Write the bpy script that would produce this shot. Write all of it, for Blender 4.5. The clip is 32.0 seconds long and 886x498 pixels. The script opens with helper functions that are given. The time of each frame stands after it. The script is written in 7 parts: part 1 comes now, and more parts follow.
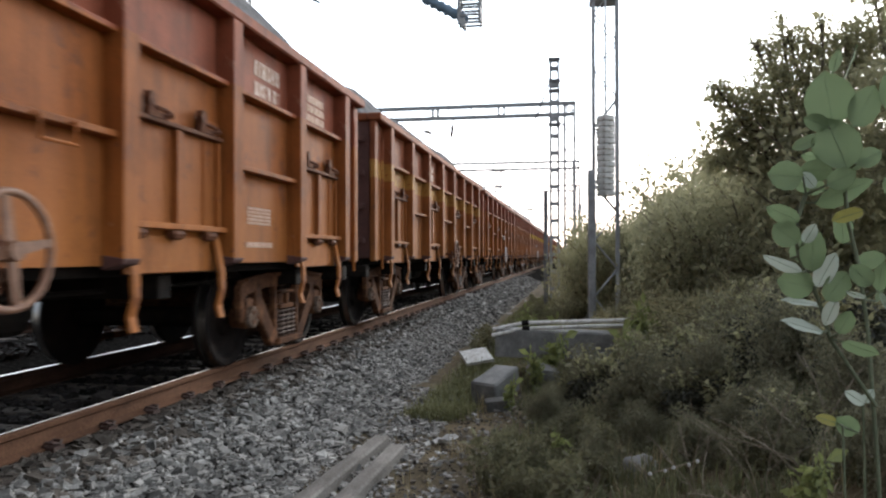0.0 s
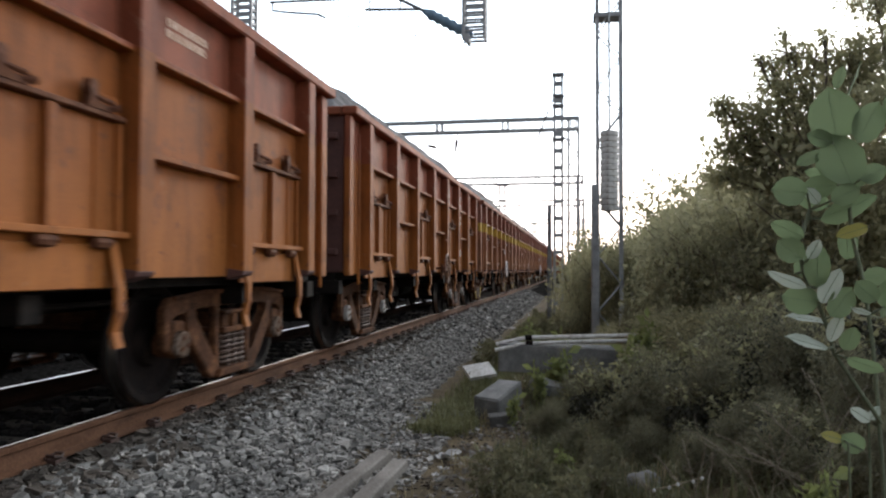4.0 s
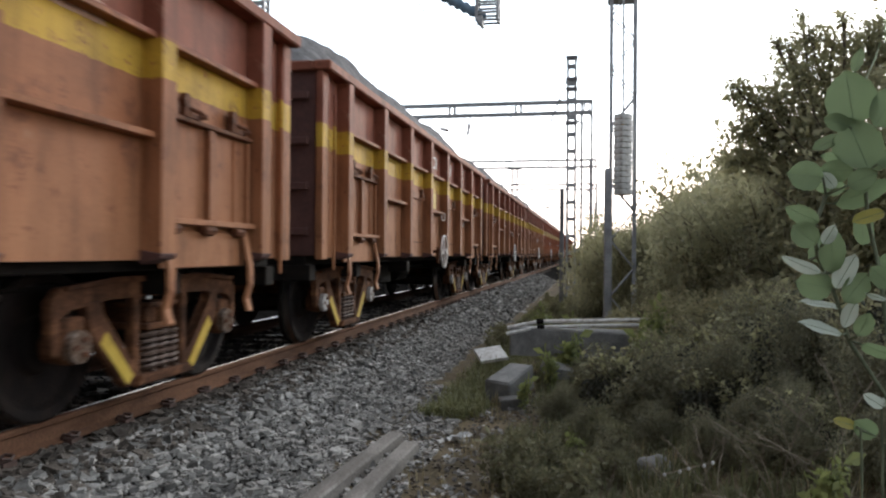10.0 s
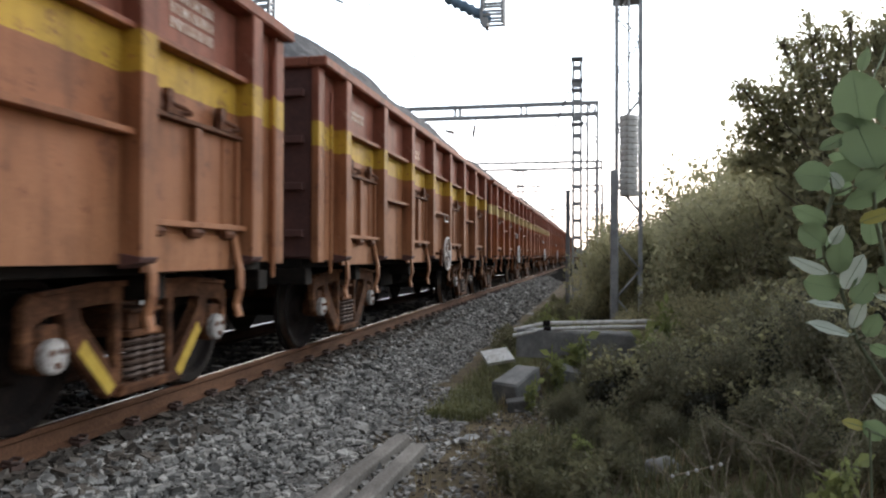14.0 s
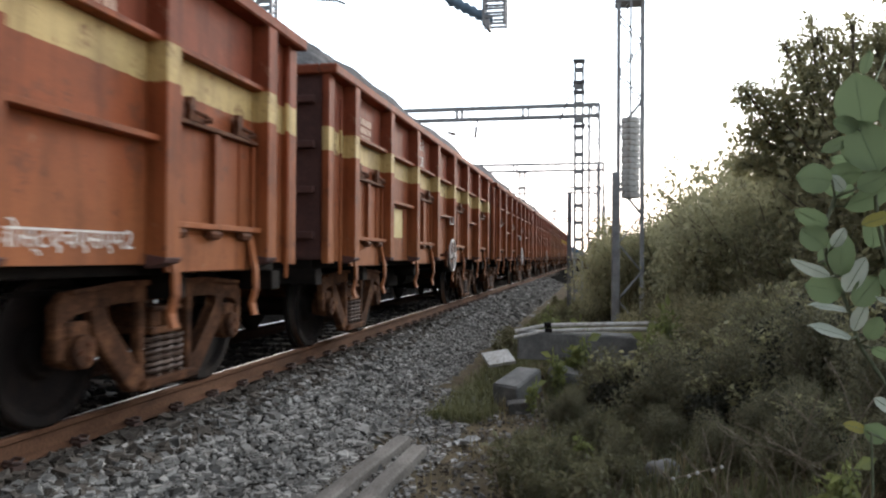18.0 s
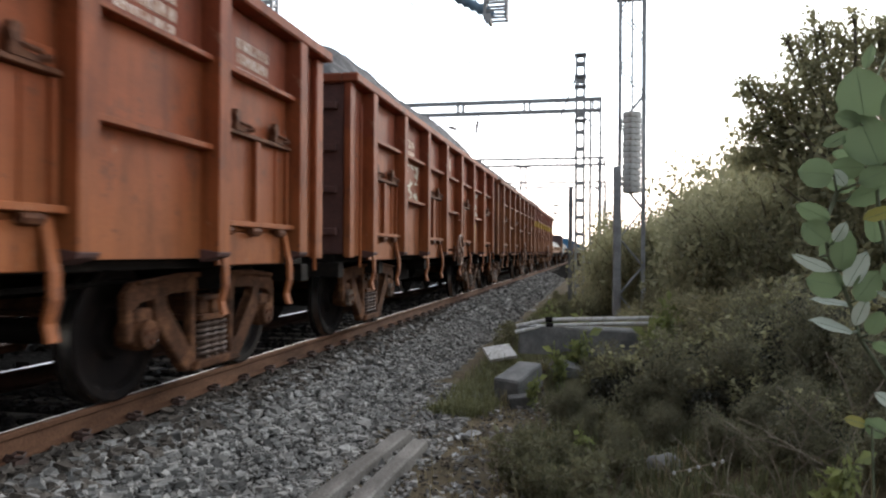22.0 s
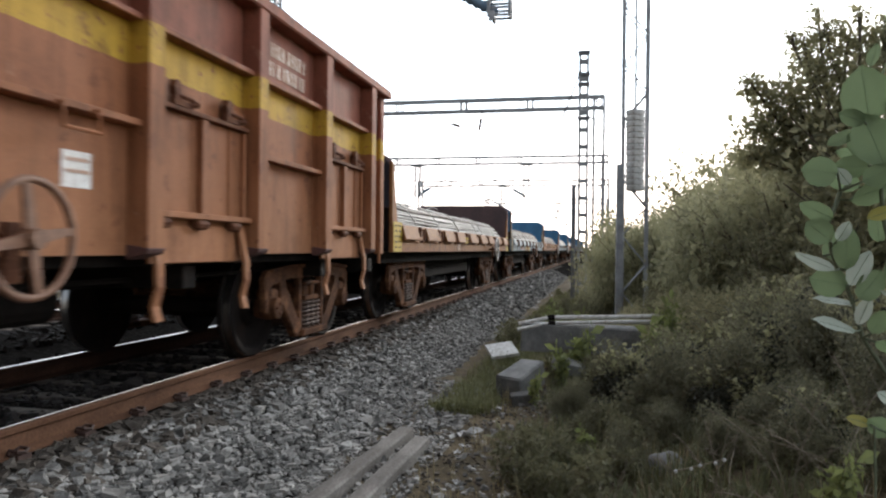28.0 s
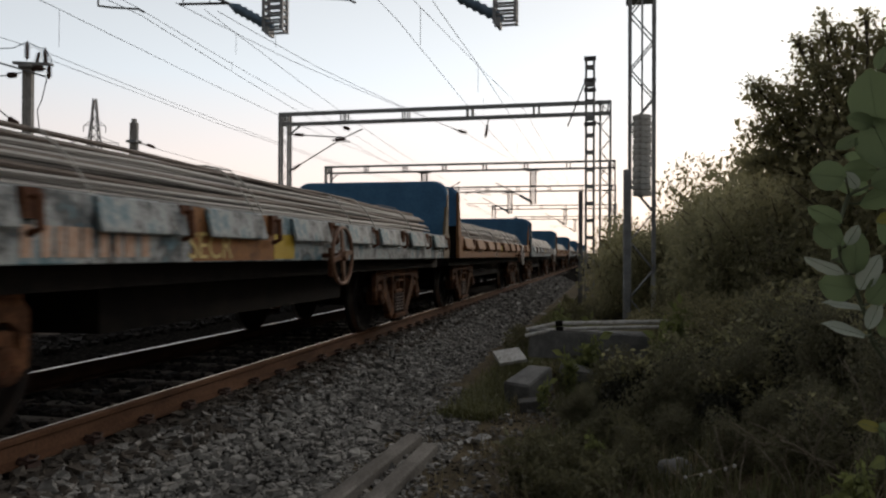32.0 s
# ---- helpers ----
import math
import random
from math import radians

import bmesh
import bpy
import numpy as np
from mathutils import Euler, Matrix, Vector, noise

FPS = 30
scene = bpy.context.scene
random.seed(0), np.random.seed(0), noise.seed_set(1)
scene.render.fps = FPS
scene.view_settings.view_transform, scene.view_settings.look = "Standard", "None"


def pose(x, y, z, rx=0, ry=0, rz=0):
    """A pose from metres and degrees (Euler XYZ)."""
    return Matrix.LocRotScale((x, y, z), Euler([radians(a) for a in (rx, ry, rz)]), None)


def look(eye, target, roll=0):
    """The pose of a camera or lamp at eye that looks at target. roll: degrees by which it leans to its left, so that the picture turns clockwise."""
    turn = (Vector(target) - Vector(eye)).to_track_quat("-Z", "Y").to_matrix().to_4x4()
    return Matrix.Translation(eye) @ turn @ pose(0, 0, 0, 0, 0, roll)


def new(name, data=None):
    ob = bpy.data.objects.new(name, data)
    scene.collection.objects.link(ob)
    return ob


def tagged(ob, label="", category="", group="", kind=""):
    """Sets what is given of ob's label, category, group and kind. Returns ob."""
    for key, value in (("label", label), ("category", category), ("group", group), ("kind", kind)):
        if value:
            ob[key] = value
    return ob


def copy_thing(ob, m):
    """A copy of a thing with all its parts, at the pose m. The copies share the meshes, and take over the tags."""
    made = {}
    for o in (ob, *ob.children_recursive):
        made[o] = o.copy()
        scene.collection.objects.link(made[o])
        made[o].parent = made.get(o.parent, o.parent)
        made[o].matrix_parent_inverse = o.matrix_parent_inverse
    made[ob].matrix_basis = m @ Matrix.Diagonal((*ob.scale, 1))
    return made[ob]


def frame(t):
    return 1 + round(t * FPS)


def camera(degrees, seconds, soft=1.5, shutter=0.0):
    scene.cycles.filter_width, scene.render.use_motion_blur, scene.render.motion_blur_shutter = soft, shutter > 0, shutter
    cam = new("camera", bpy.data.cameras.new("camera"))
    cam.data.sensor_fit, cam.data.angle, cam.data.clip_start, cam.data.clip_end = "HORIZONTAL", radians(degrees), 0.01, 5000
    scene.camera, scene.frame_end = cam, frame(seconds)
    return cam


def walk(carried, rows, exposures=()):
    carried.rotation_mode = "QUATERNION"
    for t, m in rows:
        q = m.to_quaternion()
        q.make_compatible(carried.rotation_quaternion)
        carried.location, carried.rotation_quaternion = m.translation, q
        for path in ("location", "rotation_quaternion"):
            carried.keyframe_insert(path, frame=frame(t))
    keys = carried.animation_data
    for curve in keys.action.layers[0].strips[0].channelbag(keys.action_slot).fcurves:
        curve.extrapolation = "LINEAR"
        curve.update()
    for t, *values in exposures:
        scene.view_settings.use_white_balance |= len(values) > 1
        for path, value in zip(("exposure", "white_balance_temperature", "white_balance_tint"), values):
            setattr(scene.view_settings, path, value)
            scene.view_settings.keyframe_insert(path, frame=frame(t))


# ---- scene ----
cam = camera(60.906, 32.0, soft=2.2, shutter=0.3)


def aim(pitch, left, lean):
    """The hand-held camera stands beside the track and only turns."""
    return pose(4.414, 0.0, 1.124) @ pose(0, 0, 0, 0, 0, left) @ pose(0, 0, 0, 90 + pitch) @ pose(0, 0, 0, 0, 0, lean)


walk(cam, [
    (0, aim(0.477, 9.873, -0.115)), (0.5, aim(0.568, 9.857, -0.126)), (1, aim(0.635, 9.791, -0.111)), (1.5, aim(0.842, 9.911, -0.138)),
    (2, aim(0.739, 9.948, -0.123)), (2.5, aim(0.794, 10.100, -0.049)), (3, aim(0.965, 10.179, -0.033)), (3.5, aim(1.328, 10.143, 0.101)),
    (5.5, aim(1.703, 10.180, 0.244)), (6, aim(1.286, 10.207, 0.359)), (6.5, aim(0.620, 10.054, 0.321)), (7, aim(0.414, 10.163, 0.233)),
    (7.5, aim(0.310, 10.574, 0.320)), (8, aim(0.140, 10.900, 0.291)), (8.5, aim(-0.022, 10.902, 0.314)), (9, aim(0.173, 10.829, 0.328)),
    (9.5, aim(0.240, 11.150, 0.336)), (10, aim(0.292, 11.050, 0.428)), (10.5, aim(0.371, 11.025, 0.335)), (11, aim(0.244, 11.324, 0.320)),
    (11.5, aim(0.238, 11.335, 0.371)), (12, aim(0.177, 11.042, 0.313)), (12.5, aim(0.268, 11.216, 0.242)), (13, aim(0.360, 11.329, 0.291)),
    (13.5, aim(0.502, 11.544, 0.193)), (14, aim(0.453, 11.508, 0.167)), (14.5, aim(0.231, 11.433, 0.148)), (16.5, aim(0.719, 11.604, 0.226)),
    (17, aim(0.586, 11.556, 0.319)), (17.5, aim(0.634, 11.383, 0.335)), (18, aim(0.566, 11.615, 0.346)), (18.5, aim(0.476, 11.678, 0.316)),
    (19, aim(0.408, 11.724, 0.462)), (19.5, aim(0.320, 11.685, 0.358)), (20, aim(0.048, 11.784, 0.403)), (20.5, aim(0.160, 11.557, 0.297)),
    (21, aim(0.057, 11.584, 0.307)), (21.5, aim(0.057, 11.672, 0.270)), (22, aim(0.157, 11.700, 0.341)), (22.5, aim(0.262, 11.724, 0.312)),
    (23, aim(0.308, 11.856, 0.260)), (23.5, aim(0.346, 11.816, 0.314)), (24, aim(0.334, 11.952, 0.374)), (24.5, aim(0.366, 11.886, 0.402)),
    (25, aim(0.437, 11.944, 0.402)), (25.5, aim(0.297, 11.900, 0.456)), (27.5, aim(-0.054, 11.975, 0.525)), (28, aim(-0.049, 11.900, 0.583)),
    (28.5, aim(0.011, 12.041, 0.477)), (29, aim(-0.045, 12.157, 0.590)), (29.5, aim(-0.042, 12.256, 0.516)), (30, aim(0.081, 12.250, 0.584)),
    (30.5, aim(0.151, 12.427, 0.555)), (31, aim(0.219, 12.445, 0.426)), (31.5, aim(0.423, 12.456, 0.311)), (32, aim(0.432, 12.441, 0.248)),
], exposures=[(0, 0.47, 6200, 10), (3.0, 0.38, 6200, 10), (5.5, 0.08, 6250, 10), (6.5, 0.12, 6250, 10), (8.0, 0.32, 6250, 10), (28.0, 0.32, 6250, 10), (28.4, 0.1, 6400, 10), (28.8, -0.85, 6600, 11), (29.2, -1.3, 6800, 12), (32.0, -1.38, 6950, 12)])

# ---- light: hazy evening sky, low veiled sun ahead and to the right ----
world = bpy.data.worlds.new("world")
scene.world = world
world.use_nodes = True
wn, wl = world.node_tree.nodes, world.node_tree.links
sky = wn.new("ShaderNodeTexSky")
sky.sky_type, sky.sun_disc = "NISHITA", False
sky.sun_elevation, sky.sun_rotation = radians(16), radians(20)
sky.air_density, sky.dust_density, sky.ozone_density = 1.0, 2.0, 1.0
way = wn.new("ShaderNodeTexCoord").outputs["Generated"]
part_z = wn.new("ShaderNodeSeparateXYZ")
wl.new(way, part_z.inputs[0])
veil = wn.new("ShaderNodeValToRGB")
el = veil.color_ramp.elements
el[0].position, el[0].color = 0.0, (1.00, 0.86, 0.79, 1)
el[1].position, el[1].color = 1.0, (0.37, 0.375, 0.39, 1)
for place, tone in ((0.10, (0.98, 0.89, 0.87, 1)), (0.22, (0.78, 0.88, 0.98, 1)), (0.42, (0.585, 0.64, 0.70, 1))):
    el.new(place).color = tone
wl.new(part_z.outputs["Z"], veil.inputs["Fac"])
toward = wn.new("ShaderNodeVectorMath")
toward.operation = "DOT_PRODUCT"
toward.inputs[1].default_value = (math.sin(radians(20)), math.cos(radians(20)), 0)
wl.new(way, toward.inputs[0])
side_fall = wn.new("ShaderNodeMath")
side_fall.operation = "MULTIPLY_ADD"
side_fall.inputs[1].default_value, side_fall.inputs[2].default_value = 8.8, 9.6
wl.new(toward.outputs["Value"], side_fall.inputs[0])
lift = wn.new("ShaderNodeVectorMath")
lift.operation = "SCALE"
wl.new(veil.outputs["Color"], lift.inputs[0])
wl.new(side_fall.outputs[0], lift.inputs["Scale"])
haze = wn.new("ShaderNodeMix")
haze.data_type, haze.blend_type = "RGBA", "MIX"
haze.inputs[0].default_value = 0.85
wl.new(lift.outputs["Vector"], haze.inputs[7])
wl.new(sky.outputs["Color"], haze.inputs[6])
wl.new(haze.outputs[2], wn["Background"].inputs["Color"])
wn["Background"].inputs["Strength"].default_value = 0.195
sun_data = bpy.data.lights.new("sun", "SUN")
sun_data.energy, sun_data.angle, sun_data.color = 1.1, radians(9), (1.0, 0.90, 0.78)
sun = new("sun", sun_data)
SUN_AZ, SUN_EL = radians(20), radians(16)
sun.matrix_world = look((0, 0, 0), (-math.sin(SUN_AZ) * math.cos(SUN_EL), -math.cos(SUN_AZ) * math.cos(SUN_EL), -math.sin(SUN_EL)))


# ---- materials ----
def nodes_of(name):
    m = bpy.data.materials.new(name)
    m.use_nodes = True
    nt = m.node_tree
    return m, nt.nodes, nt.links, nt.nodes["Principled BSDF"]


def noise_of(n, l, coords, scale, detail=4.0, rough=0.6, stretch=None):
    t = n.new("ShaderNodeTexNoise")
    t.inputs["Scale"].default_value, t.inputs["Detail"].default_value, t.inputs["Roughness"].default_value = scale, detail, rough
    src = coords
    if stretch:
        mp = n.new("ShaderNodeMapping")
        mp.inputs["Scale"].default_value = stretch
        l.new(coords, mp.inputs["Vector"])
        src = mp.outputs["Vector"]
    l.new(src, t.inputs["Vector"])
    return t.outputs["Fac"]


def ramp_of(n, l, fac, stops):
    r = n.new("ShaderNodeValToRGB")
    e = r.color_ramp.elements
    while len(e) < len(stops):
        e.new(0.5)
    for el, (p, c) in zip(e, stops):
        el.position, el.color = p, (*c, 1) if len(c) == 3 else c
    l.new(fac, r.inputs["Fac"])
    return r.outputs["Color"]


def mix_of(n, l, fac, a, b, mode="MIX"):
    x = n.new("ShaderNodeMix")
    x.data_type, x.blend_type = "RGBA", mode
    for sock, v in ((x.inputs[0], fac), (x.inputs[6], a), (x.inputs[7], b)):
        if hasattr(v, "links"):
            l.new(v, sock)
        elif isinstance(v, (int, float)):
            sock.default_value = v
        else:
            sock.default_value = (*v, 1)
    return x.outputs[2]


def math_of(n, l, op, a, b=0.0, c=0.0):
    x = n.new("ShaderNodeMath")
    x.operation = op
    for sock, v in zip(x.inputs, (a, b, c)):
        if hasattr(v, "links"):
            l.new(v, sock)
        else:
            sock.default_value = v
    return x.outputs[0]


def bump_of(n, l, height, bsdf, strength, distance):
    b = n.new("ShaderNodeBump")
    b.inputs["Strength"].default_value, b.inputs["Distance"].default_value = strength, distance
    l.new(height, b.inputs["Height"])
    l.new(b.outputs["Normal"], bsdf.inputs["Normal"])


def surface(name, dark, mid, light, scale=3.0, fine=40.0, rough=0.8, metal=0.0, bump=0.3, depth=0.004, stretch=None, island=0.0):
    """A weathered surface: three tones in a coarse and a fine grain, with relief."""
    m, n, l, bsdf = nodes_of(name)
    co = n.new("ShaderNodeTexCoord").outputs["Object"]
    big = noise_of(n, l, co, scale, 5, 0.62, stretch)
    small = noise_of(n, l, co, fine, 3, 0.6)
    fac = math_of(n, l, "ADD", math_of(n, l, "MULTIPLY", big, 0.65), math_of(n, l, "MULTIPLY", small, 0.35))
    col = ramp_of(n, l, fac, [(0.33, dark), (0.5, mid), (0.68, light)])
    if island:
        rnd = n.new("ShaderNodeNewGeometry").outputs["Random Per Island"]
    else:
        rnd = n.new("ShaderNodeObjectInfo").outputs["Random"]
    k = math_of(n, l, "MULTIPLY_ADD", rnd, 2 * (island or 0.08), 1 - (island or 0.08))
    hsv = n.new("ShaderNodeHueSaturation")
    l.new(k, hsv.inputs["Value"])
    l.new(col, hsv.inputs["Color"])
    l.new(hsv.outputs["Color"], bsdf.inputs["Base Color"])
    bsdf.inputs["Roughness"].default_value, bsdf.inputs["Metallic"].default_value = rough, metal
    if bump:
        bump_of(n, l, fac, bsdf, bump, depth)
    return m


def wagon_paint(name, top, main, dust, band=None, cover=0.93, wear=0.34):
    """Weathered wagon paint in the wagon's own space: oxide above the upper ledge, an optional stripe below it, dusty lower panels, rust."""
    m, n, l, bsdf = nodes_of(name)
    co = n.new("ShaderNodeTexCoord").outputs["Object"]
    sep = n.new("ShaderNodeSeparateXYZ")
    l.new(co, sep.inputs[0])
    z = sep.outputs["Z"]
    big = noise_of(n, l, co, 1.3, 5, 0.62)
    streak = noise_of(n, l, co, 6.0, 4, 0.6, (1, 1, 0.12))
    fine = noise_of(n, l, co, 55.0, 3, 0.6)
    wob = math_of(n, l, "MULTIPLY_ADD", big, 0.10, -0.05)
    zz = math_of(n, l, "ADD", z, wob)
    upper = math_of(n, l, "GREATER_THAN", zz, 2.56)
    col = mix_of(n, l, upper, main, top)
    low = n.new("ShaderNodeMapRange")
    low.interpolation_type = "SMOOTHSTEP"
    low.inputs["From Min"].default_value, low.inputs["From Max"].default_value = 2.05, 1.05
    l.new(math_of(n, l, "MULTIPLY_ADD", streak, 0.9, math_of(n, l, "SUBTRACT", z, 0.45)), low.inputs["Value"])
    col = mix_of(n, l, math_of(n, l, "MULTIPLY", low.outputs[0], 0.75), col, dust)
    if band:
        wob2 = noise_of(n, l, co, 9.0, 4, 0.6)
        lo = math_of(n, l, "GREATER_THAN", math_of(n, l, "MULTIPLY_ADD", wob2, 0.035, z), 2.30)
        hi = math_of(n, l, "LESS_THAN", z, 2.545)
        worn = math_of(n, l, "GREATER_THAN", noise_of(n, l, co, 14.0, 5, 0.7), wear)
        f = math_of(n, l, "MULTIPLY", math_of(n, l, "MULTIPLY", lo, hi), worn)
        col = mix_of(n, l, math_of(n, l, "MULTIPLY", f, cover), col, band)
    shade = ramp_of(n, l, streak, [(0.3, (0.68, 0.65, 0.63)), (0.50, (1, 1, 1)), (0.72, (1.12, 1.11, 1.10))])
    col = mix_of(n, l, 1.0, col, shade, "MULTIPLY")
    blotch = ramp_of(n, l, noise_of(n, l, co, 2.3, 6, 0.7), [(0.34, (0.66, 0.64, 0.63)), (0.52, (1, 1, 1)), (0.66, (1.10, 1.12, 1.14))])
    col = mix_of(n, l, 0.8, col, blotch, "MULTIPLY")
    scuff = math_of(n, l, "MULTIPLY", math_of(n, l, "GREATER_THAN", noise_of(n, l, co, 5.5, 9, 0.72, (1, 1, 0.6)), 0.655), 0.30)
    col = mix_of(n, l, scuff, col, (0.42, 0.25, 0.16))
    runs = ramp_of(n, l, noise_of(n, l, co, 17.0, 3, 0.6, (1, 1, 0.035)), [(0.33, (0.72, 0.70, 0.68)), (0.45, (1, 1, 1))])
    col = mix_of(n, l, 0.7, col, runs, "MULTIPLY")
    rust = math_of(n, l, "MULTIPLY", math_of(n, l, "GREATER_THAN", noise_of(n, l, co, 4.2, 8, 0.75), 0.59), 0.62)
    col = mix_of(n, l, rust, col, (0.13, 0.045, 0.022))
    col = mix_of(n, l, 0.5, col, ramp_of(n, l, fine, [(0.3, (0.8, 0.8, 0.8)), (0.7, (1.15, 1.15, 1.15))]), "MULTIPLY")
    hsv = n.new("ShaderNodeHueSaturation")
    l.new(math_of(n, l, "MULTIPLY_ADD", n.new("ShaderNodeObjectInfo").outputs["Random"], 0.14, 0.93), hsv.inputs["Value"])
    l.new(col, hsv.inputs["Color"])
    l.new(hsv.outputs["Color"], bsdf.inputs["Base Color"])
    bsdf.inputs["Roughness"].default_value = 0.7
    bsdf.inputs["Specular IOR Level"].default_value = 0.25
    bump_of(n, l, math_of(n, l, "MULTIPLY_ADD", fine, 0.15, big), bsdf, 0.35, 0.02)
    return m


def leaf_mat(name, dark, light, rough=0.5, trans=0.25, spread=0.9):
    m, n, l, bsdf = nodes_of(name)
    rnd = n.new("ShaderNodeNewGeometry").outputs["Random Per Island"]
    co = n.new("ShaderNodeTexCoord").outputs["Object"]
    f = math_of(n, l, "MULTIPLY_ADD", noise_of(n, l, co, 2.2, 3), 0.6, math_of(n, l, "MULTIPLY", rnd, 0.5))
    l.new(ramp_of(n, l, f, [(0.25, dark), (0.25 + 0.5 * spread, light)]), bsdf.inputs["Base Color"])
    bsdf.inputs["Roughness"].default_value = rough
    bsdf.inputs["Subsurface Weight"].default_value = 0.0
    bsdf.inputs["Transmission Weight"].default_value = 0.0
    tr = n.new("ShaderNodeBsdfTranslucent")
    tr.inputs["Color"].default_value = (*[min(1, c * 1.5) for c in light], 1)
    ms = n.new("ShaderNodeMixShader")
    ms.inputs[0].default_value = trans
    l.new(bsdf.outputs[0], ms.inputs[1])
    l.new(tr.outputs[0], ms.inputs[2])
    l.new(ms.outputs[0], n["Material Output"].inputs["Surface"])
    return m


TOP, MAIN, DUST = (0.225, 0.062, 0.028), (0.25, 0.076, 0.014), (0.32, 0.112, 0.022)
YELLOW, CREAM, TAN = (0.48, 0.30, 0.03), (0.54, 0.40, 0.17), (0.42, 0.225, 0.05)
PAINT = {
    "orange": wagon_paint("orange wagon paint", TOP, MAIN, DUST),
    "yellow": wagon_paint("striped wagon paint", (0.225, 0.075, 0.043), (0.265, 0.103, 0.044), (0.32, 0.144, 0.066), YELLOW, 0.86, 0.38),
    "tan": wagon_paint("faded striped paint", (0.215, 0.062, 0.022), (0.26, 0.085, 0.018), (0.32, 0.118, 0.028), TAN, 0.72, 0.42),
    "cream": wagon_paint("cream striped paint", (0.222, 0.055, 0.023), (0.252, 0.066, 0.020), (0.305, 0.108, 0.036), CREAM),
    "red": wagon_paint("red oxide paint", (0.215, 0.052, 0.021), (0.24, 0.061, 0.018), (0.295, 0.098, 0.029)),
    "dull": wagon_paint("dull brown wagon paint", (0.19, 0.062, 0.026), (0.215, 0.077, 0.026), (0.25, 0.098, 0.038)),
}
END_STEEL = surface("grimy end plates", (0.05, 0.022, 0.018), (0.085, 0.035, 0.028), (0.125, 0.05, 0.038), 2.0, 30)
# Black steel pushed darker so shade under the wagons is in the tone.
BLACK_STEEL = surface("black underframe, shade in tone", (0.004, 0.0034, 0.003), (0.009, 0.0073, 0.006), (0.018, 0.013, 0.010), 4, 40, 0.8)
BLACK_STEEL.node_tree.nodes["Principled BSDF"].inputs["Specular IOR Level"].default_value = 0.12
BOGIE = surface("dusty rusted cast steel", (0.018, 0.009, 0.006), (0.082, 0.036, 0.018), (0.22, 0.098, 0.045), 4, 45, 0.9)
GRIMY_CAP = surface("grimy axle cap", (0.035, 0.022, 0.015), (0.12, 0.075, 0.05), (0.36, 0.30, 0.25), 16, 60, 0.85)
# Brown steel taken near black, shade below the wagon included in the colour.
WHEEL = surface("brown wheel steel with shade", (0.005, 0.0035, 0.003), (0.010, 0.0068, 0.0055), (0.024, 0.015, 0.011), 6, 50, 0.75)
for dull in (BOGIE, WHEEL, GRIMY_CAP):
    dull.node_tree.nodes["Principled BSDF"].inputs["Specular IOR Level"].default_value = 0.15
TREAD = surface("polished tread steel", (0.36, 0.34, 0.32), (0.52, 0.50, 0.48), (0.62, 0.61, 0.6), 8, 60, 0.28, 1.0, 0.05)
CAP_PAINT = surface("grimy white cap paint", (0.12, 0.10, 0.085), (0.36, 0.33, 0.30), (0.58, 0.56, 0.53), 22, 70, 0.8)
NOTICE = surface("torn grimy paper", (0.34, 0.27, 0.18), (0.58, 0.51, 0.38), (0.72, 0.67, 0.55), 12, 60, 0.85)
SPRING = surface("dull spring steel", (0.05, 0.032, 0.024), (0.115, 0.072, 0.052), (0.21, 0.14, 0.10), 9, 60, 0.6)
WHITE_CAP = surface("chalky white paint", (0.32, 0.27, 0.22), (0.62, 0.60, 0.56), (0.78, 0.77, 0.74), 14, 70, 0.7)
HANDWHEEL = surface("pale grey handwheel paint", (0.33, 0.25, 0.2), (0.55, 0.50, 0.46), (0.68, 0.65, 0.62), 12, 60, 0.55)
RUSTY_WHEEL = surface("brown handwheel paint", (0.09, 0.042, 0.024), (0.16, 0.075, 0.04), (0.24, 0.13, 0.075), 12, 60, 0.6)
LATCH = surface("greasy latch steel", (0.05, 0.021, 0.013), (0.105, 0.042, 0.022), (0.18, 0.08, 0.042), 9, 60, 0.7)
LETTER = surface("white lettering paint", (0.5, 0.42, 0.36), (0.7, 0.66, 0.6), (0.78, 0.76, 0.72), 18, 90, 0.7, bump=0)
FAINT = surface("faded lettering paint", (0.42, 0.22, 0.13), (0.52, 0.34, 0.24), (0.6, 0.45, 0.36), 18, 90, 0.7, bump=0)
WORN_LETTER = surface("worn lettering paint", (0.24, 0.09, 0.04), (0.46, 0.32, 0.24), (0.74, 0.69, 0.63), 22, 55, 0.75, bump=0)
DARK_LETTER = surface("black lettering paint", (0.03, 0.025, 0.02), (0.05, 0.04, 0.03), (0.09, 0.07, 0.05), 18, 90, 0.7, bump=0)
YELLOW_PLATE = surface("yellow panel paint", (0.38, 0.24, 0.025), (0.50, 0.33, 0.03), (0.56, 0.40, 0.06), 5, 60, 0.6, bump=0.1)
CREAM_PLATE = surface("cream panel paint", (0.5, 0.36, 0.12), (0.60, 0.46, 0.17), (0.66, 0.53, 0.24), 5, 60, 0.6, bump=0.1)
COAL = surface("dusty coal", (0.045, 0.042, 0.042), (0.10, 0.095, 0.095), (0.20, 0.19, 0.185), 5, 45, 0.85, bump=1.0, depth=0.06)
BLUE = surface("blue end board paint", (0.035, 0.12, 0.22), (0.055, 0.18, 0.33), (0.09, 0.25, 0.42), 1.5, 30, 0.5)
BROWN_END = surface("brown end board paint", (0.05, 0.032, 0.034), (0.085, 0.048, 0.045), (0.13, 0.07, 0.06), 1.5, 30, 0.6)
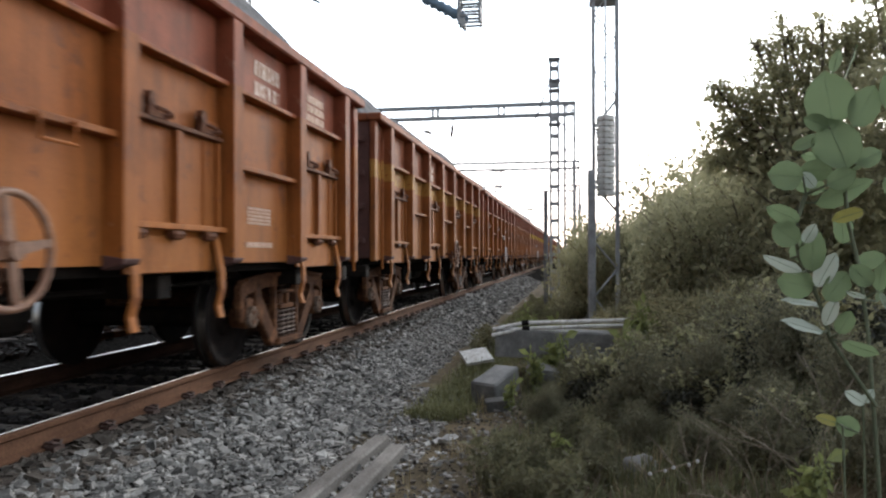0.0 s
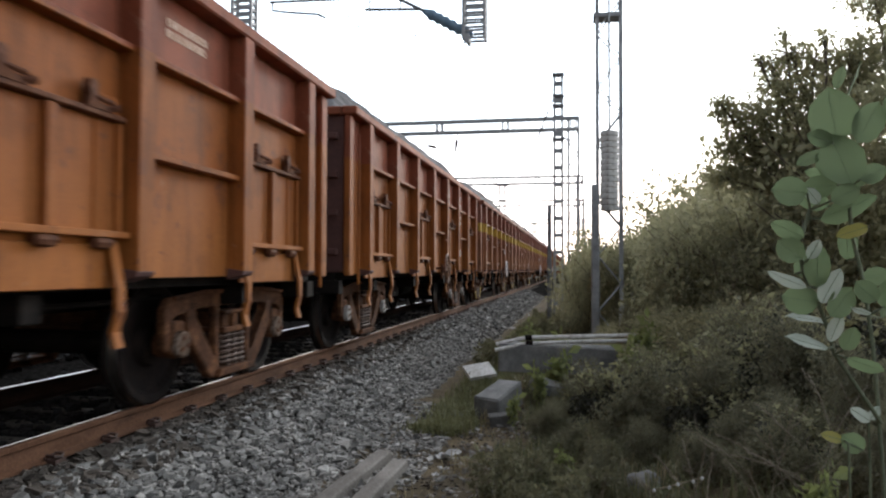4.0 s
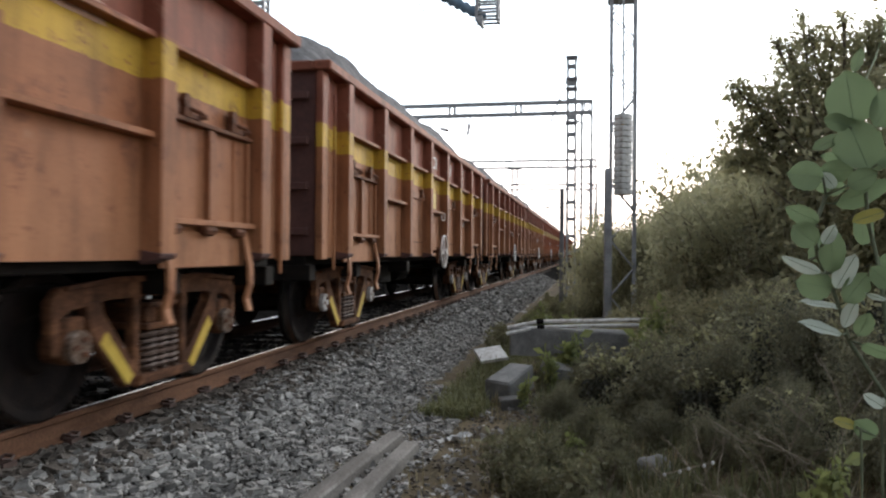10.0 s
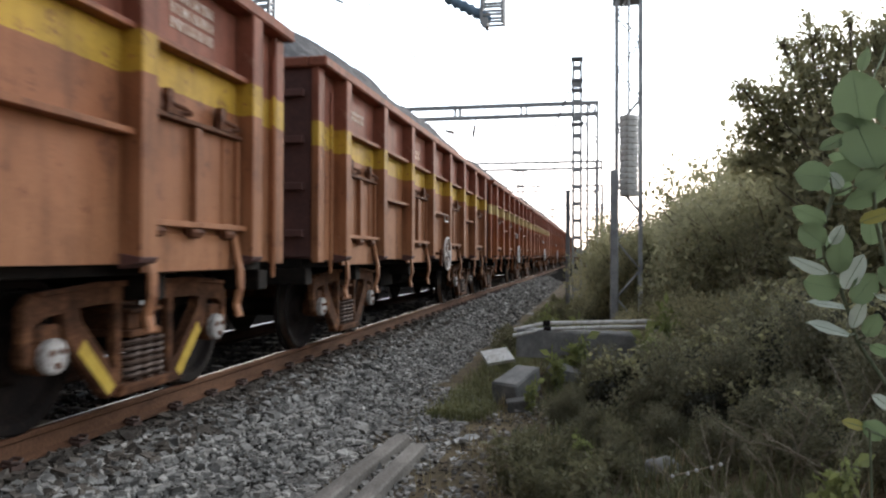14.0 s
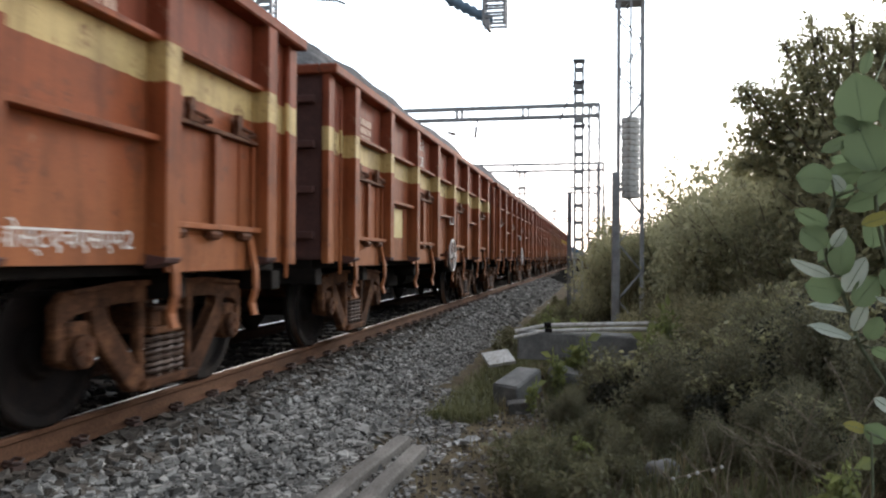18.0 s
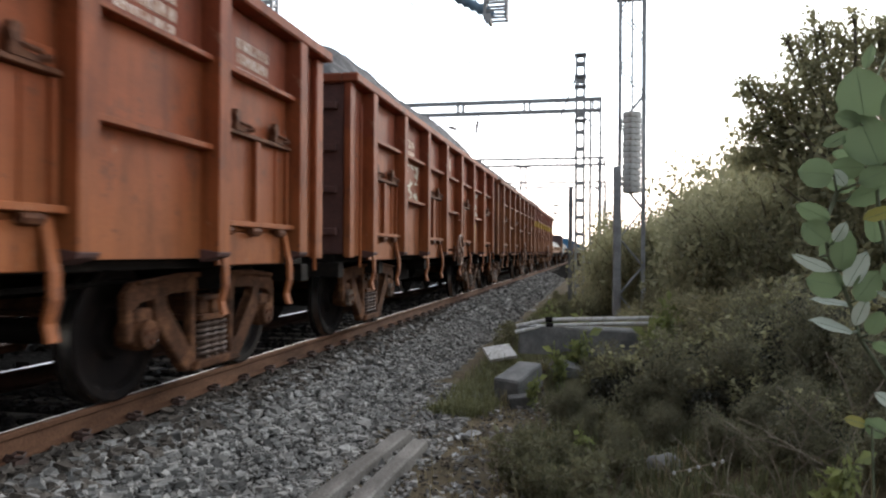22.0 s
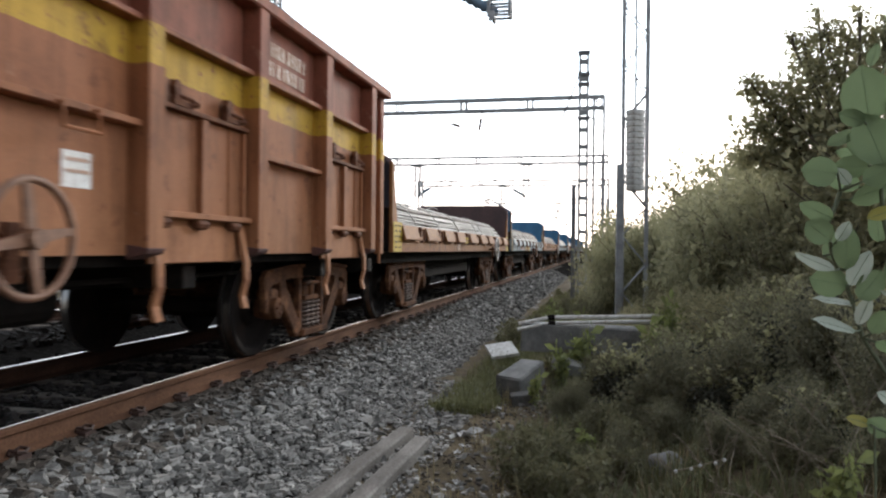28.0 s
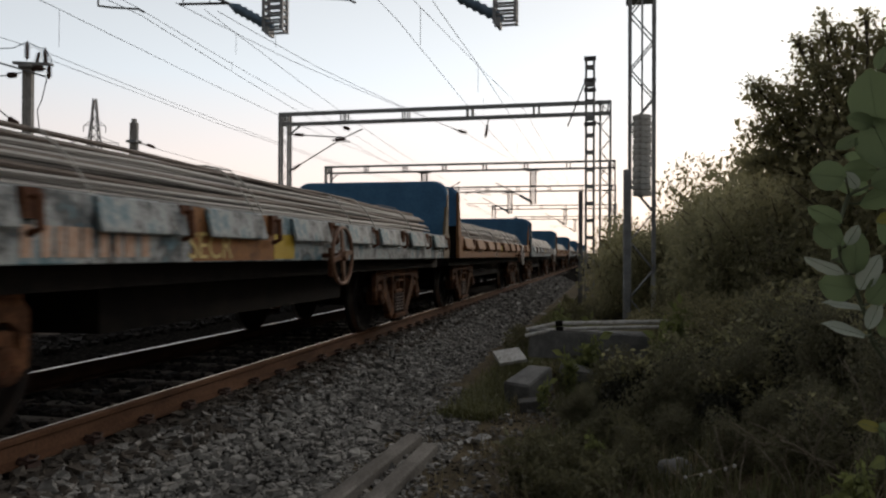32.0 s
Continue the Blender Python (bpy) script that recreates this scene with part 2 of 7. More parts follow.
ROD = surface("grey steel rods", (0.24, 0.228, 0.206), (0.40, 0.38, 0.35), (0.54, 0.52, 0.485), 3, 50, 0.65, 0.2, 0.2, 0.004, (1, 0.1, 1))
STRAP = surface("pale wire ties", (0.4, 0.38, 0.34), (0.55, 0.53, 0.48), (0.65, 0.63, 0.6), 8, 50, 0.6)
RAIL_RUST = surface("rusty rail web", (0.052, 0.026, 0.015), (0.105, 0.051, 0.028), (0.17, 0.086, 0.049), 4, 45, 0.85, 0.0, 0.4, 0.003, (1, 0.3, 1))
RAIL_RUST.node_tree.nodes["Principled BSDF"].inputs["Specular IOR Level"].default_value = 0.15
CLIP = surface("dark rail clip steel", (0.03, 0.016, 0.012), (0.06, 0.03, 0.022), (0.11, 0.055, 0.04), 9, 60, 0.7)
SLEEPER = surface("stained concrete sleeper", (0.06, 0.045, 0.036), (0.11, 0.09, 0.075), (0.19, 0.165, 0.14), 5, 40, 0.9)
STONE = surface("grey ballast stone", (0.11, 0.102, 0.091), (0.23, 0.215, 0.193), (0.42, 0.40, 0.365), 6, 60, 0.85, 0, 0.4, 0.004, None, 0.7)
# Oily stones, coloured darker still for the shade under the train.
DARK_STONE = surface("oily stone, under-train shade in colour", (0.018, 0.015, 0.013), (0.034, 0.028, 0.025), (0.065, 0.055, 0.048), 6, 60, 0.85, 0, 0.4, 0.004, None, 0.4)
# Near-black tone paints the shade under the train and between the stones.
BALLAST_BED = surface("bed stone darkened as shade", (0.010, 0.009, 0.008), (0.022, 0.020, 0.018), (0.055, 0.050, 0.046), 16, 70, 0.95, 0, 1.0, 0.05)
EARTH = surface("dry weedy earth", (0.05, 0.042, 0.026), (0.11, 0.085, 0.052), (0.20, 0.155, 0.095), 1.6, 22, 0.95, 0, 0.8, 0.05)
CONCRETE = surface("old grey concrete", (0.11, 0.105, 0.10), (0.20, 0.195, 0.185), (0.31, 0.30, 0.28), 5, 50, 0.9)
DARK_CONCRETE = surface("dark grey concrete", (0.055, 0.052, 0.047), (0.11, 0.105, 0.097), (0.19, 0.182, 0.168), 5, 50, 0.95)
BEAM = surface("grimy weathered beam", (0.065, 0.056, 0.047), (0.165, 0.147, 0.127), (0.33, 0.30, 0.265), 4, 45, 0.95, 0, 0.5, 0.006, (1, 0.3, 1))
PALE_CONCRETE = surface("pale concrete face", (0.30, 0.285, 0.265), (0.42, 0.405, 0.38), (0.54, 0.52, 0.49), 5, 50, 0.9)
GALV = surface("weathered galvanised steel", (0.22, 0.22, 0.225), (0.34, 0.345, 0.35), (0.46, 0.465, 0.47), 4, 40, 0.6, 0.25)
MAST_DARK = surface("grey painted mast steel", (0.10, 0.10, 0.105), (0.17, 0.17, 0.175), (0.25, 0.25, 0.255), 4, 40, 0.6, 0.3)
INSULATOR = surface("brown glazed insulator", (0.05, 0.03, 0.025), (0.09, 0.055, 0.045), (0.13, 0.08, 0.065), 10, 60, 0.25)
ARM_BLUE = surface("blue grey tube paint", (0.10, 0.16, 0.22), (0.16, 0.24, 0.32), (0.24, 0.33, 0.42), 8, 60, 0.5, 0.2)
WIRE = surface("dark wire", (0.03, 0.03, 0.03), (0.05, 0.05, 0.05), (0.08, 0.08, 0.08), 5, 20, 0.6, 0.4, 0)
BARK = surface("grey brown bark", (0.06, 0.048, 0.035), (0.12, 0.095, 0.07), (0.2, 0.165, 0.125), 9, 60, 0.9)
DRY = surface("dry pale stems", (0.11, 0.088, 0.06), (0.22, 0.18, 0.13), (0.36, 0.31, 0.24), 9, 60, 0.9)
LEAF_RIB = surface("leaf rib", (0.09, 0.13, 0.065), (0.13, 0.175, 0.09), (0.18, 0.22, 0.13), 9, 60, 0.8)
MILK_STEM = surface("pale green stem", (0.07, 0.085, 0.045), (0.12, 0.14, 0.08), (0.20, 0.22, 0.14), 9, 60, 0.8)
BROWN_STONE = surface("brake dust stained stone", (0.042, 0.034, 0.028), (0.095, 0.08, 0.066), (0.19, 0.165, 0.14), 6, 60, 0.9, 0, 0.4, 0.004, None, 0.5)
# Ballast seen below the wagons; the shade there is put into its colour.
MID_STONE = surface("ballast stone toned for shade", (0.013, 0.011, 0.010), (0.026, 0.023, 0.0205), (0.055, 0.050, 0.044), 6, 60, 0.9, 0, 0.4, 0.004, None, 0.4)
PAPER = surface("crumpled litter paper", (0.30, 0.29, 0.27), (0.45, 0.44, 0.42), (0.60, 0.59, 0.57), 9, 60, 0.8)
LEAF_A = leaf_mat("dusty bush leaves", (0.07, 0.074, 0.04), (0.28, 0.262, 0.152), 0.5, 0.58)
# Darker leaf copy: the self-shade of dense shrubs is in its colour.
LEAF_D = leaf_mat("shrub leaves with self-shade", (0.030, 0.031, 0.018), (0.19, 0.178, 0.108), 0.6, 0.42)
# Inner shade of the brambles, put into a darker leaf colour.
LEAF_H = leaf_mat("inner leaves coloured as shade", (0.010, 0.011, 0.006), (0.045, 0.043, 0.024), 0.6, 0.15)
# Olive leaves lightened so the outer tips look lit by colour.
LEAF_E = leaf_mat("olive bramble leaves toned as lit", (0.07, 0.07, 0.034), (0.32, 0.30, 0.16), 0.55, 0.48)
LEAF_B = leaf_mat("olive bush leaves", (0.08, 0.076, 0.04), (0.32, 0.288, 0.165), 0.5, 0.58)
LEAF_C = leaf_mat("bright young leaves", (0.08, 0.098, 0.03), (0.24, 0.26, 0.095), 0.5, 0.4)
LEAF_BIG = leaf_mat("grey green milkweed leaves", (0.056, 0.088, 0.042), (0.13, 0.17, 0.085), 0.6, 0.52)
LEAF_PALE = leaf_mat("pale leaf undersides", (0.27, 0.32, 0.25), (0.42, 0.46, 0.38), 0.6, 0.3)
LEAF_YELLOW = leaf_mat("yellowing leaves", (0.15, 0.145, 0.03), (0.29, 0.26, 0.055), 0.5, 0.35)
LEAF_DRY = leaf_mat("dry brown scrub leaves", (0.052, 0.05, 0.027), (0.19, 0.178, 0.098), 0.7, 0.36)
GRASS = leaf_mat("dry green grass", (0.048, 0.054, 0.024), (0.152, 0.15, 0.072), 0.7, 0.32)
GREEN = leaf_mat("olive verge grass", (0.06, 0.068, 0.026), (0.20, 0.195, 0.085), 0.7, 0.3)
STRAW = leaf_mat("straw grass", (0.14, 0.11, 0.055), (0.33, 0.27, 0.15), 0.8, 0.25)


# Darkened copy of the rusty web; paints shade on the rails beyond.
RAIL_DARK = surface("rail web toned as shade", (0.018, 0.010, 0.007), (0.04, 0.02, 0.013), (0.075, 0.038, 0.024), 4, 45, 0.9, 0.0, 0.4, 0.003, (1, 0.3, 1))
for dull in (DARK_STONE, MID_STONE, BROWN_STONE, EARTH, LATCH, RAIL_DARK, SLEEPER):
    dull.node_tree.nodes["Principled BSDF"].inputs["Specular IOR Level"].default_value = 0.10
BALLAST_BED.node_tree.nodes["Principled BSDF"].inputs["Specular IOR Level"].default_value = 0.0


# ---- mesh tools ----
def box(bm, x0, x1, y0, y1, z0, z1):
    v = [bm.verts.new(p) for p in ((x0, y0, z0), (x1, y0, z0), (x1, y1, z0), (x0, y1, z0), (x0, y0, z1), (x1, y0, z1), (x1, y1, z1), (x0, y1, z1))]
    for f in ((3, 2, 1, 0), (4, 5, 6, 7), (0, 1, 5, 4), (1, 2, 6, 5), (2, 3, 7, 6), (3, 0, 4, 7)):
        bm.faces.new([v[i] for i in f])


def prism(bm, pts, a, b, axis="y"):
    """A flat outline pushed from a to b along an axis; the outline is given in the two other axes, in x, y, z order."""
    def at(p, w):
        return {"x": (w, p[0], p[1]), "y": (p[0], w, p[1]), "z": (p[0], p[1], w)}[axis]
    lo, hi = [bm.verts.new(at(p, a)) for p in pts], [bm.verts.new(at(p, b)) for p in pts]
    bm.faces.new(lo)
    bm.faces.new(hi[::-1])
    for i in range(len(pts)):
        j = (i + 1) % len(pts)
        bm.faces.new((lo[j], lo[i], hi[i], hi[j]))


def rod(bm, p0, p1, r0, r1=None, seg=8):
    r1 = r0 if r1 is None else r1
    p0, p1 = Vector(p0), Vector(p1)
    q = (p1 - p0).to_track_quat("Z", "Y")
    ring = []
    for p, r in ((p0, r0), (p1, r1)):
        ring.append([bm.verts.new(p + q @ Vector((math.cos(6.28318 * i / seg) * r, math.sin(6.28318 * i / seg) * r, 0))) for i in range(seg)])
    for i in range(seg):
        j = (i + 1) % seg
        bm.faces.new((ring[0][i], ring[0][j], ring[1][j], ring[1][i]))
    bm.faces.new(ring[0][::-1])
    bm.faces.new(ring[1])


def pipe(bm, pts, r, seg=6):
    """One unbroken tube through a chain of points."""
    pts = [Vector(p) for p in pts]
    rings, q = [], None
    for i, p in enumerate(pts):
        d = (pts[min(i + 1, len(pts) - 1)] - pts[max(i - 1, 0)]).normalized()
        q = d.to_track_quat("Z", "Y") if q is None else (q @ Vector((0, 0, 1))).rotation_difference(d) @ q
        rings.append([bm.verts.new(p + q @ Vector((math.cos(6.28318 * k / seg) * r, math.sin(6.28318 * k / seg) * r, 0))) for k in range(seg)])
    for A, B in zip(rings, rings[1:]):
        for k in range(seg):
            m = (k + 1) % seg
            bm.faces.new((A[k], A[m], B[m], B[k]))
    bm.faces.new(rings[0][::-1])
    bm.faces.new(rings[-1])


def lathe(bm, prof, seg=24, axis="x", centre=(0, 0, 0), caps=True):
    """Turns a profile of (along, radius) round an axis."""
    rings = []
    for a, r in prof:
        ring = []
        for i in range(seg):
            c, s = math.cos(6.28318 * i / seg) * r, math.sin(6.28318 * i / seg) * r
            p = {"x": (a, c, s), "y": (c, a, s), "z": (c, s, a)}[axis]
            ring.append(bm.verts.new((p[0] + centre[0], p[1] + centre[1], p[2] + centre[2])))
        rings.append(ring)
    for A, B in zip(rings, rings[1:]):
        for i in range(seg):
            j = (i + 1) % seg
            bm.faces.new((A[i], A[j], B[j], B[i]))
    if caps:
        bm.faces.new(rings[0][::-1])
        bm.faces.new(rings[-1])


def torus(bm, centre, R, r, axis="x", seg=28, sides=8):
    rings = []
    for i in range(seg):
        a = 6.28318 * i / seg
        ring = []
        for k in range(sides):
            b = 6.28318 * k / sides
            rr, off = R + r * math.cos(b), r * math.sin(b)
            p = {"x": (off, rr * math.cos(a), rr * math.sin(a)), "z": (rr * math.cos(a), rr * math.sin(a), off)}[axis]
            ring.append(bm.verts.new((p[0] + centre[0], p[1] + centre[1], p[2] + centre[2])))
        rings.append(ring)
    for i in range(seg):
        A, B = rings[i], rings[(i + 1) % seg]
        for k in range(sides):
            m = (k + 1) % sides
            bm.faces.new((A[k], B[k], B[m], A[m]))


CACHE = {}


def mesh_of(key, build, material, bevel=0.0, smooth=False):
    """One mesh for each kind of part; alike parts share it."""
    full = (key, material.name)
    if full not in CACHE:
        bm = bmesh.new()
        build(bm)
        if bevel:
            bmesh.ops.bevel(bm, geom=bm.edges[:], offset=bevel, segments=1, affect="EDGES", clamp_overlap=True)
        bmesh.ops.recalc_face_normals(bm, faces=bm.faces[:])
        me = bpy.data.meshes.new(key)
        bm.to_mesh(me)
        bm.free()
        if smooth:
            for p in me.polygons:
                p.use_smooth = True
        me.materials.append(material)
        CACHE[full] = me
    return CACHE[full]


def piece(name, key, build, material, parent=None, m=None, label="", bevel=0.0, smooth=False):
    """Links one part under its thing."""
    ob = new(name, mesh_of(key, build, material, bevel, smooth))
    if parent:
        ob.parent = parent
    if m is not None:
        ob.matrix_basis = m
    if label:
        ob["label"] = label
    return ob


def raw(name, verts, faces, material, smooth=False):
    me = bpy.data.meshes.new(name)
    me.from_pydata(verts, [], faces)
    me.materials.append(material)
    if smooth:
        me.polygons.foreach_set("use_smooth", [True] * len(me.polygons))
    return me


def thing(name, label, category, group="", kind=""):
    return tagged(new(name), label, category, group, kind)


# ---- ground, ballast and tracks ----
def ground_z(x, y):
    z = -0.62
    if x > 4.6:
        z += min(1.5, (x - 4.6) * 0.32)
    z += 0.06 * noise.noise((x * 0.8, y * 0.8, 3.1)) + 0.03 * noise.noise((x * 2.6, y * 2.6, 7.7))
    return z


def steps(*spans):
    out = []
    for a, b, d in spans:
        k = max(1, round((b - a) / d))
        out += [a + (b - a) * i / k for i in range(k)]
    return out + [spans[-1][1]]


def build_ground():
    xs = steps((-900, -60, 120), (-60, -8, 6), (-8, 1.6, 1.2), (1.6, 9, 0.2), (9, 30, 2), (30, 900, 120))
    ys = steps((-60, -4, 4), (-4, 20, 0.25), (20, 60, 1.5), (60, 300, 24), (300, 2400, 300))
    verts = [(x, y, ground_z(x, y)) for y in ys for x in xs]
    w = len(xs)
    faces = [(j * w + i, j * w + i + 1, (j + 1) * w + i + 1, (j + 1) * w + i) for j in range(len(ys) - 1) for i in range(w - 1)]
    tagged(new("ground", raw("ground", verts, faces, EARTH, True)), "dry weedy earth beside the railway line", "ground", "", "structure")


def build_bed(name, profile, label):
    ys = steps((-40, 0, 4), (0, 16, 0.25), (16, 60, 1.0), (60, 800, 40))
    verts, w = [], len(profile)
    for y in ys:
        for x, z in profile:
            verts.append((x, y, z + 0.02 * noise.noise((x * 4, y * 4, 1.0))))
    faces = [(j * w + i, j * w + i + 1, (j + 1) * w + i + 1, (j + 1) * w + i) for j in range(len(ys) - 1) for i in range(w - 1)]
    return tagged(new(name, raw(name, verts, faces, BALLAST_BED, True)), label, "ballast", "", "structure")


def shoulder(x):
    """Height of the near ballast slope across the line."""
    if x < 1.42:
        return -0.20
    return max(-0.72, -0.20 - (x - 1.42) * 0.46)


build_ground()
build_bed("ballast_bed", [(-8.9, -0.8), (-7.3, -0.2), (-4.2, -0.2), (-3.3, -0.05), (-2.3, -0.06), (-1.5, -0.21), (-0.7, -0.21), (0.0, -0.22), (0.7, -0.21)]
          + [(x, shoulder(x)) for x in (1.42, 1.7, 2.0, 2.3, 2.6, 2.9)], "crushed stone bed under the tracks, darkened as shade")


def rail_outline(x):
    half = [(0.075, -0.172), (0.075, -0.160), (0.012, -0.138), (0.009, -0.05), (0.034, -0.036), (0.036, -0.008), (0.028, 0.0)]
    return [(x + a, b) for a, b in half] + [(x - a, b) for a, b in half[::-1]]


def build_track(xc, near):
    track = thing("railway_track", "broad gauge track with rusty rails on concrete sleepers" if near
                  else "second broad gauge track with worn shiny rails", "railway track", "tracks", "structure")
    for side in (-0.874, 0.874):
        def build(bm, x=side):
            for y0, y1 in ((-40, 6), (6, 40), (40, 600)):
                prism(bm, rail_outline(x), y0, y1)
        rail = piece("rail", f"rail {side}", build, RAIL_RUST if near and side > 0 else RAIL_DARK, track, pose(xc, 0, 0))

        def build_head(bm, x=side):
            wide = -0.016 if near and x > 0 else 0.018
            prism(bm, [(x - 0.025, -0.002), (x + wide, -0.002), (x + wide - 0.002, 0.0035), (x - 0.023, 0.0035)], -40, 600)
        piece("running_band", f"band {side} {near}", build_head, TREAD, rail, None, "bright polished running band")

    def build_sleeper(bm):
        prism(bm, [(-0.12, -0.40), (0.12, -0.40), (0.10, -0.19), (-0.10, -0.19)], -1.375, 1.375, "x")
    count = 110 if near else 60
    for i in range(count):
        y = -4.0 + 0.145 + i * 0.6 if near else 4.0 + 0.6 * i
        piece("sleeper", "sleeper", build_sleeper, SLEEPER, track, pose(xc, y, 0, 0, 0, random.uniform(-0.4, 0.4)), bevel=0.012)
    if near:
        def build_clip(bm):
            box(bm, 0.03, 0.135, -0.055, 0.055, -0.19, -0.148)
            pipe(bm, [(0.055, -0.05, -0.145), (0.07, -0.05, -0.118), (0.12, -0.045, -0.125), (0.135, 0.0, -0.135), (0.12, 0.045, -0.125), (0.065, 0.04, -0.12), (0.05, 0.01, -0.14)], 0.011, 6)
        for i in range(4, 62):
            piece("rail_clip", "rail clip", build_clip, CLIP, track, pose(0.874, -3.855 + i * 0.6, 0))
    return track


build_track(0.0, True)
build_track(-5.65, False)


def scatter_stones(name, label, count, area, size, material, level, seed):
    """Crushed stone as joined, uneven little rocks."""
    rng = np.random.default_rng(seed)
    cube = np.array([(a, b, c) for a in (-1, 1) for b in (-1, 1) for c in (-1, 1)], float) * 0.62
    tri = np.array([(0, 1, 3), (0, 3, 2), (4, 6, 7), (4, 7, 5), (0, 4, 5), (0, 5, 1), (2, 3, 7), (2, 7, 6), (0, 2, 6), (0, 6, 4), (1, 5, 7), (1, 7, 3)])
    x0, x1, y0, y1, power = area
    x = rng.uniform(x0, x1, count)
    y = y0 + (y1 - y0) * rng.uniform(0, 1, count) ** power
    s = size * rng.lognormal(0, 0.32, count)
    z = np.array([level(a, b) for a, b in zip(x, y)]) + s * rng.uniform(-0.15, 0.5, count)
    v = cube[None] * (1 + rng.uniform(-0.55, 0.35, (count, 8, 3)))
    v = v * rng.uniform(0.7, 1.45, (count, 1, 3)) * np.array([1.15, 1.0, 0.62]) * s[:, None, None]
    a, b = rng.uniform(0, 6.28, count), rng.uniform(-0.6, 0.6, count)
    ca, sa, cb, sb = np.cos(a), np.sin(a), np.cos(b), np.sin(b)
    R = np.stack([np.stack([ca, -sa * cb, sa * sb], -1), np.stack([sa, ca * cb, -ca * sb], -1), np.stack([0 * ca, sb, cb], -1)], 1)
    v = np.einsum("nij,nkj->nki", R, v) + np.stack([x, y, z], -1)[:, None]
    faces = (tri[None] + 8 * np.arange(count)[:, None, None]).reshape(-1, 3)
    return tagged(new(name, raw(name, v.reshape(-1, 3).tolist(), faces.tolist(), material)), label, "gravel", "", "stuff")


def near_level(x, y):
    return shoulder(x) + 0.02 * noise.noise((x * 4, y * 4, 1.0))


scatter_stones("ballast_stones", "loose grey crushed stone on the ballast shoulder", 26000, (1.2, 2.85, 2.0, 17.0, 1.3), 0.0265, STONE, near_level, 1)
scatter_stones("ballast_stones", "brown stained stones beside the rail", 7500, (0.96, 1.55, 2.0, 17.0, 1.3), 0.0285, BROWN_STONE, near_level, 5)
scatter_stones("ballast_stones", "crushed stone on the shoulder behind", 7000, (0.98, 2.85, -12.0, 2.2, 1.0), 0.036, STONE, near_level, 7)
scatter_stones("ballast_stones", "grey crushed stone further along the shoulder", 9000, (0.98, 2.75, 16.0, 48.0, 1.1), 0.038, STONE, near_level, 2)
scatter_stones("ballast_stones", "oily stones between the rails, darkened as under-train shade", 4500, (-0.8, 0.8, 2.5, 25.0, 1.2), 0.036, DARK_STONE, lambda x, y: -0.21, 3)
scatter_stones("ballast_stones", "stones heaped between the tracks, grey darkened as under-train shade", 9000, (-4.3, -1.1, 5.0, 36.0, 1.2), 0.042, MID_STONE, lambda x, y: -0.07 if -3.3 < x < -2.1 else -0.2, 4)
scatter_stones("pebbles", "small stones and crumbs strewn on bare earth", 3500, (2.75, 4.4, 4.0, 13.0, 1.2), 0.013, BROWN_STONE, lambda x, y: ground_z(x, y), 6)
scatter_stones("loose_stones", "grey stones spilled from the ballast on the earth", 3300, (2.3, 3.1, 3.6, 9.6, 1.1), 0.023, STONE, lambda x, y: ground_z(x, y), 8)
scatter_stones("loose_stones", "few grey stones scattered on the trodden earth", 500, (3.2, 4.2, 4.2, 9.0, 1.1), 0.022, STONE, lambda x, y: ground_z(x, y), 9)


# ---- the train ----
PITCH, BAY = 13.343, 1.5644
TRAVEL = [3.633, -3.438, -10.483, -17.506, -24.502, -31.476, -38.422, -45.349, -52.247, -59.135, -65.992, -72.8, -79.576, -86.293, -92.979, -99.632, -106.253,
          -112.846, -119.407, -125.947, -132.454, -138.945, -145.401, -151.811, -158.186, -164.508, -170.795, -177.038, -183.244, -189.416, -195.551, -201.65, -207.711]


def travel(t):
    """Where the centre of the first wagon stands along the line at t seconds."""
    i = min(31, int(t))
    a, b = TRAVEL[i], TRAVEL[i + 1]
    before, after = TRAVEL[max(0, i - 1)], TRAVEL[min(32, i + 2)]
    u = t - i
    ma = (b - before) / 2 if i else b - a
    mb = (after - a) / 2 if i < 31 else b - a
    return (2 * u ** 3 - 3 * u * u + 1) * a + (u ** 3 - 2 * u * u + u) * ma + (3 * u * u - 2 * u ** 3) * b + (u ** 3 - u * u) * mb


MOVERS, WHEELSETS = [], []
RIBS = [(j - 3.5) * BAY for j in range(8)]
HALF = 6.20
SKIN, FACE = 1.46, 1.615


